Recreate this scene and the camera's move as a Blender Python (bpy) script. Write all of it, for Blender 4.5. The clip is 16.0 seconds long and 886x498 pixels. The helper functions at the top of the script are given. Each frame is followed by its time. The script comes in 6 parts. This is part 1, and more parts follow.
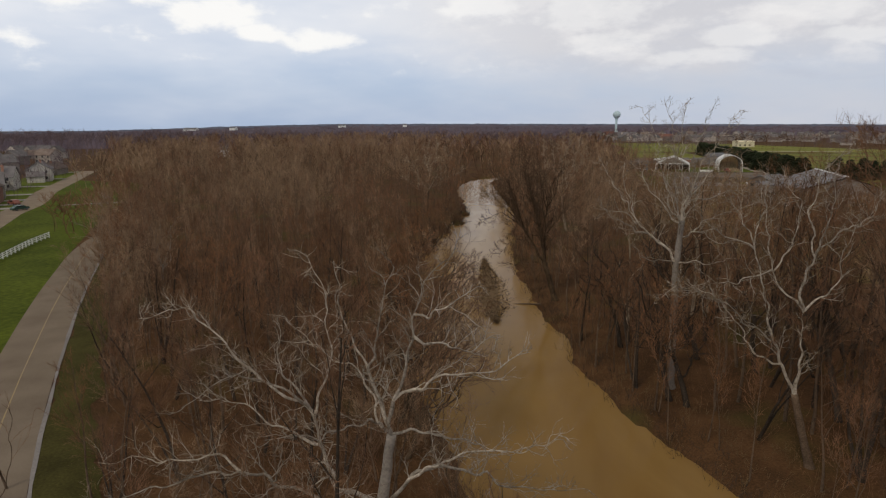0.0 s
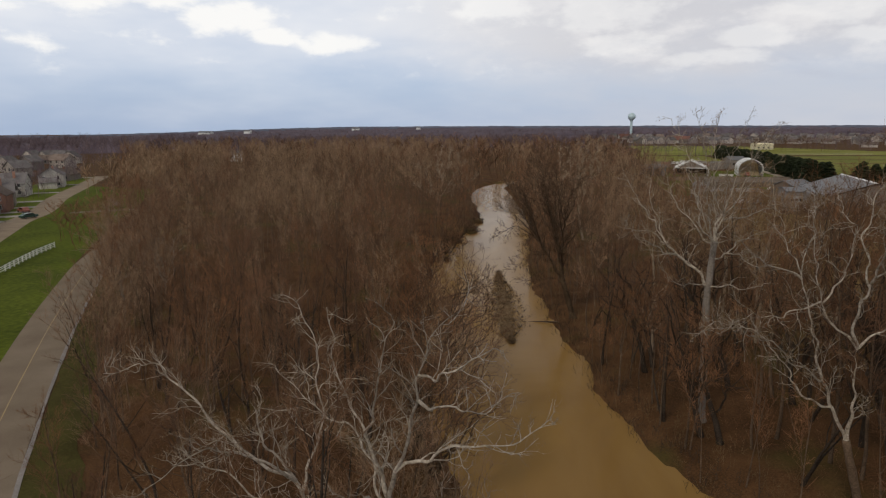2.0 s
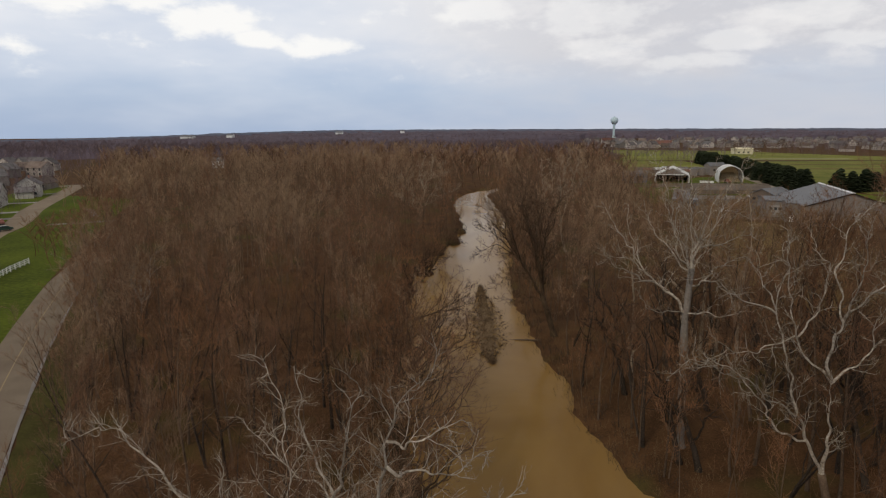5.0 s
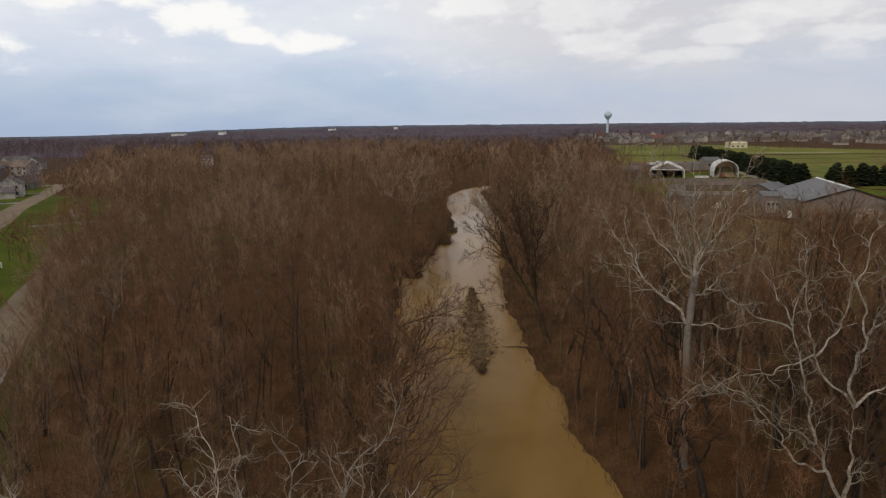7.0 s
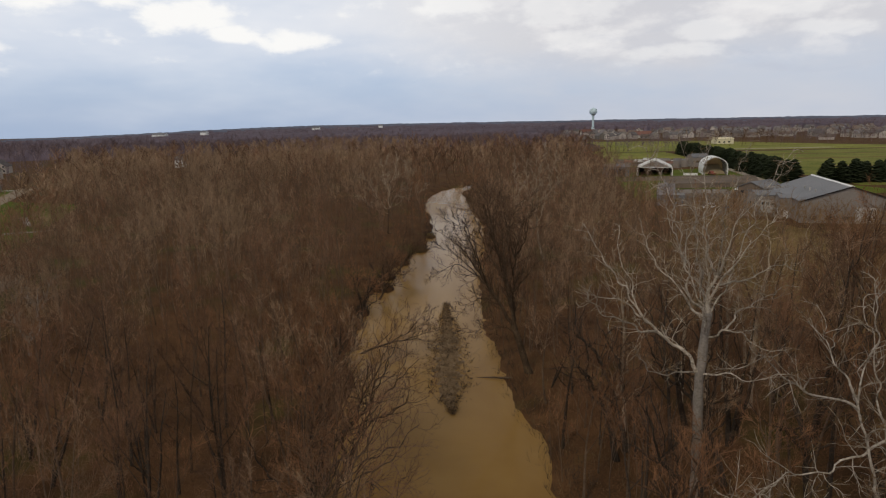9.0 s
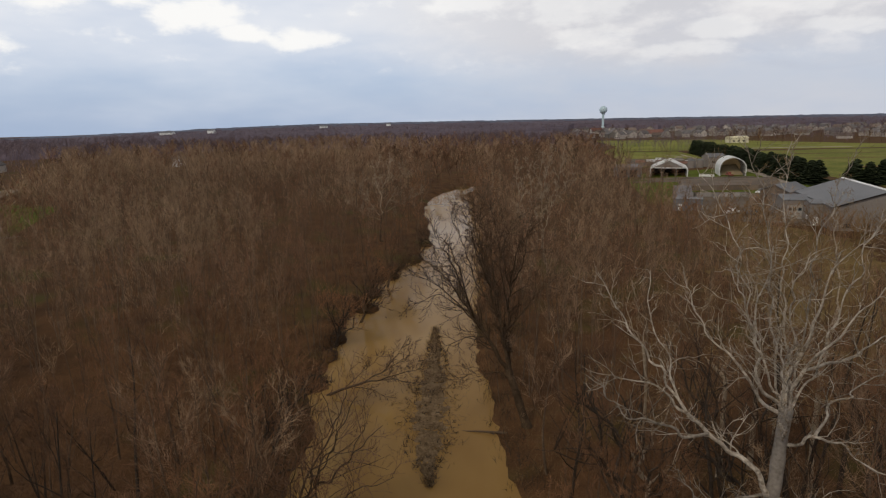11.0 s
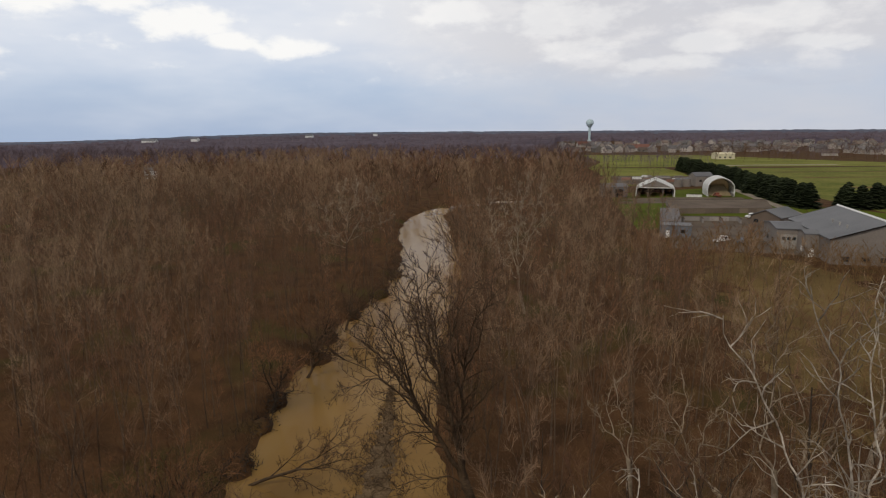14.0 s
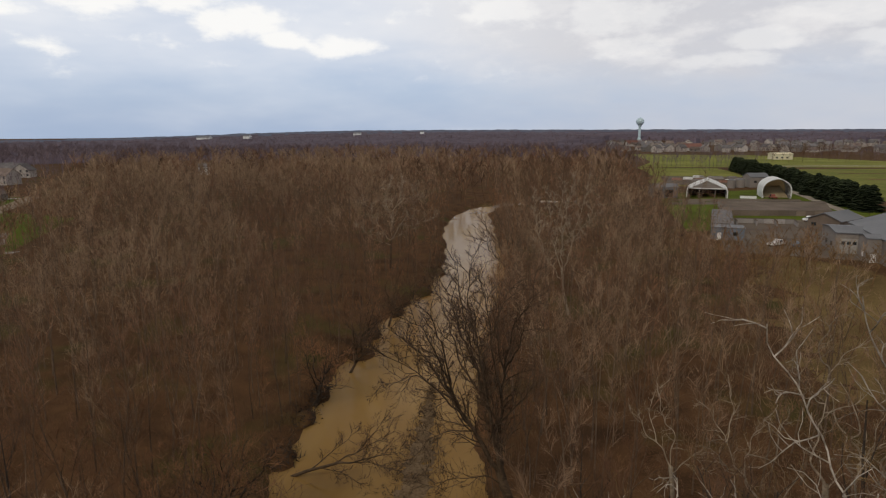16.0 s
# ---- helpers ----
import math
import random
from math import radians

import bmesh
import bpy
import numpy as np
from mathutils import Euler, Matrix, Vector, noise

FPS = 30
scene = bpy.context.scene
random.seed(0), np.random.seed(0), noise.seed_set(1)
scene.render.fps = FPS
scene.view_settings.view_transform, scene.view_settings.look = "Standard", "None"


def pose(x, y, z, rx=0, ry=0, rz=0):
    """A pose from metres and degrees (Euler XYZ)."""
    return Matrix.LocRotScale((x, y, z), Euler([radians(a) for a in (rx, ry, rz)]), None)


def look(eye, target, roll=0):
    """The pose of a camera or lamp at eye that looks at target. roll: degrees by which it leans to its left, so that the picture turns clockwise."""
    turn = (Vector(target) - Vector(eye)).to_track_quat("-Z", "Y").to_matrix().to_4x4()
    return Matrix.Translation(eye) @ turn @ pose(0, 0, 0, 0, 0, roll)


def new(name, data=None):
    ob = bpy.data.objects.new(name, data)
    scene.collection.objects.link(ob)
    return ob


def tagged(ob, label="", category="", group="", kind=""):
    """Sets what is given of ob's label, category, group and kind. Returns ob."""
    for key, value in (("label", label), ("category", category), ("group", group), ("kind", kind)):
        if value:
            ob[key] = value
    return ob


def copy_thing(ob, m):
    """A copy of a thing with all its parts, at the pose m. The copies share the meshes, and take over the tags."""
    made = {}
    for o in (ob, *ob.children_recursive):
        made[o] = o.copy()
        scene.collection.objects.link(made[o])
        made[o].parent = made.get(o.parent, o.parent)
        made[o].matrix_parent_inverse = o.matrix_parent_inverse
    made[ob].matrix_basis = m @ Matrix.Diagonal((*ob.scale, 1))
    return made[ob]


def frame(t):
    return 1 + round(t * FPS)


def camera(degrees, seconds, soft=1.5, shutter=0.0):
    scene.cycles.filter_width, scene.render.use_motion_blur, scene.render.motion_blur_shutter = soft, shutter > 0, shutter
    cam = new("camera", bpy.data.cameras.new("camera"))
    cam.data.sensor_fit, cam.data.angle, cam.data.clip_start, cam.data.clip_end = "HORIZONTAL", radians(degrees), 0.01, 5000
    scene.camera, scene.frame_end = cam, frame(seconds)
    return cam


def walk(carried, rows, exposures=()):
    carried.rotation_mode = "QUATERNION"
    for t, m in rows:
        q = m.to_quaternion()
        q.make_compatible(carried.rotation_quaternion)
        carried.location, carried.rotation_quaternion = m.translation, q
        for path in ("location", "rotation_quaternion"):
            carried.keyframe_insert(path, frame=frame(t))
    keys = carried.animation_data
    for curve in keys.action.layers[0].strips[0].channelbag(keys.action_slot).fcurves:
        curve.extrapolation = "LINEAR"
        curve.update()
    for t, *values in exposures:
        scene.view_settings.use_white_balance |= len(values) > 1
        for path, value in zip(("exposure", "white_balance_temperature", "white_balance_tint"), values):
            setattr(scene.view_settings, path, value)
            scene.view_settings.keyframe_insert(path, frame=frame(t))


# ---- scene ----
cam = camera(70.7, 16.0, 1.2)

PATH = [
    (0, (-6.021, 9.001, 28.682), (-6.003, 10.96, 28.282), 0.0),
    (0.5, (-6.084, 10.194, 28.623), (-6.068, 12.153, 28.222), -0.1),
    (1, (-6.065, 11.558, 28.648), (-6.064, 13.517, 28.246), -0.2),
    (1.5, (-5.976, 12.86, 28.921), (-5.996, 14.819, 28.522), -0.2),
    (2, (-5.819, 13.776, 29.664), (-5.844, 15.736, 29.271), -0.2),
    (2.5, (-5.656, 14.126, 30.497), (-5.673, 16.088, 30.11), -0.0),
    (3, (-5.531, 14.2, 31.237), (-5.55, 16.162, 30.852), -0.1),
    (3.5, (-5.425, 14.195, 31.772), (-5.431, 16.158, 31.39), -0.1),
    (4, (-5.346, 14.233, 31.91), (-5.338, 16.196, 31.529), -0.1),
    (6.5, (-4.402, 17.632, 31.933), (-4.367, 19.592, 31.538), -0.5),
    (7, (-3.982, 19.535, 32.027), (-3.942, 21.495, 31.629), -0.6),
    (7.5, (-3.336, 21.997, 32.026), (-3.283, 23.956, 31.626), -0.8),
    (8, (-2.536, 24.894, 32.022), (-2.464, 26.852, 31.621), -0.9),
    (10.5, (1.97, 42.056, 31.893), (2.05, 44.012, 31.484), -1.2),
    (11, (2.851, 45.743, 31.833), (2.902, 47.7, 31.424), -1.1),
    (11.5, (3.775, 49.579, 31.856), (3.827, 51.535, 31.444), -1.1),
    (12, (4.814, 53.064, 32.099), (4.875, 55.022, 31.692), -1.0),
    (12.5, (5.723, 55.717, 32.576), (5.793, 57.675, 32.176), -1.0),
    (13, (6.389, 57.368, 33.256), (6.469, 59.328, 32.869), -0.9),
    (13.5, (6.871, 58.138, 33.916), (6.959, 60.099, 33.536), -0.6),
    (14, (7.113, 58.259, 34.308), (7.206, 60.221, 33.929), -0.4),
    (14.5, (7.115, 58.124, 34.44), (7.162, 60.087, 34.06), -0.3),
    (15, (7.231, 58.08, 34.476), (7.236, 60.043, 34.094), -0.2),
    (15.5, (7.272, 58.101, 34.439), (7.242, 60.064, 34.059), -0.2),
    (16, (7.313, 58.225, 34.384), (7.263, 60.187, 34.0), -0.2),
]
walk(cam, [(t, look(eye, target, roll)) for t, eye, target, roll in PATH])

# ---- world and sun ----
world = bpy.data.worlds.new("sky_world")
scene.world = world
world.use_nodes = True
WT = world.node_tree
WN, WL = WT.nodes, WT.links
SUN_EL, SUN_AZ = radians(42), radians(215)


def wnode(kind, **props):
    n = WN.new(kind)
    for k, v in props.items():
        if k == "op":
            n.operation = v
        elif k == "blend":
            n.data_type, n.blend_type = "RGBA", v
    return n


def wmath(op, a, b=0.0, clamp=False):
    n = wnode("ShaderNodeMath", op=op)
    n.use_clamp = clamp
    for i, v in enumerate((a, b)):
        if isinstance(v, (int, float)):
            n.inputs[i].default_value = v
        else:
            WL.new(v, n.inputs[i])
    return n.outputs[0]


def wmix(fac, a, b):
    n = wnode("ShaderNodeMix", blend="MIX")
    for i, v in ((0, fac), (6, a), (7, b)):
        if isinstance(v, (int, float)):
            n.inputs[i].default_value = v
        elif isinstance(v, tuple):
            n.inputs[i].default_value = (*v, 1)
        else:
            WL.new(v, n.inputs[i])
    return n.outputs[2]


def wramp(v, lo, hi):
    n = WN.new("ShaderNodeMapRange")
    n.interpolation_type = "SMOOTHSTEP"
    n.inputs[1].default_value, n.inputs[2].default_value = lo, hi
    WL.new(v, n.inputs[0])
    return n.outputs[0]


def wnoise(x, y, z, scale, detail, rough=0.55):
    c = WN.new("ShaderNodeCombineXYZ")
    for i, v in enumerate((x, y, z)):
        if isinstance(v, (int, float)):
            c.inputs[i].default_value = v
        else:
            WL.new(v, c.inputs[i])
    n = WN.new("ShaderNodeTexNoise")
    n.inputs["Scale"].default_value, n.inputs["Detail"].default_value, n.inputs["Roughness"].default_value = scale, detail, rough
    WL.new(c.outputs[0], n.inputs["Vector"])
    return n.outputs[0]


sky = WN.new("ShaderNodeTexSky")
sky.sky_type, sky.sun_disc = "NISHITA", False
sky.sun_elevation, sky.sun_rotation = SUN_EL, SUN_AZ
sky.air_density, sky.dust_density = 1.0, 1.5
coord = WN.new("ShaderNodeTexCoord")
sep = WN.new("ShaderNodeSeparateXYZ")
WL.new(coord.outputs["Generated"], sep.inputs[0])
wx, wy, wz = sep.outputs
az = wmath("MULTIPLY", wmath("ARCTAN2", wx, wy), 57.3)      # degrees to the right of ahead
el = wmath("MULTIPLY", wmath("ARCSINE", wz), 57.3)          # degrees above the horizon
dim = wnode("ShaderNodeMix", blend="MULTIPLY")
dim.inputs[0].default_value = 1.0
dim.inputs[7].default_value = (0.075, 0.075, 0.078, 1)
WL.new(sky.outputs[0], dim.inputs[6])
blue = dim.outputs[2]
# a veil of thin cloud, greyer to the right of the view, clearer low on the left
veil = wnoise(wmath("MULTIPLY", az, 0.05), wmath("MULTIPLY", el, 0.16), 0.0, 1.0, 4)
high = wramp(el, 2.0, 9.0)
right = wramp(az, -14.0, 16.0)
cover = wmath("ADD", wmath("MULTIPLY", high, 0.45), wmath("MULTIPLY", right, 0.30))
cover = wmath("ADD", cover, wmath("MULTIPLY", veil, 0.9))
cover = wramp(cover, 0.30, 1.15)
cloud = wmix(right, (0.86, 0.87, 0.90), (0.64, 0.64, 0.675))
body = wmix(cover, wmix(0.75, blue, (0.46, 0.58, 0.80)), cloud)
# heaps of brighter cloud, with their grey undersides
PUFFS = [(-23.0, 10.8, 5.0, 2.6), (-18.5, 8.7, 5.5, 1.9), (-15.0, 7.3, 3.5, 1.0), (-10.0, 6.9, 4.8, 1.2), (-29.5, 9.5, 4.2, 1.7), (-36, 8.6, 4.5, 0.9), (13.0, 9.2, 6.0, 2.0),
         (15.5, 6.4, 5.0, 1.3), (22.0, 5.2, 4.6, 0.9), (25.0, 6.8, 3.8, 1.1), (3.0, 9.8, 5.0, 1.4), (30, 8.4, 5.4, 1.4), (33, 6.2, 4, 0.9)]
edge = wmath("SUBTRACT", wnoise(wmath("MULTIPLY", az, 0.30), wmath("MULTIPLY", el, 0.55), 3.0, 1.0, 6, 0.6), 0.5)
heap = 0.0
for pa, pe, ra, re in PUFFS:
    da = wmath("DIVIDE", wmath("SUBTRACT", az, pa), ra)
    de = wmath("DIVIDE", wmath("SUBTRACT", el, pe), re)
    r2 = wmath("ADD", wmath("MULTIPLY", da, da), wmath("MULTIPLY", de, de))
    one = wmath("SUBTRACT", 1.0, r2, True)
    heap = one if isinstance(heap, float) else wmath("MAXIMUM", heap, one)
lumps = wmath("SUBTRACT", wnoise(wmath("MULTIPLY", az, 0.17), wmath("MULTIPLY", el, 0.38), 5.0, 1.0, 3), 0.5)
heap = wmath("ADD", wmath("MULTIPLY", heap, 0.72), wmath("ADD", wmath("MULTIPLY", edge, 1.5), wmath("MULTIPLY", lumps, 1.1)))
heap = wmath("MULTIPLY", wramp(heap, 0.10, 0.62), wramp(el, 2.5, 5.5))
body = wmix(wmath("MULTIPLY", heap, wmath("SUBTRACT", 0.96, wmath("MULTIPLY", right, 0.56))), body, (0.97, 0.96, 0.94))
under = wramp(wnoise(wmath("MULTIPLY", az, 0.16), wmath("MULTIPLY", el, 0.7), 8.0, 1.0, 4), 0.55, 0.75)
body = wmix(wmath("MULTIPLY", wmath("MULTIPLY", under, right), 0.30), body, (0.50, 0.53, 0.62))
soft_lumps = wramp(wnoise(wmath("MULTIPLY", az, 0.20), wmath("MULTIPLY", el, 0.42), 14.0, 1.0, 6, 0.58), 0.44, 0.68)
body = wmix(wmath("MULTIPLY", wmath("MULTIPLY", soft_lumps, wramp(el, 3.0, 6.0)), wmath("MULTIPLY", right, 0.50)), body, (0.90, 0.88, 0.87))
# thicker, darker cloud overhead
over = wramp(el, 11.0, 34.0)
body = wmix(wmath("MULTIPLY", over, 0.85), body, (0.315, 0.31, 0.31))
bg = WN["Background"]
WL.new(body, bg.inputs[0])
bg.inputs[1].default_value = 1.0

sun_data = bpy.data.lights.new("sun", "SUN")
sun_data.energy, sun_data.angle, sun_data.color = 1.05, radians(9), (1.0, 0.87, 0.68)
sun = new("sun", sun_data)
sun.matrix_world = look((0, 0, 100), (math.sin(SUN_AZ) * -40, math.cos(SUN_AZ) * -40, 100 - 56 * math.tan(SUN_EL) * 0.72))

# ---- materials ----


def material(name, cols, scale=1.0, fine=12.0, rough=0.85, bump=0.2, metal=0.0, spread=0.25, spec=None, island=False, stretch=(1, 1, 1)):
    """Two colours mixed by a broad and a fine noise in metres, with a fine relief; each object a little different."""
    m = bpy.data.materials.new(name)
    m.use_nodes = True
    nt = m.node_tree
    N, L = nt.nodes, nt.links
    b = N["Principled BSDF"]
    tc = N.new("ShaderNodeNewGeometry")
    mp = N.new("ShaderNodeMapping")
    mp.inputs["Scale"].default_value = stretch
    L.new(tc.outputs["Position"], mp.inputs[0])
    fac = []
    for s, d in ((scale, 3), (fine, 4)):
        n = N.new("ShaderNodeTexNoise")
        n.inputs["Scale"].default_value, n.inputs["Detail"].default_value = s, d
        L.new(mp.outputs[0], n.inputs["Vector"])
        fac.append(n.outputs[0])
    mid = N.new("ShaderNodeMath")
    mid.operation = "ADD"
    L.new(fac[0], mid.inputs[0])
    L.new(fac[1], mid.inputs[1])
    rg = N.new("ShaderNodeMapRange")
    rg.inputs[1].default_value, rg.inputs[2].default_value = 0.72, 1.28
    L.new(mid.outputs[0], rg.inputs[0])
    mx = N.new("ShaderNodeMix")
    mx.data_type = "RGBA"
    L.new(rg.outputs[0], mx.inputs[0])
    mx.inputs[6].default_value, mx.inputs[7].default_value = (*cols[0], 1), (*cols[1], 1)
    hv = N.new("ShaderNodeHueSaturation")
    src = tc.outputs["Random Per Island"] if island else N.new("ShaderNodeObjectInfo").outputs["Random"]
    vr = N.new("ShaderNodeMapRange")
    vr.inputs[3].default_value, vr.inputs[4].default_value = 1 - spread, 1 + spread
    L.new(src, vr.inputs[0])
    L.new(vr.outputs[0], hv.inputs["Value"])
    L.new(mx.outputs[2], hv.inputs["Color"])
    L.new(hv.outputs[0], b.inputs["Base Color"])
    b.inputs["Roughness"].default_value, b.inputs["Metallic"].default_value = rough, metal
    b.inputs["Specular IOR Level"].default_value = (0.3 if rough < 0.82 else 0.06) if spec is None else spec
    if bump:
        bp = N.new("ShaderNodeBump")
        bp.inputs["Strength"].default_value, bp.inputs["Distance"].default_value = bump, 0.05
        L.new(fac[1], bp.inputs["Height"])
        L.new(bp.outputs[0], b.inputs["Normal"])
    return m


M = {
    "litter": material("leaf_litter", ((0.045, 0.024, 0.012), (0.116, 0.061, 0.028)), 0.25, 6, 0.95, 0.5),
    "bark_white": material("sycamore_bark", ((0.13, 0.104, 0.076), (0.52, 0.46, 0.385)), 1.6, 7, 0.8, 0.4),
    "bark_pale": material("pale_tan_bark", ((0.20, 0.155, 0.11), (0.44, 0.36, 0.27)), 1.0, 5, 0.9, 0.2),
    "bark_twig": material("sycamore_twigs", ((0.115, 0.08, 0.05), (0.27, 0.2, 0.135)), 0.6, 4, 0.9, 0.0),
    "bark_gold": material("golden_brown_twigs", ((0.1, 0.062, 0.027), (0.25, 0.165, 0.08)), 0.6, 4, 0.9, 0.0),
    "bark_dark": material("grey_brown_bark", ((0.071, 0.049, 0.033), (0.161, 0.114, 0.079)), 1.0, 8, 0.95, 0.4),
    "bark_cotton": material("cottonwood_bark", ((0.046, 0.032, 0.02), (0.119, 0.082, 0.053)), 1.2, 9, 0.95, 0.5),
    "bark_black": material("blackish_bark", ((0.030, 0.023, 0.018), (0.075, 0.058, 0.045)), 1.0, 8, 0.95, 0.4),
    "bark_grey": material("grey_bark", ((0.16, 0.14, 0.12), (0.32, 0.28, 0.24)), 0.7, 6, 0.9, 0.3),
    "twig_dark": material("dark_twigs", ((0.074, 0.043, 0.026), (0.195, 0.114, 0.069)), 0.15, 1.0, 0.95, 0.0, spread=0.3),
    "twig_brown": material("brown_twigs", ((0.094, 0.048, 0.025), (0.275, 0.144, 0.076)), 0.12, 1.0, 0.95, 0.0, spread=0.35),
    "twig_mid": material("taupe_twigs", ((0.122, 0.076, 0.047), (0.41, 0.27, 0.175)), 0.11, 0.6, 0.95, 0.0, spread=0.12, island=True),
    "twig_warm": material("warm_scrub_twigs", ((0.11, 0.064, 0.03), (0.29, 0.18, 0.09)), 0.14, 0.6, 0.95, 0.0, spread=0.12, island=True),
    "twig_red": material("reddish_twigs", ((0.108, 0.056, 0.034), (0.31, 0.175, 0.105)), 0.12, 0.6, 0.95, 0.0, spread=0.12, island=True),
    "twig_tan": material("tan_grey_twigs", ((0.16, 0.106, 0.066), (0.44, 0.305, 0.195)), 0.12, 0.6, 0.95, 0.0, spread=0.12, island=True),
    # mauve-grey twigs, lightened and cooled to carry distance haze in the colour
    "wood_hazed": material("hazed_twigs", ((0.11, 0.083, 0.09), (0.218, 0.166, 0.177)), 0.015, 0.3, 0.95, 0.0, spread=0.35, island=True),
    # purplish canopy and blue ridge: distance haze put into the colour
    "canopy": material("hazed_canopy", ((0.071, 0.058, 0.076), (0.146, 0.116, 0.141)), 0.006, 0.08, 0.95, 0.0),
    "ridge": material("hazed_far_woods", ((0.085, 0.098, 0.140), (0.135, 0.148, 0.195)), 0.002, 0.02, 0.95, 0.0),
    "reed": material("drift_reeds", ((0.110, 0.074, 0.042), (0.235, 0.165, 0.098)), 0.5, 4, 0.95, 0.0),
    "brush": material("bank_brush", ((0.09, 0.06, 0.031), (0.201, 0.14, 0.075)), 0.2, 3, 0.95, 0.0),
    "sedge": material("olive_grass", ((0.092, 0.061, 0.023), (0.172, 0.118, 0.048)), 0.15, 4, 0.95, 0.4),
    "lawn": material("spring_lawn", ((0.050, 0.066, 0.008), (0.118, 0.148, 0.016)), 0.06, 1.2, 0.95, 0.3),
    "pale_field": material("pale_field", ((0.13, 0.15, 0.05), (0.22, 0.22, 0.09)), 0.01, 0.2, 0.95, 0.1),
    "verge": material("verge_grass", ((0.052, 0.046, 0.014), (0.098, 0.088, 0.026)), 0.3, 5, 0.95, 0.4),
    "field": material("green_field", ((0.095, 0.112, 0.018), (0.205, 0.200, 0.052)), 0.03, 0.6, 0.95, 0.2),
    "road": material("worn_road", ((0.224, 0.174, 0.127), (0.325, 0.263, 0.198)), 0.25, 14, 0.9, 0.2),
    "yard": material("yard_asphalt", ((0.095, 0.074, 0.058), (0.175, 0.140, 0.112)), 0.12, 6, 0.9, 0.2),
    "gravel": material("gravel_lane", ((0.26, 0.22, 0.18), (0.40, 0.35, 0.29)), 0.2, 8, 0.95, 0.3),
    "paint_yellow": material("yellow_road_paint", ((0.25, 0.19, 0.13), (0.34, 0.25, 0.11)), 0.5, 10, 0.8, 0.0),
    "concrete": material("grey_concrete", ((0.24, 0.22, 0.21), (0.38, 0.35, 0.33)), 0.2, 5, 0.9, 0.2),
    "fabric": material("white_fabric", ((0.72, 0.72, 0.70), (0.84, 0.84, 0.82)), 0.3, 3, 0.6, 0.1, spread=0.05),
    "fabric_in": material("tan_fabric", ((0.546, 0.435, 0.275), (0.754, 0.614, 0.413)), 0.3, 3, 0.8, 0.1, spread=0.05),
    "metal_roof": material("grey_metal_roof", ((0.105, 0.108, 0.118), (0.165, 0.165, 0.172)), 0.1, 3, 0.5, 0.1, spread=0.08),
    "siding": material("taupe_siding", ((0.20, 0.175, 0.155), (0.28, 0.245, 0.22)), 0.2, 4, 0.8, 0.1, spread=0.08),
    "siding_brown": material("brown_siding", ((0.136, 0.102, 0.079), (0.192, 0.149, 0.119)), 0.2, 4, 0.8, 0.1),
    "blue_grey": material("blue_grey_steel", ((0.13, 0.145, 0.17), (0.205, 0.225, 0.26)), 0.3, 4, 0.7, 0.1),
    "white": material("white_paint", ((0.66, 0.66, 0.65), (0.80, 0.80, 0.79)), 0.5, 6, 0.6, 0.05, spread=0.06),
    "cream": material("cream_siding", ((0.60, 0.54, 0.38), (0.74, 0.68, 0.50)), 0.5, 6, 0.7, 0.05),
    "wall_pale": material("pale_siding", ((0.32, 0.30, 0.28), (0.50, 0.48, 0.45)), 0.5, 6, 0.75, 0.05, spread=0.25),
    "wall_far": material("mixed_pale_siding", ((0.19, 0.165, 0.15), (0.46, 0.42, 0.375)), 0.02, 6, 0.8, 0.05, spread=0.5),
    "brick": material("red_brick", ((0.24, 0.13, 0.10), (0.36, 0.21, 0.16)), 0.6, 9, 0.9, 0.2, spread=0.25),
    "shingle": material("grey_shingles", ((0.105, 0.098, 0.100), (0.215, 0.20, 0.198)), 0.4, 7, 0.9, 0.2, spread=0.3),
    "shingle_brown": material("brown_shingles", ((0.125, 0.095, 0.080), (0.22, 0.175, 0.15)), 0.4, 7, 0.9, 0.2, spread=0.3),
    "glass": material("dark_window_glass", ((0.02, 0.025, 0.03), (0.05, 0.055, 0.06)), 0.5, 2, 0.1, 0.0, spec=0.6),
    "dark": material("dark_opening", ((0.018, 0.016, 0.015), (0.045, 0.040, 0.036)), 0.5, 4, 0.9, 0.1),
    "tyre": material("black_rubber", ((0.015, 0.015, 0.015), (0.03, 0.03, 0.03)), 1, 8, 0.9, 0.1),
    "car_green": material("dark_green_car_paint", ((0.035, 0.075, 0.06), (0.05, 0.10, 0.08)), 0.5, 4, 0.25, 0.0, spec=0.6),
    "car_red": material("dull_red_car_paint", ((0.20, 0.06, 0.04), (0.28, 0.10, 0.07)), 0.5, 4, 0.3, 0.0, spec=0.6),
    "car_white": material("white_car_paint", ((0.70, 0.70, 0.70), (0.80, 0.80, 0.80)), 0.5, 4, 0.3, 0.0, spec=0.6),
    "conifer": material("conifer_needles", ((0.018, 0.026, 0.014), (0.052, 0.064, 0.032)), 0.25, 3, 0.9, 0.0),
    "tower_blue": material("pale_blue_tower_paint", ((0.42, 0.56, 0.62), (0.55, 0.68, 0.73)), 0.1, 1, 0.5, 0.0, spread=0.03),
    "red_roof": material("red_brown_roof", ((0.161, 0.075, 0.06), (0.223, 0.12, 0.096)), 0.3, 4, 0.9, 0.1),
}

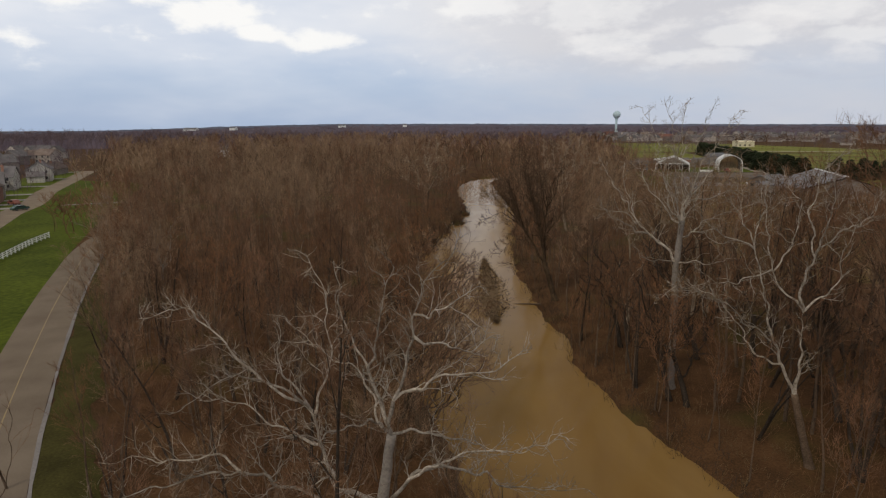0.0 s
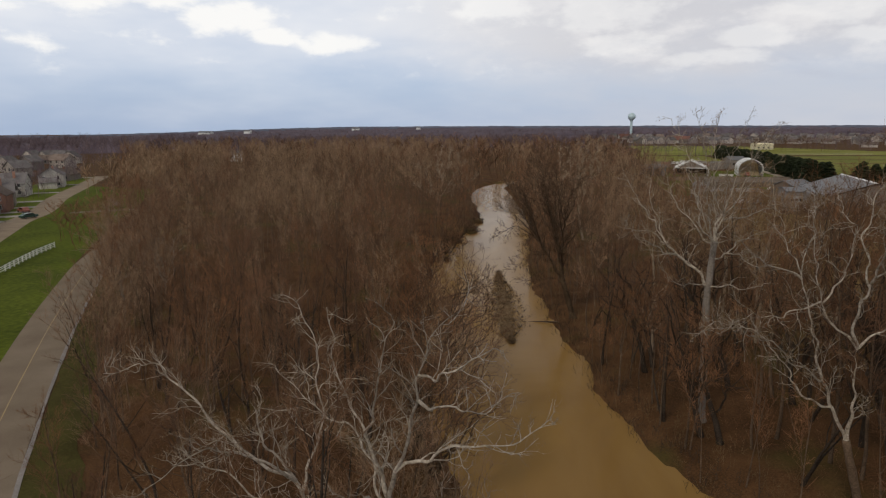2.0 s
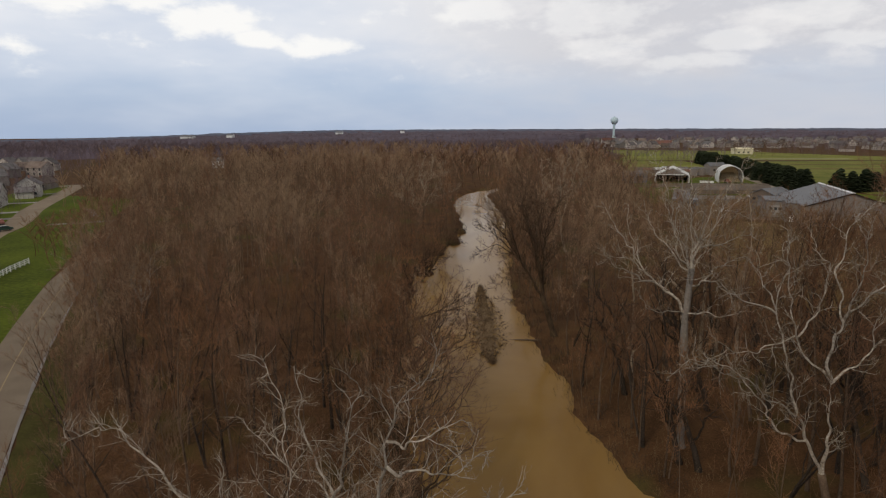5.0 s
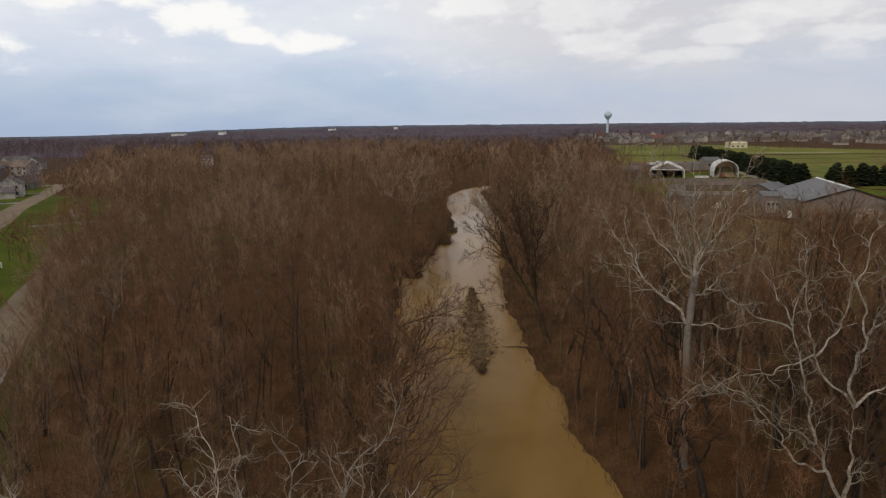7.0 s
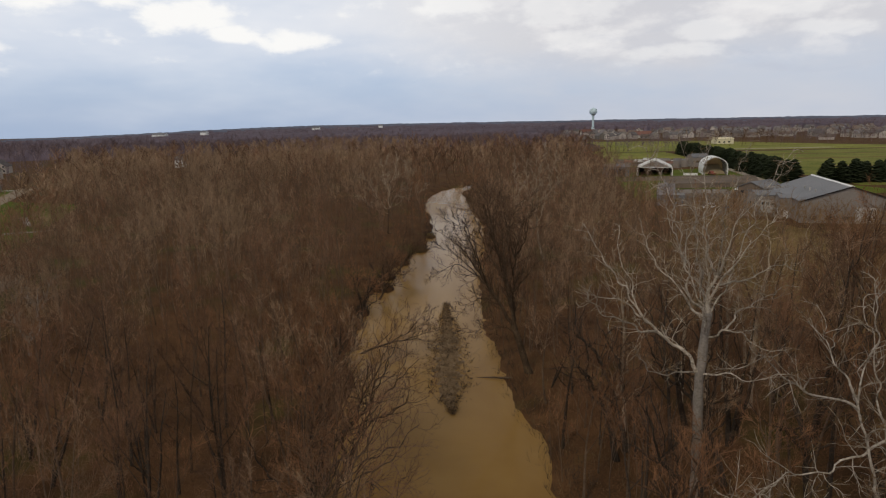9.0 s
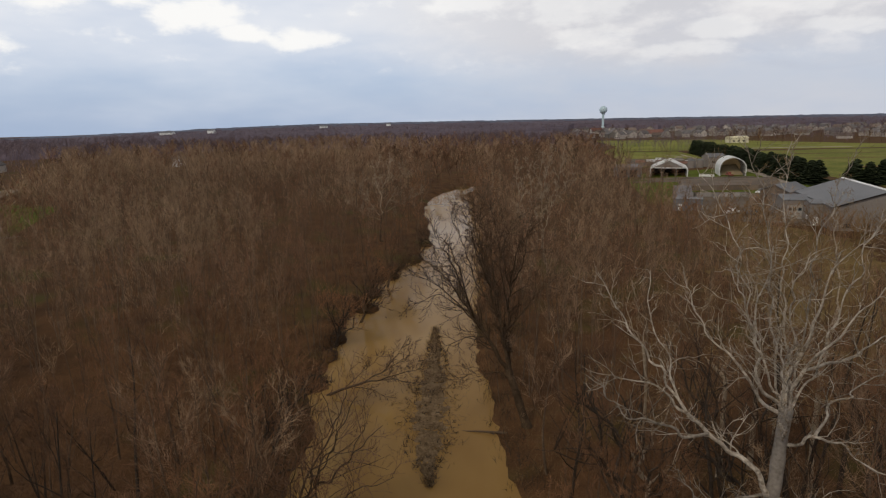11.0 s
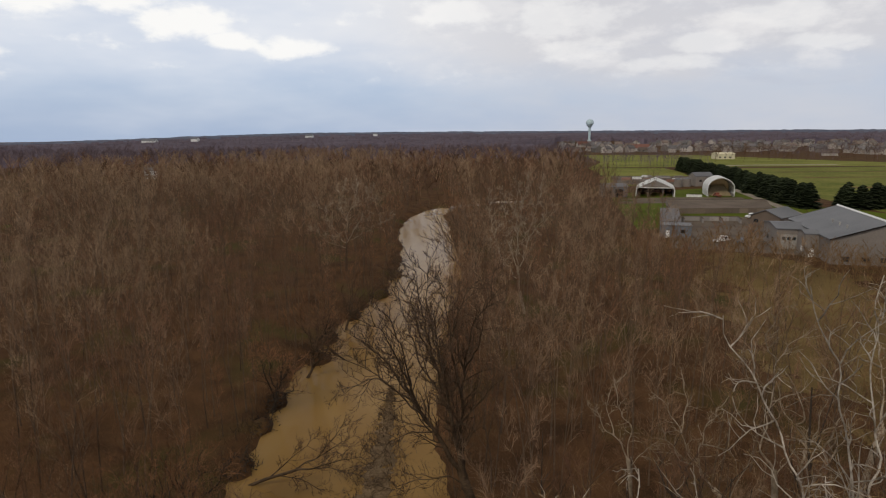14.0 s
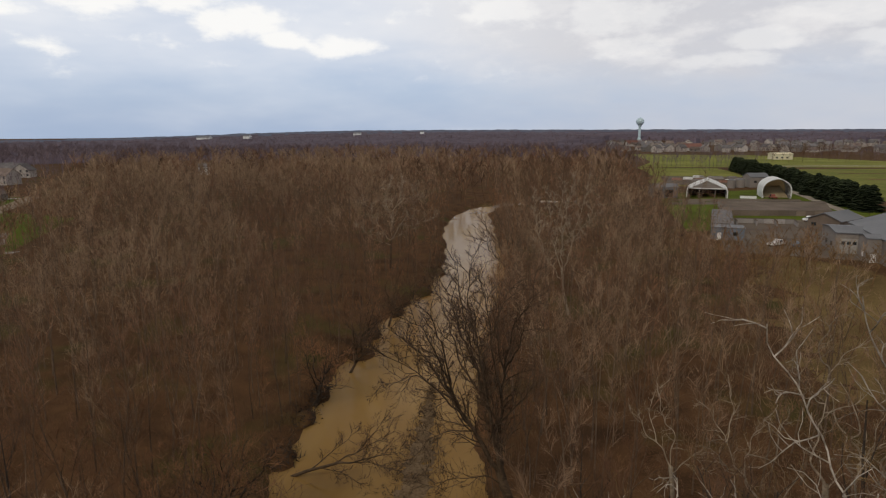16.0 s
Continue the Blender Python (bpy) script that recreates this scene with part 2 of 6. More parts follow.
# the barns' cloth lets daylight through
for key in ("fabric", "fabric_in"):
    ft = M[key].node_tree
    bs = ft.nodes["Principled BSDF"]
    tl = ft.nodes.new("ShaderNodeBsdfTranslucent")
    mixer = ft.nodes.new("ShaderNodeMixShader")
    mixer.inputs[0].default_value = 0.15 if key == "fabric" else 0.6
    ft.links.new(bs.inputs["Base Color"].links[0].from_socket, tl.inputs["Color"])
    ft.links.new(bs.outputs[0], mixer.inputs[1])
    ft.links.new(tl.outputs[0], mixer.inputs[2])
    ft.links.new(mixer.outputs[0], ft.nodes["Material Output"].inputs["Surface"])

lit = M["litter"].node_tree
moss = lit.nodes.new("ShaderNodeTexNoise")
moss.inputs["Scale"].default_value, moss.inputs["Detail"].default_value = 0.085, 5
mr = lit.nodes.new("ShaderNodeMapRange")
mr.inputs[1].default_value, mr.inputs[2].default_value, mr.inputs[4].default_value = 0.54, 0.70, 0.75
mm = lit.nodes.new("ShaderNodeMix")
mm.data_type = "RGBA"
mm.inputs[7].default_value = (0.066, 0.064, 0.018, 1)
geo = lit.nodes.new("ShaderNodeNewGeometry")
lit.links.new(geo.outputs["Position"], moss.inputs["Vector"])
lit.links.new(moss.outputs[0], mr.inputs[0])
lit.links.new(mr.outputs[0], mm.inputs[0])
base_in = lit.nodes["Principled BSDF"].inputs["Base Color"]
lit.links.new(base_in.links[0].from_socket, mm.inputs[6])
lit.links.new(mm.outputs[2], base_in)

# muddy water: silty body colour with a rippled, glossy surface
mw = bpy.data.materials.new("muddy_water")
mw.use_nodes = True
nt = mw.node_tree
wb = nt.nodes["Principled BSDF"]
g = nt.nodes.new("ShaderNodeNewGeometry")
n1 = nt.nodes.new("ShaderNodeTexNoise")
n1.inputs["Scale"].default_value, n1.inputs["Detail"].default_value = 0.09, 4
n2 = nt.nodes.new("ShaderNodeTexNoise")
n2.inputs["Scale"].default_value, n2.inputs["Detail"].default_value = 1.1, 5
flow = nt.nodes.new("ShaderNodeMapping")
flow.inputs["Scale"].default_value = (1.0, 0.35, 1.0)
nt.links.new(g.outputs["Position"], flow.inputs[0])
for n in (n1, n2):
    nt.links.new(flow.outputs[0], n.inputs["Vector"])
n1.inputs["Distortion"].default_value = 1.2
mx = nt.nodes.new("ShaderNodeMix")
mx.data_type = "RGBA"
mx.inputs[6].default_value, mx.inputs[7].default_value = (0.170, 0.084, 0.017, 1), (0.370, 0.238, 0.090, 1)
nt.links.new(n1.outputs[0], mx.inputs[0])
nt.links.new(mx.outputs[2], wb.inputs["Base Color"])
bp = nt.nodes.new("ShaderNodeBump")
bp.inputs["Strength"].default_value, bp.inputs["Distance"].default_value = 0.06, 0.12
nt.links.new(n2.outputs[0], bp.inputs["Height"])
nt.links.new(bp.outputs[0], wb.inputs["Normal"])
wb.inputs["Roughness"].default_value = 0.12
wb.inputs["IOR"].default_value = 1.2
wb.inputs["Specular IOR Level"].default_value = 0.26
M["water"] = mw

# ---- mesh tools ----


class Shape:
    """Gathers vertices and faces of one mesh."""

    def __init__(self):
        self.v, self.f, self.n = [], [], 0

    def add(self, verts, faces):
        self.v.append(np.asarray(verts, float).reshape(-1, 3))
        self.f.extend([tuple(i + self.n for i in f) for f in faces])
        self.n += len(self.v[-1])
        return self

    def box(self, x0, y0, z0, x1, y1, z1):
        v = [(x, y, z) for z in (z0, z1) for y in (y0, y1) for x in (x0, x1)]
        return self.add(v, [(0, 2, 3, 1), (4, 5, 7, 6), (0, 1, 5, 4), (2, 6, 7, 3), (0, 4, 6, 2), (1, 3, 7, 5)])

    def tube(self, pts, radii, sides=6, cap=True):
        pts = np.asarray(pts, float)
        d = np.gradient(pts, axis=0)
        d /= np.linalg.norm(d, axis=1)[:, None] + 1e-9
        up = np.array((0, 0, 1.0)) if abs(d[0][2]) < 0.9 else np.array((1.0, 0, 0))
        a = np.cross(d, up)
        a /= np.linalg.norm(a, axis=1)[:, None] + 1e-9
        b = np.cross(d, a)
        th = np.arange(sides) * 2 * math.pi / sides
        ring = np.cos(th)[None, :, None] * a[:, None, :] + np.sin(th)[None, :, None] * b[:, None, :]
        v = pts[:, None, :] + ring * np.asarray(radii, float)[:, None, None]
        f = []
        for i in range(len(pts) - 1):
            for k in range(sides):
                q = (k + 1) % sides
                f.append((i * sides + k, i * sides + q, (i + 1) * sides + q, (i + 1) * sides + k))
        if cap:
            f.append(tuple(range(sides))[::-1])
            f.append(tuple((len(pts) - 1) * sides + k for k in range(sides)))
        return self.add(v.reshape(-1, 3), f)

    def prism(self, profile, y0, y1):
        """A profile in x, z drawn out along y."""
        k = len(profile)
        v = [(x, y0, z) for x, z in profile] + [(x, y1, z) for x, z in profile]
        f = [tuple(range(k)), tuple(range(2 * k - 1, k - 1, -1))]
        f += [(i, i + k, (i + 1) % k + k, (i + 1) % k) for i in range(k)]
        return self.add(v, f)

    def mesh(self, name, smooth=False):
        me = bpy.data.meshes.new(name)
        v = np.concatenate(self.v) if self.v else np.zeros((0, 3))
        me.from_pydata(v.tolist(), [], self.f)
        if smooth:
            me.polygons.foreach_set("use_smooth", np.ones(len(me.polygons), bool))
        me.update()
        return me


def mesh_arrays(name, v, f, smooth=False):
    """A triangle mesh from arrays."""
    me = bpy.data.meshes.new(name)
    me.vertices.add(len(v))
    me.vertices.foreach_set("co", np.ascontiguousarray(v, np.float32).ravel())
    me.loops.add(f.size)
    me.loops.foreach_set("vertex_index", np.ascontiguousarray(f, np.int32).ravel())
    me.polygons.add(len(f))
    me.polygons.foreach_set("loop_start", np.arange(0, f.size, f.shape[1], dtype=np.int32))
    me.polygons.foreach_set("use_smooth", np.full(len(f), smooth))
    me.update(calc_edges=True)
    return me


def put(name, me, mat, parent=None, label="", at=None):
    ob = new(name, me.mesh(name) if isinstance(me, Shape) else me)
    if not ob.data.materials:
        ob.data.materials.append(mat)
    if parent is not None:
        ob.parent = parent
    if at is not None:
        ob.matrix_basis = at
    return tagged(ob, label)


def thing(name, label, category, at=None, group="", kind=""):
    ob = new(name)
    ob.empty_display_size = 0.5
    if at is not None:
        ob.matrix_basis = at
    return tagged(ob, label, category, group, kind)


def smooth01(x):
    x = np.clip(x, 0, 1)
    return x * x * (3 - 2 * x)


# ---- the ground, the river and what is laid on the ground ----
RIVER = [(22, -80, 10), (13, 20, 10), (7.3, 52, 10), (5.1, 59, 9.9), (2.9, 66, 9.8), (1.8, 75, 9.7), (0.7, 86, 9.8), (0.0, 97, 10), (-0.6, 115, 10.4), (-0.6, 131, 10.3), (0.3, 141, 9.9), (3.4, 165, 9.3), (8.8, 190, 8.0),
         (11.2, 214, 7.4), (11.2, 236, 8.0), (10.6, 262, 8.4), (11, 285, 8.0), (13, 305, 6.5), (18, 322, 5.0), (30, 338, 4.0), (52, 350, 3.0), (84, 352, 2.0)]


def river_line(step=1.5):
    p = np.array(RIVER, float)
    s = np.concatenate([[0], np.cumsum(np.hypot(*np.diff(p[:, :2], axis=0).T))])
    q = np.arange(0, s[-1], step)
    return np.stack([np.interp(q, s, p[:, i]) for i in range(3)], 1)


LINE = river_line()


def bank_gap(x, y):
    """Metres from the nearer water's edge, negative in the water."""
    x, y = np.atleast_1d(x).astype(float), np.atleast_1d(y).astype(float)
    out = np.full(x.shape, 1e9)
    near = (y > -150) & (y < 800) & (np.abs(x) < 260)
    xs, ys = x[near], y[near]
    best = np.full(xs.shape, 1e9)
    for i in range(0, len(LINE), 1):
        best = np.minimum(best, np.hypot(xs - LINE[i, 0], ys - LINE[i, 1]) - LINE[i, 2])
    out[near] = best
    return out


def far_fall(x, y):
    """How far the land drops towards the distance on the left."""
    r = np.hypot(x, y)
    side = np.where(y > 1, -x / np.maximum(y, 1), 1.0)
    return 49 * smooth01((side - 0.10) / 0.55) * np.clip((r - 650) / 4000, 0, 1)


def ground_z(x, y):
    x, y = np.atleast_1d(x).astype(float), np.atleast_1d(y).astype(float)
    d = bank_gap(x, y)
    wob = 0.5 * np.sin(x * 0.31 + 1.3 * np.sin(y * 0.17)) + 0.5 * np.sin(y * 0.43 + 1.1 * np.sin(x * 0.23 + 2))
    ragged = np.sin(x * 0.9 + 2.1 * np.sin(y * 0.37)) * np.sin(y * 0.74 + 1.7 * np.sin(x * 0.41)) + 0.5 * np.sin(y * 1.9 + x * 1.1)
    d = d + 0.5 * wob + 0.35 * ragged * (np.abs(d) < 12) + 0.8 * np.sin(y * 0.19 + 0.6 * np.sin(y * 0.071)) * np.sin(y * 0.083 + x * 0.05) * (np.abs(d) < 12)
    z = np.where(d < 0, np.maximum(-1.4, d * 0.4), 1.0 * smooth01(d / 2.2) + 1.5 * smooth01((d - 2) / 40))
    return z + 0.16 * wob * smooth01(d / 3) * (1 - smooth01((d - 12) / 22)) - far_fall(x, y)


def graded(lo, hi, fine_lo, fine_hi, step):
    mid = list(np.arange(fine_lo, fine_hi + 1e-6, step))
    a, s = fine_lo, step
    left = []
    while a > lo:
        s *= 1.25
        a -= s
        left.append(max(a, lo))
    a, s = fine_hi, step
    right_ = []
    while a < hi:
        s *= 1.25
        a += s
        right_.append(min(a, hi))
    return np.array(left[::-1] + mid + right_)


gx, gy = graded(-4700, 4700, -60, 90, 1.3), graded(-600, 4900, 10, 300, 1.5)
X, Y = np.meshgrid(gx, gy)
Z = ground_z(X.ravel(), Y.ravel())
idx = np.arange(X.size).reshape(X.shape)
quads = np.stack([idx[:-1, :-1], idx[:-1, 1:], idx[1:, 1:], idx[1:, :-1]], -1).reshape(-1, 4)
tagged(put("ground", mesh_arrays("ground", np.stack([X.ravel(), Y.ravel(), Z], 1), quads, True), M["litter"]),
       "brown leaf-littered woodland ground with sloping river banks", "ground", kind="structure")

# the water's sheet follows the river
tn = np.gradient(LINE[:, :2], axis=0)
tn /= np.linalg.norm(tn, axis=1)[:, None]
nr = np.stack([tn[:, 1], -tn[:, 0]], 1)
cols = np.linspace(-1, 1, 7)
wv = np.concatenate([np.column_stack([LINE[:, :2] + nr * (LINE[:, 2] + 4)[:, None] * c, np.zeros(len(LINE))]) for c in cols])
k = len(LINE)
wf = np.array([(c * k + i, c * k + i + 1, (c + 1) * k + i + 1, (c + 1) * k + i) for c in range(6) for i in range(k - 1)])[:, ::-1]
tagged(put("water", mesh_arrays("water", wv, wf, True), M["water"]), "muddy brown river water with a soft sky sheen", "river", kind="structure")


def ribbon(name, left_, right_, mat, lift, label, category, across=4, per=6, kind="structure", parent=None, jag=0.0):
    """A strip between two lines of points, laid on the ground."""
    rng = np.random.default_rng(len(name) + len(left_))
    out = []
    for line in (left_, right_):
        p = np.array(line, float)
        t = np.linspace(0, len(p) - 1, (len(p) - 1) * per + 1)
        q = np.stack([np.interp(t, np.arange(len(p)), p[:, i]) for i in range(2)], 1)
        for _ in range(2):
            q[1:-1] = (q[:-2] + 2 * q[1:-1] + q[2:]) / 4
        out.append(q + rng.normal(0, jag, q.shape) if jag else q)
    a, b = out
    n = len(a)
    w = np.linspace(0, 1, across + 1)
    xy = np.concatenate([a * (1 - s) + b * s for s in w])
    z = ground_z(xy[:, 0], xy[:, 1]) + lift
    f = np.array([(c * n + i, (c + 1) * n + i, (c + 1) * n + i + 1, c * n + i + 1) for c in range(across) for i in range(n - 1)])
    v = np.column_stack([xy, z])
    nz = np.cross(v[f[0][1]] - v[f[0][0]], v[f[0][3]] - v[f[0][0]])[2]
    ob = put(name, mesh_arrays(name, v, f if nz > 0 else f[:, ::-1], True), mat, parent)
    return tagged(ob, label, category, kind=kind)


# the country road with its verge, painted line and pale edge
VERGE_LINE = [(-12, -140), (-10, -60), (-9, -20), (-10, -2), (-15, 11), (-24, 29), (-35.3, 49.1), (-41.1, 60.3), (-47.4, 73.3), (-56.8, 93.5), (-63.2, 108), (-74, 134), (-84, 160), (-100, 205), (-125, 280)]
ROAD_R = VERGE_LINE[:12] + [(-78.5, 148), (-80, 160)]


def offset(line, d):
    p = np.array(line, float)
    t = np.gradient(p, axis=0)
    t /= np.linalg.norm(t, axis=1)[:, None]
    return p + np.stack([-t[:, 1], t[:, 0]], 1) * d


ribbon("road", ROAD_R, offset(ROAD_R, 6.3), M["road"], 0.07, "pale worn asphalt two-lane country road", "road", 6)
ribbon("road_marking", offset(ROAD_R, 3.05), offset(ROAD_R, 3.17), M["paint_yellow"], 0.078, "faded yellow centre line on the road", "road marking", 1)
ribbon("road_edge", offset(ROAD_R, -0.35), ROAD_R, M["concrete"], 0.085, "pale broken gravel edge of the road", "road edge", 1, jag=0.04)
ribbon("verge", offset(ROAD_R, -4.4), offset(ROAD_R, -0.33), M["verge"], 0.05, "rough olive grass verge beside the road", "verge", 2, jag=0.3)
STREET_R = [(-96, 118), (-103, 136), (-112.5, 158), (-119.6, 174.3), (-126.5, 190), (-131, 206), (-138, 222), (-150, 246), (-168.2, 293.8), (-190, 350)]
ribbon("lawn", offset(VERGE_LINE, 6.3)[6:], STREET_R[:9], M["lawn"], 0.05, "bright green mown spring lawn between road and street", "lawn", 8)
ribbon("lawn", offset(STREET_R, 7.5), offset(STREET_R, 26), M["lawn"], 0.05, "green front lawns along the street", "lawn", 4)
ribbon("street", STREET_R, offset(STREET_R, 7.5), M["road"], 0.08, "pale concrete residential street", "street", 4)
ribbon("side_path", [(-125, 206), (-116, 211), (-108, 214)], [(-126, 209), (-117, 214), (-108, 217)], M["concrete"], 0.09, "pale concrete side path on the lawn", "path", 2)
ribbon("side_path", [(-119, 226), (-127, 238), (-132, 246)], [(-121, 225), (-129, 237), (-134, 245)], M["concrete"], 0.09, "pale concrete side path on the lawn", "path", 2)

# the works yard and the fields
ribbon("lawn", [(78, 250), (88, 300), (104, 360)], [(142, 262), (164, 300), (180, 385)], M["lawn"], 0.05, "green grass round the storage barns", "lawn", 6)
ribbon("yard", [(76, 218), (84, 244), (94, 272)], [(108, 205), (122, 240), (138, 274)], M["yard"], 0.08, "worn grey-brown asphalt works yard", "yard", 5)
ribbon("yard", [(94, 318), (98, 330), (102, 341)], [(150, 315), (153, 325), (157, 335)], M["yard"], 0.10, "grey asphalt apron before the barns", "yard", 5)
ribbon("yard", [(120, 404), (138, 468)], [(174, 400), (187, 460)], M["yard"], 0.12, "worn brown storage yard behind the barns", "yard", 5, jag=0.5)
ribbon("lane", [(146, 278), (150, 293), (157, 322), (165, 352), (171, 380)], [(150, 277), (154, 292), (161, 321), (169, 351), (175, 379)], M["gravel"], 0.12, "pale gravel lane along the conifer row", "lane", 2)
ribbon("lawn", [(142.2, 262), (164.2, 300)], [(186, 250), (177, 293)], M["lawn"], 0.05, "green grass between the lane and the conifers", "lawn", 4)
ribbon("field", [(112, 402), (134, 470), (148, 556)], [(176, 392), (190, 450), (206, 545)], M["field"], 0.05, "olive-green meadow beside the conifer row", "field", 5, jag=0.8)
ribbon("field", [(182, 280), (190, 340), (202, 420), (214, 530)], [(430, 250), (450, 340), (500, 420), (540, 540)], M["field"], 0.06, "open green grass field behind the conifer row", "field", 6)
ribbon("field", [(150, 560), (185, 640), (205, 790)], [(470, 540), (400, 620), (330, 760)], M["field"], 0.05, "olive-green meadow before the housing", "field", 6)
ribbon("track", [(236, 560), (300, 566), (360, 560)], [(236, 567), (300, 574), (360, 568)], M["gravel"], 0.14, "pale sandy track across the meadow", "track", 2)


def clearing_sheet():
    """Rough grass with a ragged outline, open where leaf litter shows through."""
    xs, ys = np.arange(36, 110, 0.9), np.arange(108, 212, 0.9)
    X_, Y_ = np.meshgrid(xs, ys)
    mid_, half = np.interp(Y_, [108, 150, 180, 212], [62, 76, 84, 86]), np.interp(Y_, [108, 130, 176, 200, 212], [8, 24, 22, 14, 4])
    fall = 1 - np.abs(X_ - mid_) / half
    field_ = np.array([noise.noise((p / 9, q / 9, 4)) + 0.6 * noise.noise((p / 2.6, q / 2.6, 9)) for p, q in zip(X_.ravel(), Y_.ravel())]).reshape(X_.shape)
    keep = (fall + field_ * 0.55 > 0.26)
    z = (ground_z(X_.ravel(), Y_.ravel()) + 0.05).reshape(X_.shape)
    idx_ = np.arange(X_.size).reshape(X_.shape)
    q = np.stack([idx_[:-1, :-1], idx_[:-1, 1:], idx_[1:, 1:], idx_[1:, :-1]], -1)[keep[:-1, :-1]]
    used, inv = np.unique(q.ravel(), return_inverse=True)
    v = np.column_stack([X_.ravel(), Y_.ravel(), z.ravel()])[used]
    rng_ = np.random.default_rng(8)
    v[:, :2] += rng_.uniform(-0.4, 0.4, (len(v), 2))
    tagged(put("clearing", mesh_arrays("clearing", v, inv.reshape(-1, 4), True), M["sedge"]), "olive-brown rough grass clearing", "clearing", kind="structure")


clearing_sheet()
for fl_, fr_ in (([(-1150, 1500), (-1180, 1640)], [(-760, 1560), (-780, 1700)]), ([(-1500, 2150), (-1540, 2350)], [(-900, 2250), (-900, 2450)]), ([(-820, 2450), (-840, 2700)], [(-180, 2500), (-180, 2750)])):
    ribbon("field", fl_, fr_, M["pale_field"], 0.6, "distant pale green field", "field", 6)
for y_, x0_, x1_ in ((372, 232, 470), (438, 250, 500), (486, 262, 515)):
    ribbon("field_strip", [(x0_, y_), (x1_, y_ - 18)], [(x0_, y_ + 7), (x1_, y_ - 8)], M["sedge"], 0.10, "unmown olive strip across the field", "field", 2, jag=1.0)

# ---- trees ----


class Twigs:
    """Thin three-sided shoots, gathered and built at once."""

    def __init__(self):
        self.a, self.b, self.r, self.s, self.fine = [], [], [], [], []

    def sliver(self, p, q, w):
        """The thinnest shoots, one tapering face each."""
        self.fine.append((p, q, w))

    def line(self, pts, r0, r1):
        rr = np.linspace(r0, r1, len(pts))
        for i in range(len(pts) - 1):
            self.a.append(pts[i]), self.b.append(pts[i + 1]), self.r.append(rr[i]), self.s.append(rr[i + 1])

    def arrays(self):
        a, b = np.array(self.a).reshape(-1, 3), np.array(self.b).reshape(-1, 3)
        r, s = np.array(self.r), np.array(self.s)
        d = b - a
        d /= np.linalg.norm(d, axis=1)[:, None] + 1e-9
        ref = np.where(np.abs(d[:, 2:3]) < 0.8, np.array([[0, 0, 1.0]]), np.array([[1.0, 0, 0]]))
        u = np.cross(d, ref)
        u /= np.linalg.norm(u, axis=1)[:, None] + 1e-9
        w = np.cross(d, u)
        th = np.arange(3) * 2 * math.pi / 3
        ring = np.cos(th)[None, :, None] * u[:, None] + np.sin(th)[None, :, None] * w[:, None]
        tip = s < 0.004
        v, f, n = [], [], 0
        for mask, cone in ((~tip, False), (tip, True)):
            m = int(mask.sum())
            if not m:
                continue
            lo = a[mask][:, None] + ring[mask] * r[mask][:, None, None]
            if cone:
                v.append(np.concatenate([lo, b[mask][:, None]], 1).reshape(-1, 3))
                base = np.arange(m)[:, None] * 4 + n
                f.append((base[:, None] + np.array([[0, 1, 3], [1, 2, 3], [2, 0, 3]])[None]).reshape(-1, 3))
                n += 4 * m
            else:
                hi = b[mask][:, None] + ring[mask] * s[mask][:, None, None]
                v.append(np.concatenate([lo, hi], 1).reshape(-1, 3))
                base = np.arange(m)[:, None] * 6 + n
                f.append((base[:, None] + np.array([[0, 1, 4], [0, 4, 3], [1, 2, 5], [1, 5, 4], [2, 0, 3], [2, 3, 5]])[None]).reshape(-1, 3))
                n += 6 * m
        if self.fine:
            p, q = np.array([e[0] for e in self.fine]), np.array([e[1] for e in self.fine])
            w = np.array([e[2] for e in self.fine])[:, None]
            d = q - p
            side = np.cross(d, np.random.default_rng(len(p)).normal(0, 1, d.shape))
            side /= np.linalg.norm(side, axis=1)[:, None] + 1e-9
            v.append(np.stack([p + side * w, p - side * w, q], 1).reshape(-1, 3))
            f.append(np.arange(3 * len(p)).reshape(-1, 3) + n)
        return np.concatenate(v), np.concatenate(f)


def unit(v):
    return v / (np.linalg.norm(v) + 1e-9)


def bearing(azim, elev):
    a, e = radians(azim), radians(elev)
    return np.array((math.cos(a) * math.cos(e), math.sin(a) * math.cos(e), math.sin(e)))


def shoot(rng, start, way, length, n, wander, lift, hold=0.0):
    """A wandering line: lift bends it upwards over its length, or down; hold keeps it to its bearing."""
    pts, d = [np.array(start, float)], unit(np.array(way, float))
    aim = d.copy()
    for _ in range(n):
        aim = unit(aim + np.array((0, 0, lift / n)))
        d = unit(d * (1 - hold) + aim * hold + rng.normal(0, wander, 3) + np.array((0, 0, lift / n)) * (1 - hold))
        pts.append(pts[-1] + d * length / n)
    return np.array(pts)


def rounded(p):
    """Cuts the corners of a line once."""
    mid_a, mid_b = p[:-1] * 0.75 + p[1:] * 0.25, p[:-1] * 0.25 + p[1:] * 0.75
    return np.concatenate([p[:1], np.stack([mid_a, mid_b], 1).reshape(-1, 3)[1:-1], p[-1:]])


def along(pts, s):
    t = s * (len(pts) - 1)
    i = min(int(t), len(pts) - 2)
    return pts[i] + (pts[i + 1] - pts[i]) * (t - i), unit(pts[i + 1] - pts[i])


def sideways(rng, d, angle):
    q = unit(np.cross(d, rng.normal(0, 1, 3)))
    return unit(d * math.cos(radians(angle)) + q * math.sin(radians(angle)))


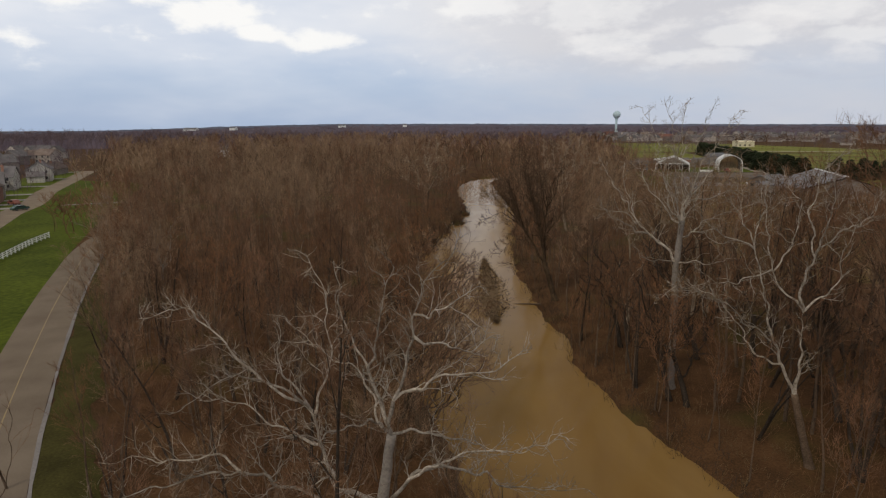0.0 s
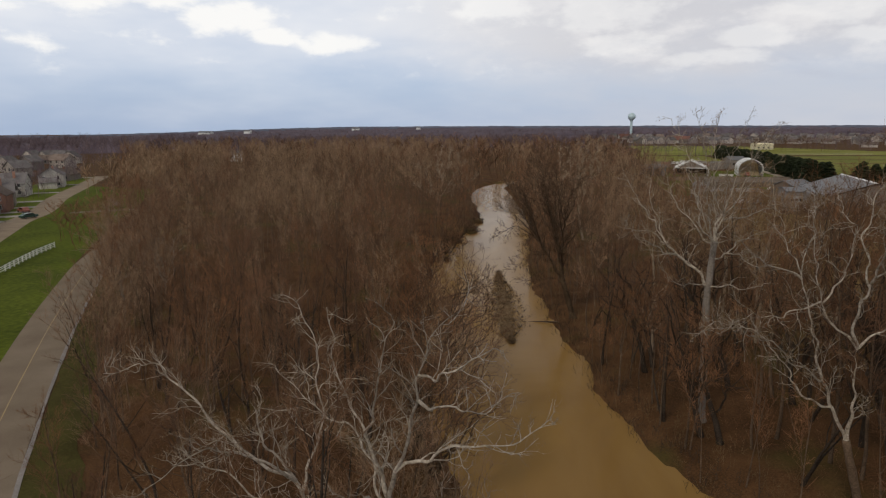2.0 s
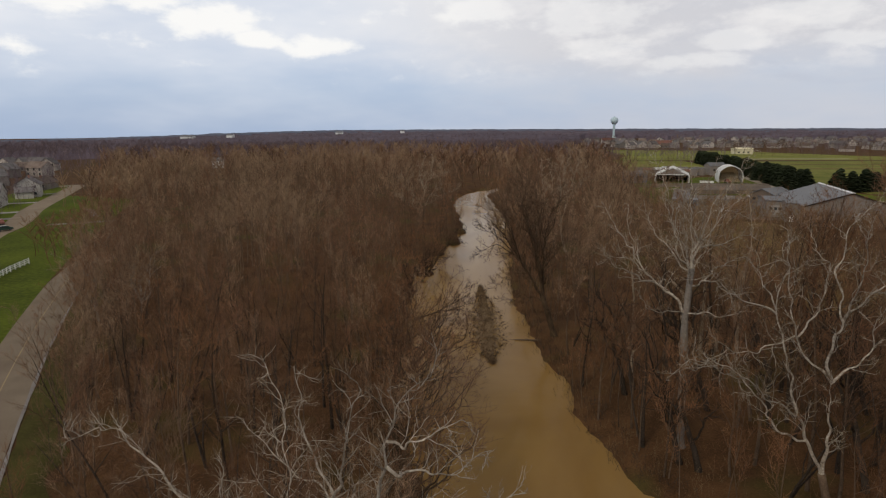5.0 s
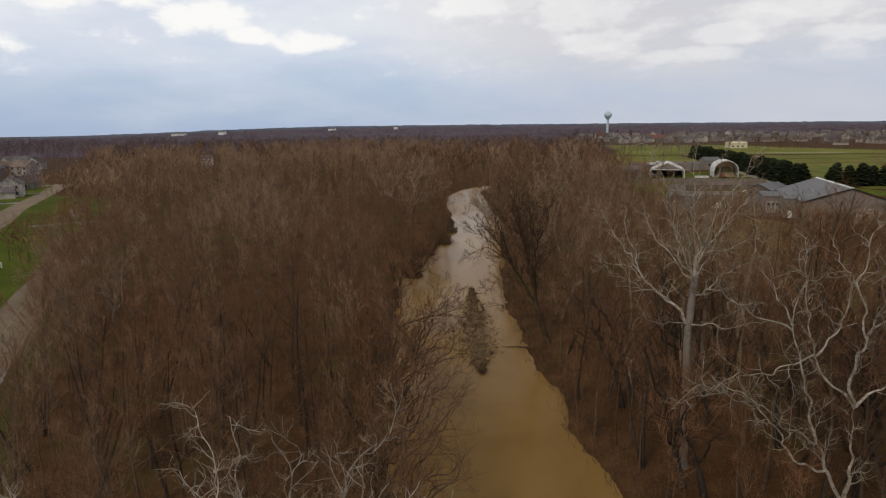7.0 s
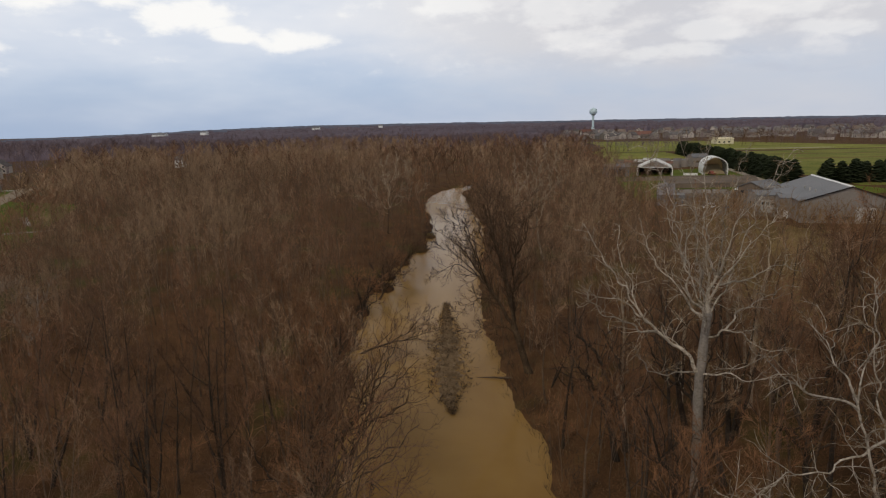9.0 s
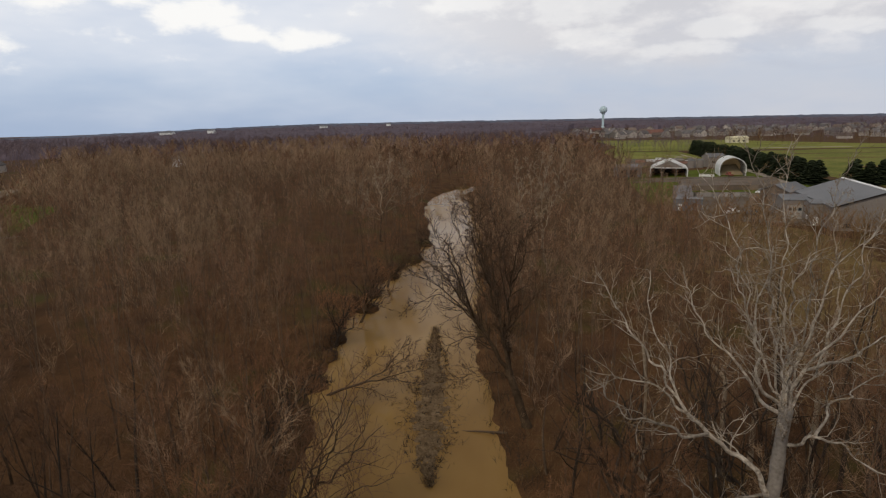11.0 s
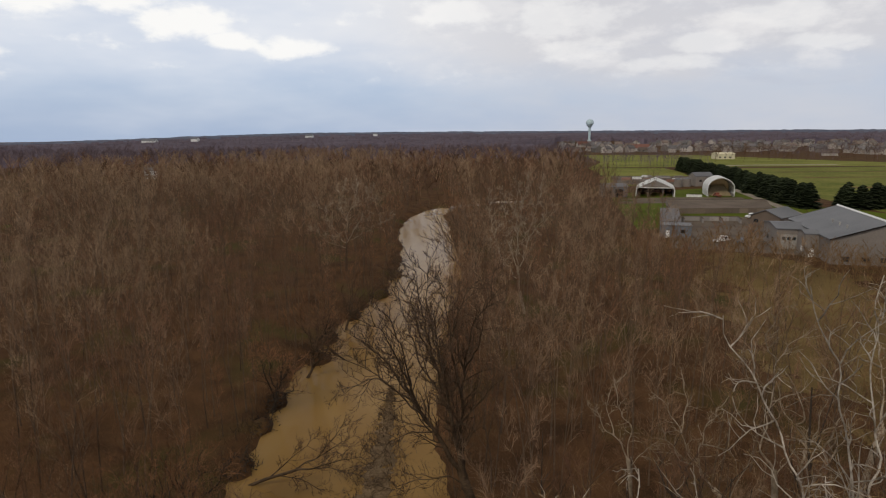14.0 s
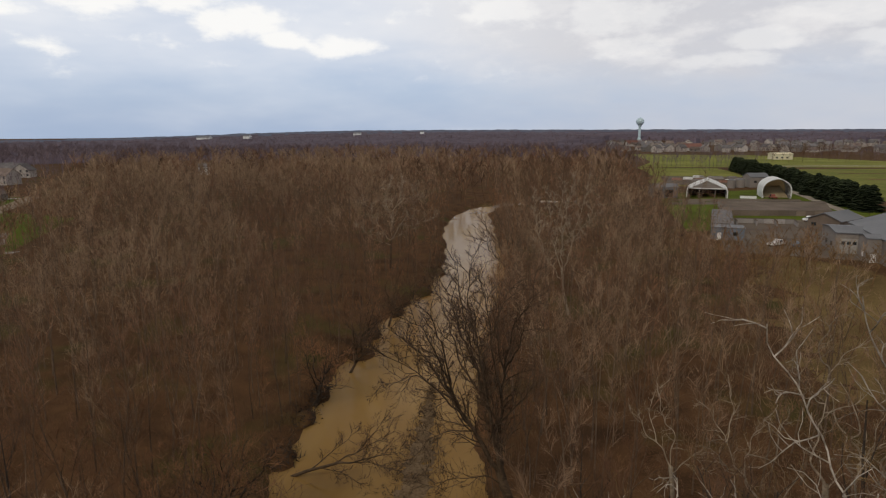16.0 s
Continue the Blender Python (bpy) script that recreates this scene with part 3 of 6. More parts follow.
def clothe(rng, tw, pts, r, length, level, counts, wander, lift, ratio=0.5, thick=None, start=0.2, twig=0.008):
    """Side branches on a line, and branches on those, down to twigs."""
    for j in range(counts[0]):
        s = start + (1 - start) * (j + rng.random()) / counts[0]
        p, d = along(pts, min(s, 0.999))
        ln = length * ratio * (1.15 - 0.6 * s) * rng.uniform(0.6, 1.25)
        way = sideways(rng, d, rng.uniform(28, 65))
        way = unit(way + np.array((0, 0, 0.25 if lift > 0 else 0.08)))
        last = len(counts) == 1
        n = 1 if last else 4
        q = shoot(rng, p, way, ln, n, wander * (1.0 if not last else 0.7), lift)
        rr = max(r * 0.42 * (1.1 - 0.6 * s), twig)
        if thick is not None and rr > max(0.032, twig * 1.25):
            thick.tube(q, np.linspace(rr, max(rr * 0.35, twig), n + 1), 4, False)
        else:
            tw.line(q, rr, 0.0 if last else max(rr * 0.45, twig * 0.8))
        if not last:
            clothe(rng, tw, q, max(rr * 0.7, twig), ln, level + 1, counts[1:], wander, lift, ratio, thick, 0.15, twig)


def wood_tree(seed, height, leaders, branches, twigs, twig, spread=1.0, forks=1, lean=0.07, sides=5, fine=True, girth=1.0):
    """Trunk and crown of a bare woodland tree with its foot at the origin: a clear stem, steep leaders, brushy ends."""
    rng = np.random.default_rng(seed)
    trunk, crown = Shape(), Twigs()
    for k in range(forks):
        r0 = (0.0085 if fine else 0.0058) * girth * height * (1.0 if k == 0 else 0.7)
        way = unit(np.array((rng.normal(0, lean + 0.14 * (forks > 1)), rng.normal(0, lean + 0.14 * (forks > 1)), 1)))
        h = height * (0.93 if k == 0 else rng.uniform(0.7, 0.9))
        ns = 7 if fine else 3
        pts = shoot(rng, (0, 0, -0.3), way, h, ns, 0.06, 0.08)
        trunk.tube(pts, r0 * (1 - 0.93 * np.linspace(0, 1, ns + 1) ** 0.8) + 0.01, sides, False)
        n = leaders // forks
        for j in range(n):
            s = 0.34 + 0.62 * ((j + rng.random()) / n)
            p, d = along(pts, min(s, 0.99))
            ln = height * 0.40 * (1.12 - 0.72 * s) * rng.uniform(0.8, 1.2)
            q = shoot(rng, p, bearing(rng.uniform(0, 360), rng.uniform(28, 62)), ln * spread, 4 if fine else 1, 0.14, 0.75)
            rr = max(r0 * (0.40 if fine else 0.26) * (1.15 - s), twig * 1.4)
            trunk.tube(q, np.linspace(rr, twig, len(q)), 4 if fine else 3, False)
            for a in range(branches):
                u = 0.22 + 0.78 * (a + rng.random()) / branches
                p2, d2 = along(q, min(u, 0.99))
                l2 = ln * 0.46 * (1.15 - 0.55 * u) * rng.uniform(0.7, 1.3)
                w2 = unit(sideways(rng, d2, rng.uniform(25, 60)) + np.array((0, 0, 0.25)))
                q2 = shoot(rng, p2, w2, l2, 2 if fine else 1, 0.16, 0.3)
                if fine:
                    crown.line(q2, twig * 1.15, 0.0)
                else:
                    crown.sliver(q2[0], q2[-1], twig * 1.2)
                for _ in range(twigs):
                    p3, d3 = along(q2, rng.uniform(0.15, 0.99))
                    w3 = unit(sideways(rng, d3, rng.uniform(20, 70)) + np.array((0, 0, 0.18)))
                    crown.sliver(p3, p3 + w3 * l2 * rng.uniform(0.25, 0.8), twig * 0.75)
    return trunk, crown.arrays()


def road_edge_x(y):
    p = np.array(VERGE_LINE)
    return np.interp(y, p[:, 1], p[:, 0])


RIGHT_EDGE = np.array([(0, 95), (100, 92), (116, 60), (150, 46), (178, 56), (206, 68), (240, 76), (300, 86), (345, 96), (420, 106), (540, 135), (720, 180), (1000, 230)], float)


def road_gap(x, y):
    p = np.array(ROAD_R, float)
    out = np.full(np.shape(x), 1e9)
    for i in range(len(p) - 1):
        for s in np.linspace(0, 1, 9):
            q = p[i] + (p[i + 1] - p[i]) * s
            out = np.minimum(out, np.hypot(x - q[0] + 2.9, y - q[1] + 1.2))
    return out


def glade(x, y):
    """Keeps open the ground before the white house in the woods."""
    s = np.clip((486 - y) / 70, 0, 1)
    return (np.abs(x + 166 - 24 * s) > 8) | (y > 500) | (y < 416)


def in_woods(x, y):
    left_ = np.where(y < 285, road_edge_x(y) + 4.5, -128 - (y - 285) * 0.32)
    wob = 7 * np.sin(y * 0.11) + 5 * np.sin(y * 0.27 + 1)
    return (x > left_) & (x + wob * (y > 105) < np.interp(y, RIGHT_EDGE[:, 0], RIGHT_EDGE[:, 1])) & (bank_gap(x, y) > 1.0) & (road_gap(x, y) > 5.2) & glade(x, y)


def scatter(seed, x0, x1, y0, y1, step, keep):
    rng = np.random.default_rng(seed)
    X_, Y_ = np.meshgrid(np.arange(x0, x1, step), np.arange(y0, y1, step))
    x = X_.ravel() + rng.uniform(-0.48, 0.48, X_.size) * step
    y = Y_.ravel() + rng.uniform(-0.48, 0.48, X_.size) * step
    ok = keep(x, y)
    return x[ok], y[ok]


def forest(name, templates, x, y, heights, mat, label, seed, wide=1.0, bark=None):
    """Many trees in one mesh, for what is too many or too far to count."""
    rng = np.random.default_rng(seed)
    z = ground_z(x, y)
    V, F, K, n = [], [], [], 0
    for i in range(len(x)):
        v, f, stems = templates[rng.integers(len(templates))]
        s = rng.uniform(*heights) * (1 + 0.30 * noise.noise((x[i] / 28, y[i] / 28, 7)))
        a = rng.uniform(0, 6.28)
        c, sn = math.cos(a) * s * wide, math.sin(a) * s * wide
        V.append(np.column_stack([v[:, 0] * c - v[:, 1] * sn + x[i], v[:, 0] * sn + v[:, 1] * c + y[i], v[:, 2] * s + z[i]]))
        F.append(f + n)
        K.append(np.arange(len(f)) < stems)
        n += len(v)
    ob = put(name, mesh_arrays(name, np.concatenate(V), np.concatenate(F)), mat)
    # trunks keep their own bark; those far off show the twigs' hue
    ob.data.materials.append(bark or (mat if templates is far_models or templates is yard_models else M["bark_dark"]))
    ob.data.polygons.foreach_set("material_index", np.concatenate(K).astype(np.int32))
    return tagged(ob, label, "woods", kind="stuff")


def mixed_forest(name, templates, x, y, heights, label, seed, wide=1.0):
    """A forest of three hues of twig, in drifts."""
    rng = np.random.default_rng(seed + 500)
    v = np.array([1.3 * noise.noise((p / 26, q / 26, 3)) for p, q in zip(x, y)]) + rng.normal(0, 0.16, len(x)) + 0.26 * smooth01((y - 180) / 70) * smooth01((-5 - x) / 25)
    for mat, lo, hi in (("twig_dark", -9, -0.26), ("twig_red", -0.26, -0.02), ("twig_mid", -0.02, 0.24), ("twig_tan", 0.24, 9)):
        pick = (v >= lo) & (v < hi)
        forest(name, templates, x[pick], y[pick], heights, M[mat], label, seed, wide)


def whole(tree):
    """Trunk and crown as one array of triangles."""
    trunk, (v, f) = tree
    tv = np.concatenate(trunk.v)
    tf = np.array([t for q in trunk.f for t in ((q[0], q[1], q[2]), (q[0], q[2], q[3]))])
    return np.concatenate([tv, v]), np.concatenate([tf, f + len(tv)]), len(tf)


# woodland trees that stand nearest, each a thing of its own
KINDS = [
    ("twig_brown", "bark_dark", "bare brown woodland tree with fine upright twigs", dict(height=16.5, leaders=9, branches=8, twigs=19, twig=0.0115, spread=1.1)),
    ("twig_brown", "bark_dark", "slender bare woodland tree with a reddish-brown crown", dict(height=18.0, leaders=9, branches=8, twigs=19, twig=0.0115, spread=0.85)),
    ("twig_dark", "bark_black", "bare dark-barked tree forking low into several stems", dict(height=16.0, leaders=10, branches=8, twigs=19, twig=0.0115, spread=1.1, forks=2, girth=1.2)),
    ("twig_mid", "bark_dark", "bare grey-brown tree with a thin taupe crown", dict(height=17.5, leaders=9, branches=8, twigs=19, twig=0.0115, spread=1.05)),
    ("twig_dark", "bark_black", "dark bare tree with three stout stems", dict(girth=1.6, height=15.5, leaders=10, branches=8, twigs=19, twig=0.0115, spread=1.0, forks=3)),
    ("twig_tan", "bark_dark", "pale grey-tan bare tree with a rounded crown", dict(height=16.0, leaders=9, branches=8, twigs=19, twig=0.0115, spread=1.2)),
    ("twig_red", "bark_dark", "reddish-brown bare tree with a rounded crown", dict(height=15.5, leaders=9, branches=8, twigs=19, twig=0.0115, spread=1.15)),
    ("twig_dark", "bark_black", "tall bare forest tree with a narrow dark crown", dict(girth=1.3, height=19.0, leaders=9, branches=8, twigs=19, twig=0.0115, spread=0.8)),
]
near_x, near_y = scatter(11, -62, 66, 24, 175, 4.4, in_woods)
HERO_SPOTS = [(-8.9, 38.5, 3), (24.3, 55, 3), (18.6, 70.5, 3), (12, 104, 4.5), (-10.5, 114, 4), (27, 168, 4)]
ok = np.ones(len(near_x), bool)
for hx, hy, hr in HERO_SPOTS:
    ok &= np.hypot(near_x - hx, near_y - hy) > hr
near_x, near_y = near_x[ok], near_y[ok]
order = np.argsort(near_y + 0.4 * np.abs(near_x))[:300]
single = np.zeros(len(near_x), bool)
single[order] = True
models = []
for i, (tm, bm_, text, kw) in enumerate(KINDS):
    trunk_s, (cv, cf) = wood_tree(100 + i, **kw)
    models.append((trunk_s.mesh("trunk", True), mesh_arrays("crown", cv, cf), M[bm_], M[tm], text))
rng = np.random.default_rng(5)
nz = ground_z(near_x, near_y)
masters = {}
for i in np.nonzero(single)[0]:
    k = int(rng.integers(len(models)))
    s = rng.uniform(0.58, 1.06) * (1 + 0.30 * noise.noise((near_x[i] / 28, near_y[i] / 28, 7)))
    if near_x[i] > 24 and near_y[i] < 105 and near_x[i] - 7 > 0.76 * (near_y[i] - 58):
        s *= 1.4    # the old trees of the right bank stand tallest
    m = Matrix.Translation((near_x[i], near_y[i], nz[i])) @ Matrix.Rotation(rng.uniform(0, 6.28), 4, "Z") @ Matrix.Diagonal((s, s, s * rng.uniform(0.92, 1.08), 1))
    if k not in masters:
        tm_, cm_, bk, tk, text = models[k]
        t = thing("woodland_tree", text, "tree", m, "woodland trees along the river")
        put("trunk", tm_, bk, t)
        put("crown", cm_, tk, t)
        masters[k] = t
    else:
        t = copy_thing(masters[k], Matrix.Identity(4))
        t.matrix_basis = m

# the woods behind them, thinner the farther off they are
mid_models = [whole(wood_tree(200 + i, 17, 6, 6, 13, 0.0175, sp * 1.1, sides=3, fine=False)) for i, sp in enumerate((1.0, 0.85, 1.2, 0.95))]
thin_models = [whole(wood_tree(220 + i, 17, 6, 6, 7, 0.028, sp * 1.15, sides=3, fine=False)) for i, sp in enumerate((1.0, 0.85, 1.2, 0.95))]
far_models = [whole(wood_tree(300 + i, 17, 5, 5, 4, 0.06, sp, sides=3, fine=False)) for i, sp in enumerate((1.1, 0.95, 1.25))]
yard_models = [whole(wood_tree(400 + i, 9, 5, 5, 4, 0.033, 1.35, sides=3, fine=False)) for i in range(3)]
mixed_forest("woods", mid_models, near_x[~single], near_y[~single], (0.55, 1.12), "bare brown riverside woods in early spring", 21)
mx_, my_ = scatter(12, -150, 100, 175, 330, 5.7, in_woods)
mixed_forest("woods", thin_models, mx_, my_, (0.55, 1.15), "bare brown riverside woods in early spring", 22)
fx_, fy_ = scatter(13, -330, 210, 330, 760, 10.0, in_woods)
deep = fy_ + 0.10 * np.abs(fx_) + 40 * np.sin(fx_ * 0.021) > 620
forest("woods", far_models, fx_[deep], fy_[deep], (0.8, 1.0), M["wood_hazed"], "distant bare brown woods, tinted with haze", 23, 1.7)
mixed_forest("woods", far_models, fx_[~deep], fy_[~deep], (0.75, 1.02), "bare brown riverside woods in early spring", 28, 1.7)
fx_, fy_ = scatter(14, -720, -150, 400, 800, 12.5, lambda x, y: (y > 520 + 0.05 * x) & ~in_woods(x, y) & (x > -0.95 * y))
forest("woods", far_models, fx_, fy_, (0.7, 1.1), M["wood_hazed"], "distant bare brown woods, tinted with haze", 24, 1.7)
# woods between the street's end and the riverside woods
street_x = np.array(STREET_R, float)
hx_, hy_ = scatter(18, -330, -100, 232, 560, 7.0, lambda x, y: (x > np.interp(y, np.append(street_x[:, 1], 560), np.append(street_x[:, 0], -290)) + 9 + 6 * np.sin(y * 0.09)) & ~in_woods(x, y) & (x < -104 - (y - 232) * 0.2) & glade(x, y))
mixed_forest("woods", far_models, hx_, hy_, (0.6, 0.95), "bare dark woods behind the lawns", 29, 1.5)
# trees that crowd the water's edge
ex_, ey_ = scatter(15, -25, 60, 45, 310, 4.0, lambda x, y: (bank_gap(x, y) > 0.1) & (bank_gap(x, y) < 4.5) & (np.hypot(x - 12, y - 104) > 7) & (np.hypot(x + 11, y - 113) > 6))
forest("bank_trees", mid_models, ex_, ey_, (0.36, 0.78), M["twig_brown"], "bare brown trees crowding the water's edge", 25, 1.15)


def noise_clump(x, y):
    return np.sin(x * 0.19 + 2.0) + np.sin(y * 0.15 + x * 0.06) > 0.1


def brush_patch(name, x, y, low, high, mat, label, seed, stems=7, rad=0.012):
    rng_ = np.random.default_rng(seed)
    tw = Twigs()
    z = ground_z(x, y)
    for i in range(len(x)):
        for _ in range(stems):
            h = rng_.uniform(low, high)
            q = shoot(rng_, (x[i] + rng_.normal(0, 0.35), y[i] + rng_.normal(0, 0.35), z[i] - 0.1), bearing(rng_.uniform(0, 360), rng_.uniform(45, 88)), h, 2, 0.18, 0.1)
            tw.line(q, rad, 0.0)
            for _ in range(2):
                p, d = along(q, rng_.uniform(0.3, 0.9))
                tw.line(np.array([p, p + sideways(rng_, d, 45) * h * 0.35]), rad * 0.7, 0.0)
    v, f = tw.arrays()
    return tagged(put(name, mesh_arrays(name, v, f), mat), label, "brush", kind="stuff")


bx, by = scatter(31, -30, 50, 40, 200, 2.1, lambda x, y: (bank_gap(x, y) > -0.3) & (bank_gap(x, y) < 7))
brush_patch("bank_brush", bx, by, 0.7, 2.4, M["brush"], "tangled brown brush along the river banks", 31, 6, 0.014)
bx, by = scatter(36, -30, 50, 40, 220, 1.35, lambda x, y: (bank_gap(x, y) > -0.9) & (bank_gap(x, y) < 2.2))
brush_patch("bank_tangle", bx, by, 0.5, 2.0, M["bark_black"], "dark tangle of roots and sticks at the water's edge", 36, 5, 0.02)
bx, by = scatter(32, 45, 105, 112, 206, 3.0, lambda x, y: (bank_gap(x, y) > 7) & (np.sin(x * 0.21 + 1) + np.sin(y * 0.17 + x * 0.1) > -0.2))
brush_patch("scrub", bx, by, 1.0, 3.6, M["brush"], "tan scrub and saplings in the rough clearing", 32, 6, 0.016)
bx, by = scatter(33, -60, 60, 30, 130, 2.6, lambda x, y: in_woods(x, y) & (bank_gap(x, y) > 6))
brush_patch("undergrowth", bx, by, 0.8, 3.0, M["twig_brown"], "brown undergrowth and saplings on the forest floor", 33, 4, 0.013)


tx, ty = scatter(34, 56, 99, 174, 207, 3.0, lambda x, y: (y > 184 - (x - 60) * 0.12) & ((x < 90) | (y < 190)))
forest("scrub_trees", yard_models, tx, ty, (0.65, 1.05), M["twig_warm"], "bushy scrub trees before the works yard", 34, 1.35)
tx, ty = scatter(37, 96, 128, 164, 186, 2.6, lambda x, y: y < 186 - (x - 100) * 0.3)
forest("scrub_trees", yard_models, tx, ty, (0.5, 0.85), M["twig_warm"], "low scrub trees before the works building", 37, 1.3)
tx, ty = scatter(35, 44, 112, 112, 182, 4.0, lambda x, y: noise_clump(x, y))
forest("scrub_trees", yard_models, tx, ty, (0.35, 0.85), M["twig_warm"], "low bushy scrub trees in the clearing", 35, 1.3)


# large single trees, grown limb by limb: parent, place along it, bearing, rise, length, radius, bend
def grown_tree(name, label, foot, limbs, bark, twig_mat, seed, counts=(8, 6, 5), wander=0.20, twig=0.013, low_bark=None, ratio=0.52, slim=0.54, kink=0.12):
    rng_ = np.random.default_rng(seed)
    z = float(ground_z(foot[0], foot[1])[0])
    t = thing(name, label, "tree", pose(foot[0], foot[1], z))
    lines = []
    tw = Twigs()
    for i, (par, s, azim, elev, ln, r, bend) in enumerate(limbs):
        start = np.array((0, 0, -0.3)) if par < 0 else along(lines[par], s)[0]
        stiff = par >= 0 and r >= 0.26
        r *= 1.0 if par < 0 else 0.8 if stiff else slim
        n = max(5, int(ln / 0.75))
        q = shoot(rng_, start, bearing(azim, elev), ln, n, wander * (0.25 if par < 0 else 0.6 if stiff else 1.5), bend, 0.0 if par < 0 else 0.55)
        if par >= 0:
            q[1:-1] += rng_.normal(0, kink * (0.4 if stiff else 1.0), (len(q) - 2, 3))
            q = rounded(q)
            n = len(q) - 1
        lines.append(q)
        end = r * 0.62 if par < 0 else max(r * 0.22, 0.02)
        part_ = Shape()
        rad = np.linspace(r * (1.35 if par < 0 else 1.0), end, n + 1)
        if par < 0:
            rad[1:] = np.linspace(r, end, n)
        part_.tube(q, rad, 9 if par < 0 else 7, par < 0)
        if par >= 0:
            # side branches thick enough to show their bark belong to the limb
            clothe(rng_, tw, q, r, ln, 0, list(counts), wander * 1.35, 0.12, ratio, part_, 0.25, twig)
        put("trunk" if par < 0 else "limb", part_.mesh("limb", True), low_bark if par < 0 and low_bark else bark, t)
    v, f = tw.arrays()
    put("crown", mesh_arrays("crown", v, f), twig_mat, t, "fine bare twigs")
    return t


class BigTree:
    """A large single tree, grown limb by limb: each limb leaves its parent at a share of its length and runs on in legs of (bearing, rise, length)."""

    def __init__(self, foot, seed, kink, turn, stout=0.60):
        self.rng = np.random.default_rng(seed)
        self.foot, self.kink, self.turn, self.stout = foot, kink, turn, stout
        self.lines, self.radii, self.kids = [], [], []

    def limb(self, parent, share, radius, *legs):
        start = np.array((0, 0, -0.3)) if parent < 0 else along(self.lines[parent], share)[0]
        pts = [np.array(start, float)]
        for azim, elev, length in legs:
            n = max(2, round(length / 0.62))
            d = bearing(azim, elev)
            base = pts[-1]
            for i in range(n):
                side = self.rng.normal(0, self.kink, 3) * (0.15 if parent < 0 else 1.0) * (1.0 if i < n - 1 else 0.4)
                pts.append(base + d * length * (i + 1) / n + side)
        q = np.array(pts)
        s = np.linspace(0, 1, len(q))
        radius *= 0.9 if parent < 0 else self.stout
        end = radius * 0.72 if parent < 0 else 0.013
        rad = radius + (end - radius) * s ** 0.62
        rad *= 1 + self.rng.normal(0, 0.06, len(q))
        if parent < 0:
            rad[0] *= 1.35
        self.lines.append(q)
        self.radii.append(rad)
        self.kids.append(parent >= 0)
        return len(self.lines) - 1

    def side_shoot(self, shape, tw, p, way, length, radius, depth, twig, counts):
        """A crooked branch with its own side branches, down to twigs."""
        n = 5 if depth == 0 else 3
        q, d = [p], way
        for i in range(n):
            d = unit(d + self.rng.normal(0, self.turn, 3) + np.array((0, 0, 0.05)))
            q.append(q[-1] + d * length / n)
        q = np.array(q)
        if radius > 0.0105:
            shape.tube(q, np.linspace(radius, max(radius * 0.35, twig * 0.7), n + 1), 4 if radius > 0.03 else 3, False)
        else:
            tw.line(q, radius, 0.0)
        for j in range(counts[0]):
            u = 0.18 + 0.8 * (j + self.rng.random()) / counts[0]
            b, e = along(q, min(u, 0.99))
            w = unit(sideways(self.rng, e, self.rng.uniform(30, 62)) + np.array((0, 0, 0.08)))
            ln = length * (0.62 - 0.3 * u) * self.rng.uniform(0.6, 1.3)
            if len(counts) > 1:
                self.side_shoot(shape, tw, b, w, ln, max(radius * 0.60 * (1.1 - 0.5 * u), twig), depth + 1, twig, counts[1:])
            else:
                mid_ = b + w * ln * 0.5 + self.rng.normal(0, 0.05, 3)
                tw.line(np.array([b, mid_, mid_ + unit(w + self.rng.normal(0, 0.3, 3)) * ln * 0.5]), twig * 0.9, 0.0)

    def build(self, name, label, bark, twig_mat, low_bark, counts, twig, reach, every, thick=0.46):
        x, y = self.foot
        t = thing(name, label, "tree", pose(x, y, float(ground_z(x, y)[0])))
        tw = Twigs()
        for q, rad, limb_ in zip(self.lines, self.radii, self.kids):
            shape = Shape()
            fine_q = rounded(q)
            shape.tube(fine_q, np.interp(np.linspace(0, 1, len(fine_q)), np.linspace(0, 1, len(q)), rad), 8 if limb_ else 10, not limb_)
            if limb_:
                total = float(np.linalg.norm(np.diff(q, axis=0), axis=1).sum())
                n = max(4, round(total / every))
                for j in range(n):
                    s = 0.16 + 0.84 * (j + self.rng.random()) / n
                    p, d = along(q, min(s, 0.995))
                    w = unit(sideways(self.rng, d, self.rng.uniform(28, 66)) + np.array((0, 0, 0.12)))
                    r = float(np.interp(s, np.linspace(0, 1, len(q)), rad))
                    self.side_shoot(shape, tw, p, w, reach * (1.1 - 0.45 * s) * self.rng.uniform(0.5, 1.35), min(max(r * thick, twig * 2.6), 0.06), 0, twig, counts)
            put("limb" if limb_ else "trunk", shape.mesh("limb", True), bark if limb_ else low_bark, t)
        v, f = tw.arrays()
        put("crown", mesh_arrays("crown", v, f), twig_mat, t, "fine bare twigs")
        return t


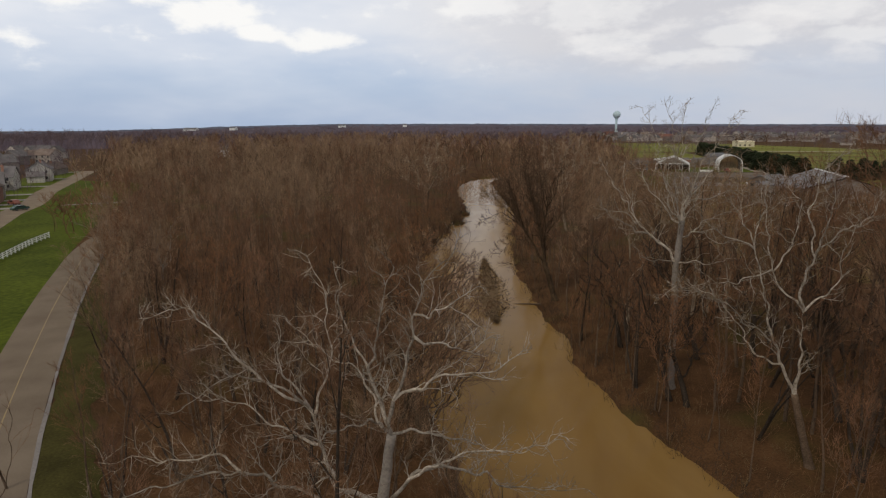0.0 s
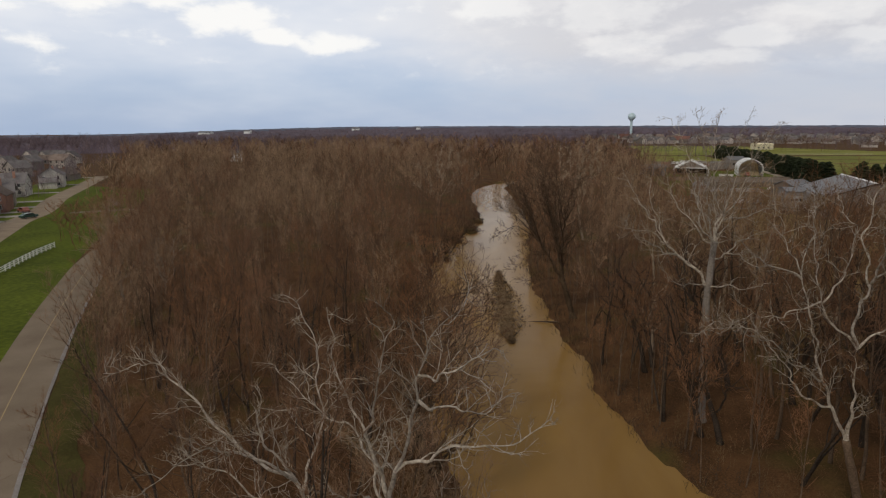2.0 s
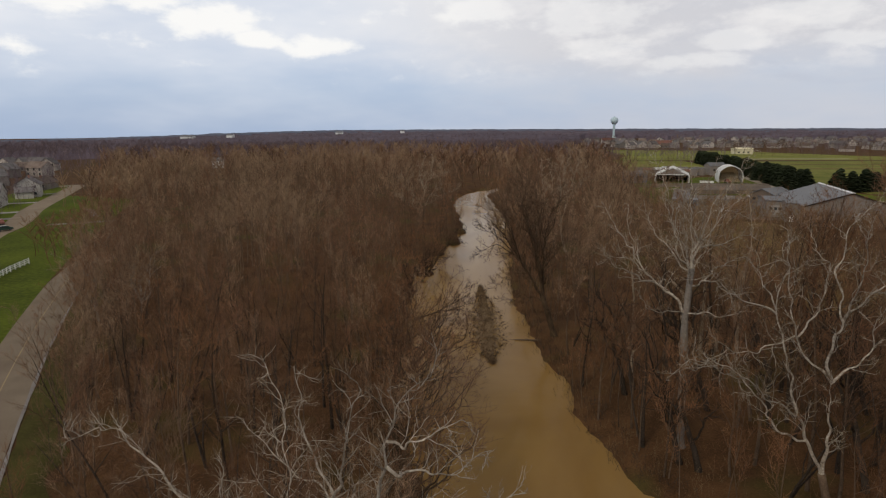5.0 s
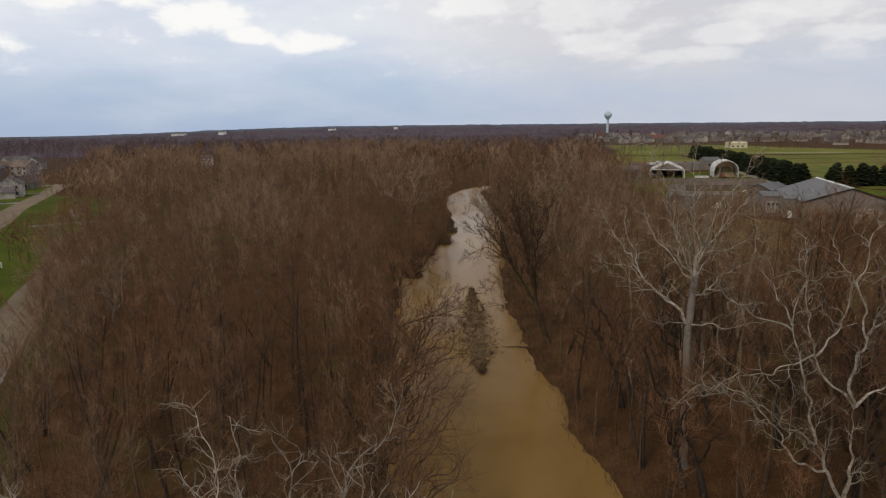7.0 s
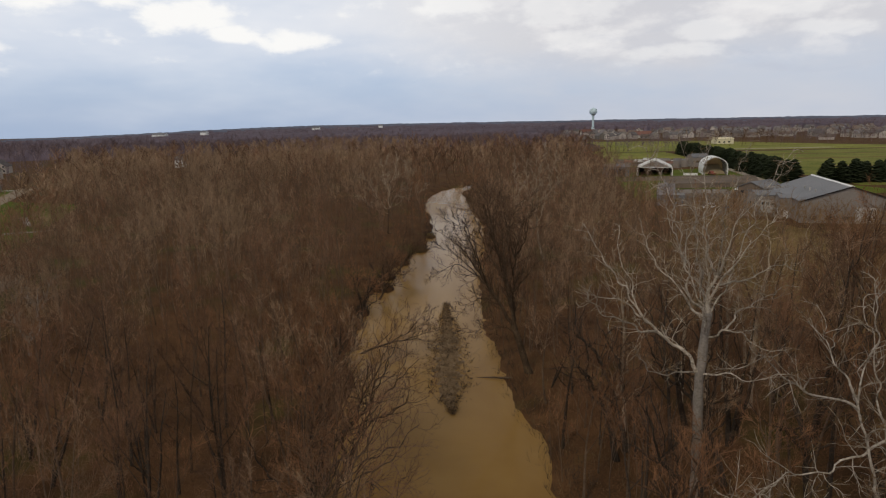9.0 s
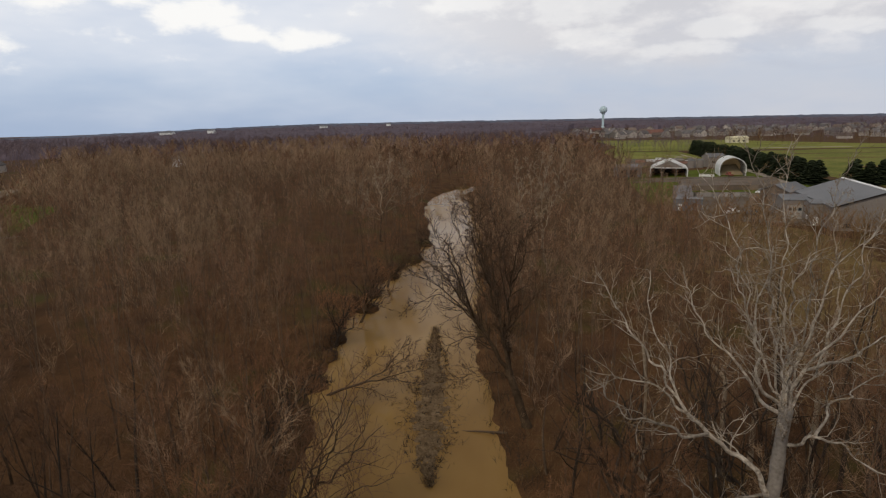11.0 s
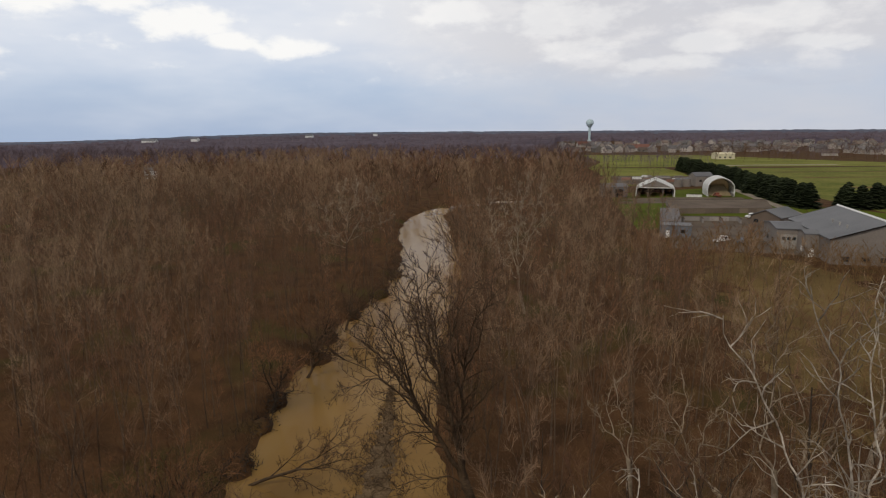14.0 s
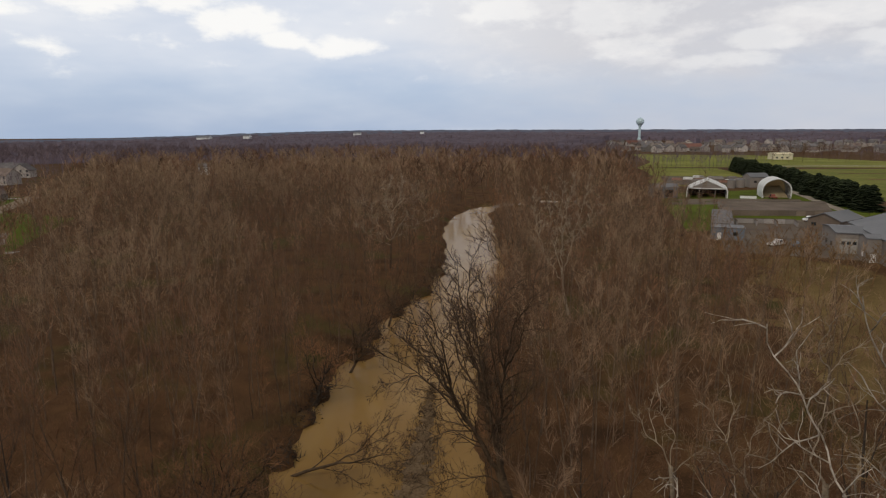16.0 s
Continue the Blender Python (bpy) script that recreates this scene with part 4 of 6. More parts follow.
plane_tree = BigTree((-8.9, 38.5), 41, 0.135, 0.34)
trunk = plane_tree.limb(-1, 0.00, 0.42, (180, 90, 8.6), (0, 82, 3.7))
limb_ls = plane_tree.limb(trunk, 1.00, 0.22, (147, 68, 4.1), (148, 54, 2.7), (112, 70, 2.7))
limb_rs = plane_tree.limb(trunk, 1.00, 0.20, (-25, 78, 4.0), (-43, 76, 2.2), (-38, 75, 2.4), (-15, 43, 2.0))
limb_st2 = plane_tree.limb(trunk, 0.66, 0.30, (-168, 36, 3.0), (-148, 77, 4.2), (-160, 59, 2.8), (-70, 76, 2.2))
plane_tree.limb(limb_st2, 0.57, 0.15, (170, 33, 4.3), (159, 44, 2.4), (156, 28, 1.8), (167, -19, 2.9))
plane_tree.limb(limb_st2, 0.59, 0.14, (-152, 41, 2.9), (-146, 17, 1.9), (-145, -27, 2.0))
plane_tree.limb(limb_st2, 0.42, 0.14, (156, 12, 2.5), (156, 18, 2.6), (158, -6, 2.7))
limb_lo = plane_tree.limb(trunk, 0.64, 0.24, (-174, 18, 3.8), (-172, 27, 3.1), (-171, 5, 2.7), (-172, -13, 3.0), (-171, -20, 2.8))
plane_tree.limb(limb_lo, 0.48, 0.13, (152, 31, 1.3), (160, -22, 1.6), (170, -5, 2.9), (170, -11, 3.1))
plane_tree.limb(trunk, 1.00, 0.15, (20, -10, 2.2), (22, -20, 2.1), (25, -42, 2.4), (24, -2, 1.8))
plane_tree.limb(limb_rs, 0.17, 0.17, (-29, 38, 1.6), (-24, 29, 1.7), (-17, 6, 2.2), (-18, 30, 2.4))
limb_r3 = plane_tree.limb(trunk, 0.67, 0.22, (9, 45, 2.3), (7, 2, 2.1), (8, -9, 1.8), (11, -44, 1.8), (8, -10, 1.9), (6, 0, 2.5))
plane_tree.limb(limb_r3, 0.17, 0.14, (-22, 34, 2.5), (-24, 28, 2.1), (-20, 8, 2.3), (-24, 37, 2.3))
plane_tree.limb(limb_ls, 0.40, 0.13, (-56, 68, 2.2), (-56, 72, 2.6), (-50, 60, 1.7))
plane_tree.limb(limb_st2, 0.55, 0.12, (65, 59, 2.9), (107, 66, 3.5), (132, 45, 2.6))
plane_tree.limb(limb_rs, 0.53, 0.12, (29, -25, 2.3), (40, -23, 1.7), (33, 18, 1.9))
plane_tree.limb(limb_rs, 0.67, 0.11, (-44, -5, 1.0), (-33, 39, 1.6), (-29, 34, 1.7))
plane_tree.limb(trunk, 1.00, 0.14, (-122, 43, 2.4), (-127, 1, 1.9), (-129, 18, 2.0), (-135, 16, 2.2))
plane_tree.limb(trunk, 0.96, 0.13, (128, 49, 3.8), (144, 15, 3.5), (139, 19, 3.2))
plane_tree.limb(limb_lo, 0.33, 0.08, (-162, -11, 1.6), (-111, -60, 1.1))
plane_tree.build("sycamore_tree", "large bare sycamore with spreading white limbs above brown woods", M["bark_white"], M["bark_twig"], M["bark_grey"], (6, 5), 0.0085, 2.2, 0.60)
plane_tree = BigTree((24.3, 55.0), 42, 0.14, 0.32)
trunk = plane_tree.limb(-1, 0.00, 0.40, (180, 73, 7.0))
limb_rs = plane_tree.limb(trunk, 1.00, 0.30, (47, 85, 3.9), (57, 84, 2.9))
limb_ls = plane_tree.limb(trunk, 1.00, 0.24, (165, 65, 4.7), (156, 76, 5.1), (140, 76, 3.1), (31, 72, 3.2), (63, 75, 2.2))
plane_tree.limb(limb_rs, 0.99, 0.15, (-19, 49, 3.2), (-127, 70, 2.4), (-93, 70, 2.0))
limb_rb = plane_tree.limb(limb_rs, 0.99, 0.22, (133, 65, 1.2), (19, 69, 3.3), (9, 40, 3.0), (6, 13, 3.6))
plane_tree.limb(limb_rb, 0.38, 0.14, (94, 70, 3.0), (45, 65, 3.3), (20, 41, 3.9))
plane_tree.limb(limb_rb, 0.41, 0.13, (-93, 69, 2.3), (-106, 73, 3.0), (-125, 65, 2.4))
limb_le = plane_tree.limb(limb_rs, 0.97, 0.16, (149, 46, 2.8), (135, 74, 5.0), (84, 72, 3.2))
plane_tree.limb(limb_le, 0.36, 0.12, (-53, 63, 2.7), (-108, 73, 3.6), (-150, 26, 2.2))
plane_tree.limb(limb_ls, 0.15, 0.15, (-166, 18, 2.2), (-168, 53, 4.0), (-167, 47, 3.2), (-170, 16, 2.9), (-164, -37, 2.3))
plane_tree.limb(limb_ls, 0.24, 0.13, (-160, 36, 3.5), (-157, 39, 3.3), (-162, 23, 3.5), (-160, 1, 3.0))
plane_tree.limb(limb_ls, 0.66, 0.12, (-168, 23, 3.6), (-163, 39, 2.9), (-153, -12, 1.5))
plane_tree.limb(limb_le, 0.39, 0.11, (-164, -18, 3.2), (-165, 5, 3.2), (-158, -15, 2.3))
plane_tree.limb(limb_rb, 0.63, 0.12, (30, 10, 4.0), (35, 30, 4.1))
plane_tree.limb(limb_ls, 0.68, 0.10, (105, 45, 2.2), (88, 54, 2.6))
plane_tree.build("sycamore_tree", "white-limbed bare sycamore forking twice, on the river bank", M["bark_white"], M["bark_gold"], M["bark_dark"], (6, 5), 0.0095, 2.2, 0.74, 0.38)
plane_tree = BigTree((18.8, 71.0), 43, 0.13, 0.34)
trunk = plane_tree.limb(-1, 0.00, 0.46, (180, 88, 13.5), (0, 86, 2.9), (0, 86, 1.9))
limb_la = plane_tree.limb(trunk, 0.76, 0.26, (165, 59, 1.8), (172, 36, 2.2), (169, 50, 2.0), (171, 53, 2.6), (166, 63, 2.3), (169, 58, 2.4))
plane_tree.limb(limb_la, 0.33, 0.15, (-154, 9, 1.7), (-153, 36, 2.0), (-155, 20, 1.9), (-150, 55, 2.6))
plane_tree.limb(limb_la, 0.43, 0.12, (143, 37, 1.7), (150, 5, 1.7), (149, -32, 1.9))
plane_tree.limb(limb_la, 0.38, 0.12, (137, 51, 1.7), (81, 47, 1.1), (141, 63, 2.6), (76, 66, 1.9))
plane_tree.limb(trunk, 0.98, 0.18, (135, 17, 1.1), (141, 54, 2.0), (150, 37, 1.9), (142, 69, 3.3))
limb_cb = plane_tree.limb(trunk, 0.98, 0.18, (-166, 47, 2.2), (-151, 74, 2.8), (-161, 61, 2.3), (-90, 79, 1.9))
plane_tree.limb(limb_cb, 0.51, 0.11, (60, 59, 2.3), (49, 53, 2.2))
limb_ra = plane_tree.limb(trunk, 0.99, 0.24, (108, 80, 1.2), (16, 60, 1.4), (18, 67, 1.6), (13, 70, 2.6), (6, 40, 2.6))
limb_rb = plane_tree.limb(trunk, 0.99, 0.22, (-57, 76, 2.4), (-38, 58, 1.5), (-37, 62, 1.8), (-21, 47, 2.0))
plane_tree.limb(limb_rb, 0.33, 0.14, (20, 4, 2.4), (20, 17, 2.5), (18, -12, 2.8))
plane_tree.limb(limb_ra, 0.26, 0.13, (-140, 57, 2.4), (-123, 60, 2.0), (-95, 58, 1.6))
limb_rl = plane_tree.limb(trunk, 0.91, 0.17, (-32, 24, 1.6), (-46, 5, 1.0), (-31, -36, 1.8), (-35, 12, 1.3))
plane_tree.limb(limb_rl, 0.27, 0.13, (43, 29, 1.7), (25, 14, 2.5), (21, 13, 2.8))
plane_tree.limb(trunk, 0.75, 0.14, (-37, 18, 1.7), (-50, -5, 1.3), (-32, 21, 2.0))
plane_tree.limb(trunk, 0.76, 0.13, (-164, 12, 1.8), (-153, -3, 1.1), (-162, 22, 1.7), (-154, 57, 2.1))
plane_tree.limb(trunk, 0.99, 0.16, (66, 18, 4.0), (67, 27, 4.3))
plane_tree.limb(trunk, 0.90, 0.15, (-119, 52, 5.6), (-124, 38, 4.6))
for share, azim, elev, length in ((0.97, 35, 74, 11.5), (0.98, 90, 80, 11.5), (0.97, 178, 68, 12.0), (0.97, 0, 67, 12.0), (0.98, 150, 78, 11.5)):
    plane_tree.limb(trunk, share, 0.11, (azim, elev, length * 0.4), (azim + 20, elev + 6, length * 0.3), (azim - 25, elev - 6, length * 0.35))
plane_tree.build("sycamore_tree", "tall broad-crowned sycamore with bare pale limbs", M["bark_white"], M["bark_gold"], M["bark_grey"], (5, 5), 0.0085, 2.0, 0.66, 0.36)
cottonwood = BigTree((12.6, 104.0), 44, 0.07, 0.17, 0.8)
trunk = cottonwood.limb(-1, 0.00, 0.55, (180, 74, 4.1), (180, 72, 2.0))
limb_lt = cottonwood.limb(trunk, 0.96, 0.34, (172, 62, 3.3), (175, 58, 4.2), (175, 58, 4.1), (174, 43, 2.7), (174, 30, 2.3))
limb_rt = cottonwood.limb(trunk, 0.86, 0.34, (-167, 77, 4.2), (-166, 78, 4.0), (-170, 76, 4.8), (-166, 77, 3.7), (-141, 84, 3.1))
limb_xt = cottonwood.limb(trunk, 0.93, 0.28, (129, 82, 4.4), (54, 83, 5.1), (33, 76, 3.7), (13, 50, 3.4))
cottonwood.limb(limb_lt, 0.33, 0.15, (-163, 51, 3.6), (-164, 45, 3.4), (-166, 32, 3.2))
cottonwood.limb(limb_lt, 0.47, 0.13, (161, 28, 3.5), (163, -22, 3.7))
cottonwood.limb(limb_lt, 0.41, 0.15, (-156, 69, 4.7), (-152, 64, 3.3), (-166, 27, 3.0))
cottonwood.limb(limb_lt, 0.48, 0.14, (129, 71, 3.9), (138, 59, 2.9), (148, 26, 2.1))
cottonwood.limb(limb_rt, 0.40, 0.16, (161, 54, 3.6), (147, 70, 3.7), (152, 65, 3.3))
cottonwood.limb(limb_rt, 0.54, 0.14, (-135, 60, 4.2), (-119, 66, 4.2))
cottonwood.limb(limb_rt, 0.24, 0.17, (130, 76, 4.1), (141, 71, 3.7), (131, 74, 3.6), (61, 76, 3.6))
cottonwood.limb(limb_xt, 0.43, 0.15, (-140, 76, 4.2), (-129, 77, 3.9), (-109, 73, 2.4))
cottonwood.limb(limb_xt, 0.54, 0.14, (131, 72, 4.2), (45, 58, 2.7), (39, 30, 1.8))
cottonwood.limb(limb_xt, 0.32, 0.12, (-40, 50, 2.4), (-46, 52, 2.3), (-37, 46, 2.4))
cottonwood.limb(limb_xt, 0.57, 0.12, (-41, 61, 3.1), (-73, 73, 3.6))
cottonwood.limb(limb_lt, 0.28, 0.09, (-170, 8, 2.0), (-169, -18, 1.9), (-166, -53, 2.3))
cottonwood.limb(trunk, 0.96, 0.09, (-154, 34, 1.8), (-165, 3, 2.6), (-163, -6, 2.3))
cottonwood.limb(limb_rt, 0.21, 0.15, (-118, 70, 5.4), (-112, 67, 4.5), (-104, 63, 3.8))
cottonwood.limb(trunk, 0.86, 0.16, (113, 68, 7.3), (117, 65, 6.7))
cottonwood.build("cottonwood_tree", "dark bare cottonwood leaning out over the river", M["bark_cotton"], M["twig_dark"], M["bark_cotton"], (7, 6), 0.0120, 3.0, 0.60, 0.55)
fallen = BigTree((-10.7, 115.3), 45, 0.06, 0.17, 0.9)
trunk = fallen.limb(-1, 0.00, 0.20, (-10, 26, 3.2), (-8, 20, 3.7))
limb_a = fallen.limb(trunk, 1.00, 0.12, (-13, 8, 3.5), (-14, -9, 3.1))
fallen.limb(trunk, 0.52, 0.09, (12, 38, 3.0), (10, 40, 3.6))
limb_c = fallen.limb(trunk, 0.89, 0.11, (4, 27, 3.8), (5, 29, 3.5))
fallen.limb(limb_a, 0.16, 0.08, (-14, 22, 3.4), (-16, 18, 2.9))
fallen.limb(trunk, 0.68, 0.07, (-16, -4, 2.8), (-18, -25, 2.7))
fallen.limb(limb_c, 0.37, 0.07, (24, 44, 2.5), (37, 41, 1.7))
fallen.build("leaning_tree", "bare dead tree leaning low across the water from the bank", M["bark_cotton"], M["twig_dark"], M["bark_cotton"], (7, 6), 0.011, 2.2, 0.5)
pale_tree = BigTree((-6.6, 204.0), 46, 0.16, 0.3)
trunk = pale_tree.limb(-1, 0.00, 0.34, (180, 13, 2.6), (0, 86, 6.8))
pale_tree.limb(trunk, 0.93, 0.20, (174, 53, 5.0), (170, 65, 4.4), (170, 45, 2.8))
limb_b = pale_tree.limb(trunk, 1.00, 0.20, (-96, 86, 5.4), (-166, 76, 5.5), (-13, 65, 3.6))
pale_tree.limb(trunk, 1.00, 0.20, (7, 58, 5.5), (7, 59, 5.4), (24, 78, 4.0))
pale_tree.limb(trunk, 0.86, 0.14, (-167, 20, 4.6), (-164, 48, 5.6))
pale_tree.limb(trunk, 1.00, 0.14, (12, 27, 5.5), (11, 25, 6.0))
pale_tree.limb(limb_b, 0.37, 0.13, (22, 63, 5.8), (73, 75, 4.0))
pale_tree.build("sycamore_tree", "pale sycamore standing far off among brown woods", M["bark_pale"], M["bark_pale"], M["bark_dark"], (6, 5), 0.017, 3.2, 1.0)
pale_tree = BigTree((27.0, 166.0), 47, 0.13, 0.26)
trunk = pale_tree.limb(-1, 0.00, 0.34, (180, 76, 5.4), (180, 89, 3.1))
pale_tree.limb(trunk, 0.94, 0.20, (170, 71, 5.9), (148, 84, 6.0), (146, 81, 4.0))
limb_b = pale_tree.limb(trunk, 1.00, 0.20, (-144, 85, 6.2), (-22, 81, 6.1), (-22, 78, 4.5))
limb_c = pale_tree.limb(trunk, 0.94, 0.20, (11, 73, 5.8), (13, 76, 6.2), (19, 77, 4.5))
pale_tree.limb(trunk, 0.76, 0.14, (-169, 56, 6.4), (-158, 74, 6.4), (-132, 77, 4.1))
pale_tree.limb(limb_c, 0.41, 0.13, (19, 43, 4.2), (41, 66, 3.7))
pale_tree.limb(limb_b, 0.43, 0.12, (120, 77, 5.0), (59, 73, 4.0))
pale_tree.build("sycamore_tree", "pale many-stemmed sycamore beyond the bend", M["bark_pale"], M["bark_pale"], M["bark_pale"], (6, 5), 0.014, 2.6, 0.95)
for i, (hx, hy, hs) in enumerate([(20.5, 186.0, 1.0), (22.5, 205.0, 0.95), (19.5, 226.0, 0.9)]):
    grown_tree("bank_tree", "broad bare tan-barked tree arching over the river", (hx, hy), [
        (-1, 0, 178, 74, 4.0, 0.36, 0), (0, 0.95, 176, 46, 13 * hs, 0.22, 0.2), (0, 0.97, 150, 66, 13 * hs, 0.22, 0.1), (0, 0.95, 40, 70, 13 * hs, 0.2, 0.1),
        (0, 0.9, 186, 28, 12 * hs, 0.18, 0.3), (0, 0.9, 0, 48, 11 * hs, 0.18, 0.2), (0, 0.97, -70, 64, 11.5 * hs, 0.18, 0.2), (0, 0.97, 90, 74, 14 * hs, 0.2, 0.0), (1, 0.35, 170, 66, 8 * hs, 0.14, 0.2)],
        M["bark_dark"], M["twig_mid"], 130 + i, (9, 8), twig=0.024, slim=0.75)
crooked = BigTree((22.0, 97.0), 700, 0.12, 0.36, 0.44)
trunk = crooked.limb(-1, 0.00, 0.20, (180, 90, 7.7), (180, 83, 3.4))
limb_a = crooked.limb(trunk, 0.99, 0.13, (162, 59, 2.1), (166, 52, 2.2), (148, 60, 1.3))
crooked.limb(trunk, 1.00, 0.10, (-76, 81, 2.3), (-166, 57, 2.6), (-61, 77, 1.7))
crooked.limb(limb_a, 0.32, 0.08, (108, 59, 2.0), (57, 46, 1.7))
crooked.limb(trunk, 0.96, 0.07, (29, 19, 2.2), (30, -44, 2.8))
crooked.build("sycamore_tree", "smaller crooked pale-limbed tree among brown scrub", M["bark_pale"], M["bark_gold"], M["bark_pale"], (6, 6), 0.0078, 1.5, 0.62, 0.30)
crooked = BigTree((27.1, 93.0), 701, 0.12, 0.36, 0.44)
trunk = crooked.limb(-1, 0.00, 0.26, (180, 90, 9.2), (180, 47, 2.2))
limb_a = crooked.limb(trunk, 0.99, 0.17, (165, 52, 2.3), (151, 66, 1.9), (156, 59, 1.8), (159, 38, 1.3))
limb_b = crooked.limb(trunk, 1.00, 0.16, (-160, 57, 2.7), (-81, 80, 2.9), (-28, 61, 2.2))
crooked.limb(limb_a, 0.23, 0.10, (-160, 33, 2.6), (-150, 56, 2.7))
crooked.limb(limb_b, 0.50, 0.10, (18, -19, 2.3), (59, 63, 1.7), (40, 49, 1.6))
crooked.limb(limb_a, 0.57, 0.08, (56, 57, 2.2), (92, 56, 1.8))
crooked.limb(trunk, 0.86, 0.10, (35, 40, 3.4), (53, 23, 2.0))
crooked.build("sycamore_tree", "smaller crooked pale-limbed tree among brown scrub", M["bark_pale"], M["bark_gold"], M["bark_pale"], (6, 6), 0.0078, 1.5, 0.62, 0.30)
crooked = BigTree((30.3, 94.0), 702, 0.12, 0.36, 0.44)
trunk = crooked.limb(-1, 0.00, 0.28, (180, 90, 9.2), (180, 84, 2.0))
limb_a = crooked.limb(trunk, 0.99, 0.20, (175, 56, 1.8), (11, 74, 1.6), (21, 84, 2.1), (79, 87, 1.9), (6, 61, 1.6), (3, 28, 1.8))
crooked.limb(limb_a, 0.51, 0.10, (-162, 20, 1.7), (-152, 57, 2.0), (-151, 51, 1.6))
crooked.limb(limb_a, 0.47, 0.10, (21, 0, 2.1), (26, 20, 1.8))
crooked.limb(limb_a, 0.68, 0.09, (-154, 55, 2.0), (-63, 70, 1.7), (-27, 37, 1.4))
crooked.limb(trunk, 0.96, 0.12, (32, 19, 2.0), (34, -24, 2.0))
crooked.build("sycamore_tree", "smaller crooked pale-limbed tree among brown scrub", M["bark_pale"], M["bark_gold"], M["bark_pale"], (6, 6), 0.0078, 1.5, 0.62, 0.30)
crooked = BigTree((32.8, 95.0), 703, 0.12, 0.36, 0.44)
trunk = crooked.limb(-1, 0.00, 0.26, (180, 90, 8.1), (180, 82, 2.7))
limb_a = crooked.limb(trunk, 0.99, 0.16, (20, 63, 2.2), (28, 67, 1.8), (26, 53, 1.3))
crooked.limb(trunk, 1.00, 0.13, (-155, 55, 2.1), (-161, 12, 1.6))
crooked.limb(limb_a, 0.39, 0.09, (-39, 47, 1.7), (-78, 36, 0.9))
crooked.limb(trunk, 0.90, 0.11, (26, -25, 2.5), (28, -6, 2.2))
crooked.build("sycamore_tree", "smaller crooked pale-limbed tree among brown scrub", M["bark_pale"], M["bark_gold"], M["bark_pale"], (6, 6), 0.0078, 1.5, 0.62, 0.30)
crooked = BigTree((33.6, 91.0), 704, 0.12, 0.36, 0.44)
trunk = crooked.limb(-1, 0.00, 0.30, (0, 90, 10.6), (0, 82, 3.0), (0, 76, 1.8))
limb_a = crooked.limb(trunk, 1.00, 0.20, (65, 74, 2.0), (119, 79, 3.0))
crooked.limb(limb_a, 0.73, 0.13, (-172, 25, 2.0), (-172, -40, 2.2), (-31, -58, 0.9), (-10, -21, 1.5))
crooked.limb(limb_a, 0.90, 0.12, (97, 74, 1.8), (55, 69, 1.7), (21, 32, 1.7))
crooked.limb(trunk, 0.91, 0.11, (-60, 4, 1.2), (-95, 62, 2.2))
crooked.build("sycamore_tree", "smaller crooked pale-limbed tree among brown scrub", M["bark_pale"], M["bark_gold"], M["bark_pale"], (6, 6), 0.0078, 1.5, 0.62, 0.30)
for i, (hx, hy, hs) in enumerate([(46.5, 96.0, 1.25), (19.2, 88.0, 0.8), (52.0, 108.0, 1.1), (38.5, 101.0, 0.95)]):
    grown_tree("sycamore_tree", "smaller crooked pale-limbed tree among brown scrub", (hx, hy), [
        (-1, 0, 70 * i, 84, 4.5 * hs, 0.24, 0), (0, 0.97, 150 + 40 * i, 66, 10 * hs, 0.19, 0.2), (0, 0.97, 20 + 40 * i, 70, 11 * hs, 0.19, 0.2),
        (0, 0.9, 260 + 40 * i, 58, 8 * hs, 0.15, 0.2), (1, 0.35, 190 + 40 * i, 44, 6 * hs, 0.12, 0.5), (2, 0.4, 340 + 40 * i, 48, 6 * hs, 0.12, 0.5)],
        M["bark_pale"], M["bark_twig"], 70 + i, (6, 6), twig=0.013, slim=0.62, kink=0.22, ratio=0.36)
rx_, ry_ = scatter(17, -110, -35, 62, 170, 2.9, lambda x, y: (x > road_edge_x(y) + 3.6) & (x < road_edge_x(y) + 12))
mixed_forest("roadside_woods", mid_models, rx_, ry_, (0.62, 0.92), "bare trees crowding the near verge of the road", 27, 1.05)
rx_, ry_ = scatter(16, -150, -70, 150, 300, 4.2, lambda x, y: (x < road_edge_x(y) - 5.5) & (x > road_edge_x(y) - 15 - 3 * np.sin(y * 0.12)))
forest("roadside_woods", yard_models, rx_, ry_, (0.6, 1.0), M["twig_red"], "low bare brown trees lining the far side of the road", 26, 1.7)
for i, (hx, hy, hs) in enumerate([(-10.6, 83.0, 1.0), (-12.0, 93.0, 1.05), (-10.0, 74.5, 1.0), (-12.6, 103.0, 0.8), (-10.8, 131.0, 0.75), (-8.2, 150.0, 0.8)]):
    grown_tree("bank_tree", "dark many-stemmed bare tree leaning over the river", (hx, hy), [
        (-1, 0, 20, 76, 2.2, 0.26, 0), (0, 0.95, 10, 58, 9.5 * hs, 0.15, 0.2), (0, 0.95, 60, 66, 10 * hs, 0.15, 0.2), (0, 0.9, -40, 62, 9.5 * hs, 0.14, 0.2),
        (0, 0.85, 150, 70, 9.5 * hs, 0.14, 0.2), (0, 0.85, -5, 42, 8 * hs, 0.12, 0.3), (0, 0.9, 100, 72, 10 * hs, 0.14, 0.1)],
        M["bark_black"], M["twig_brown"], 90 + i, (8, 6, 4), twig=0.0125, slim=0.8)
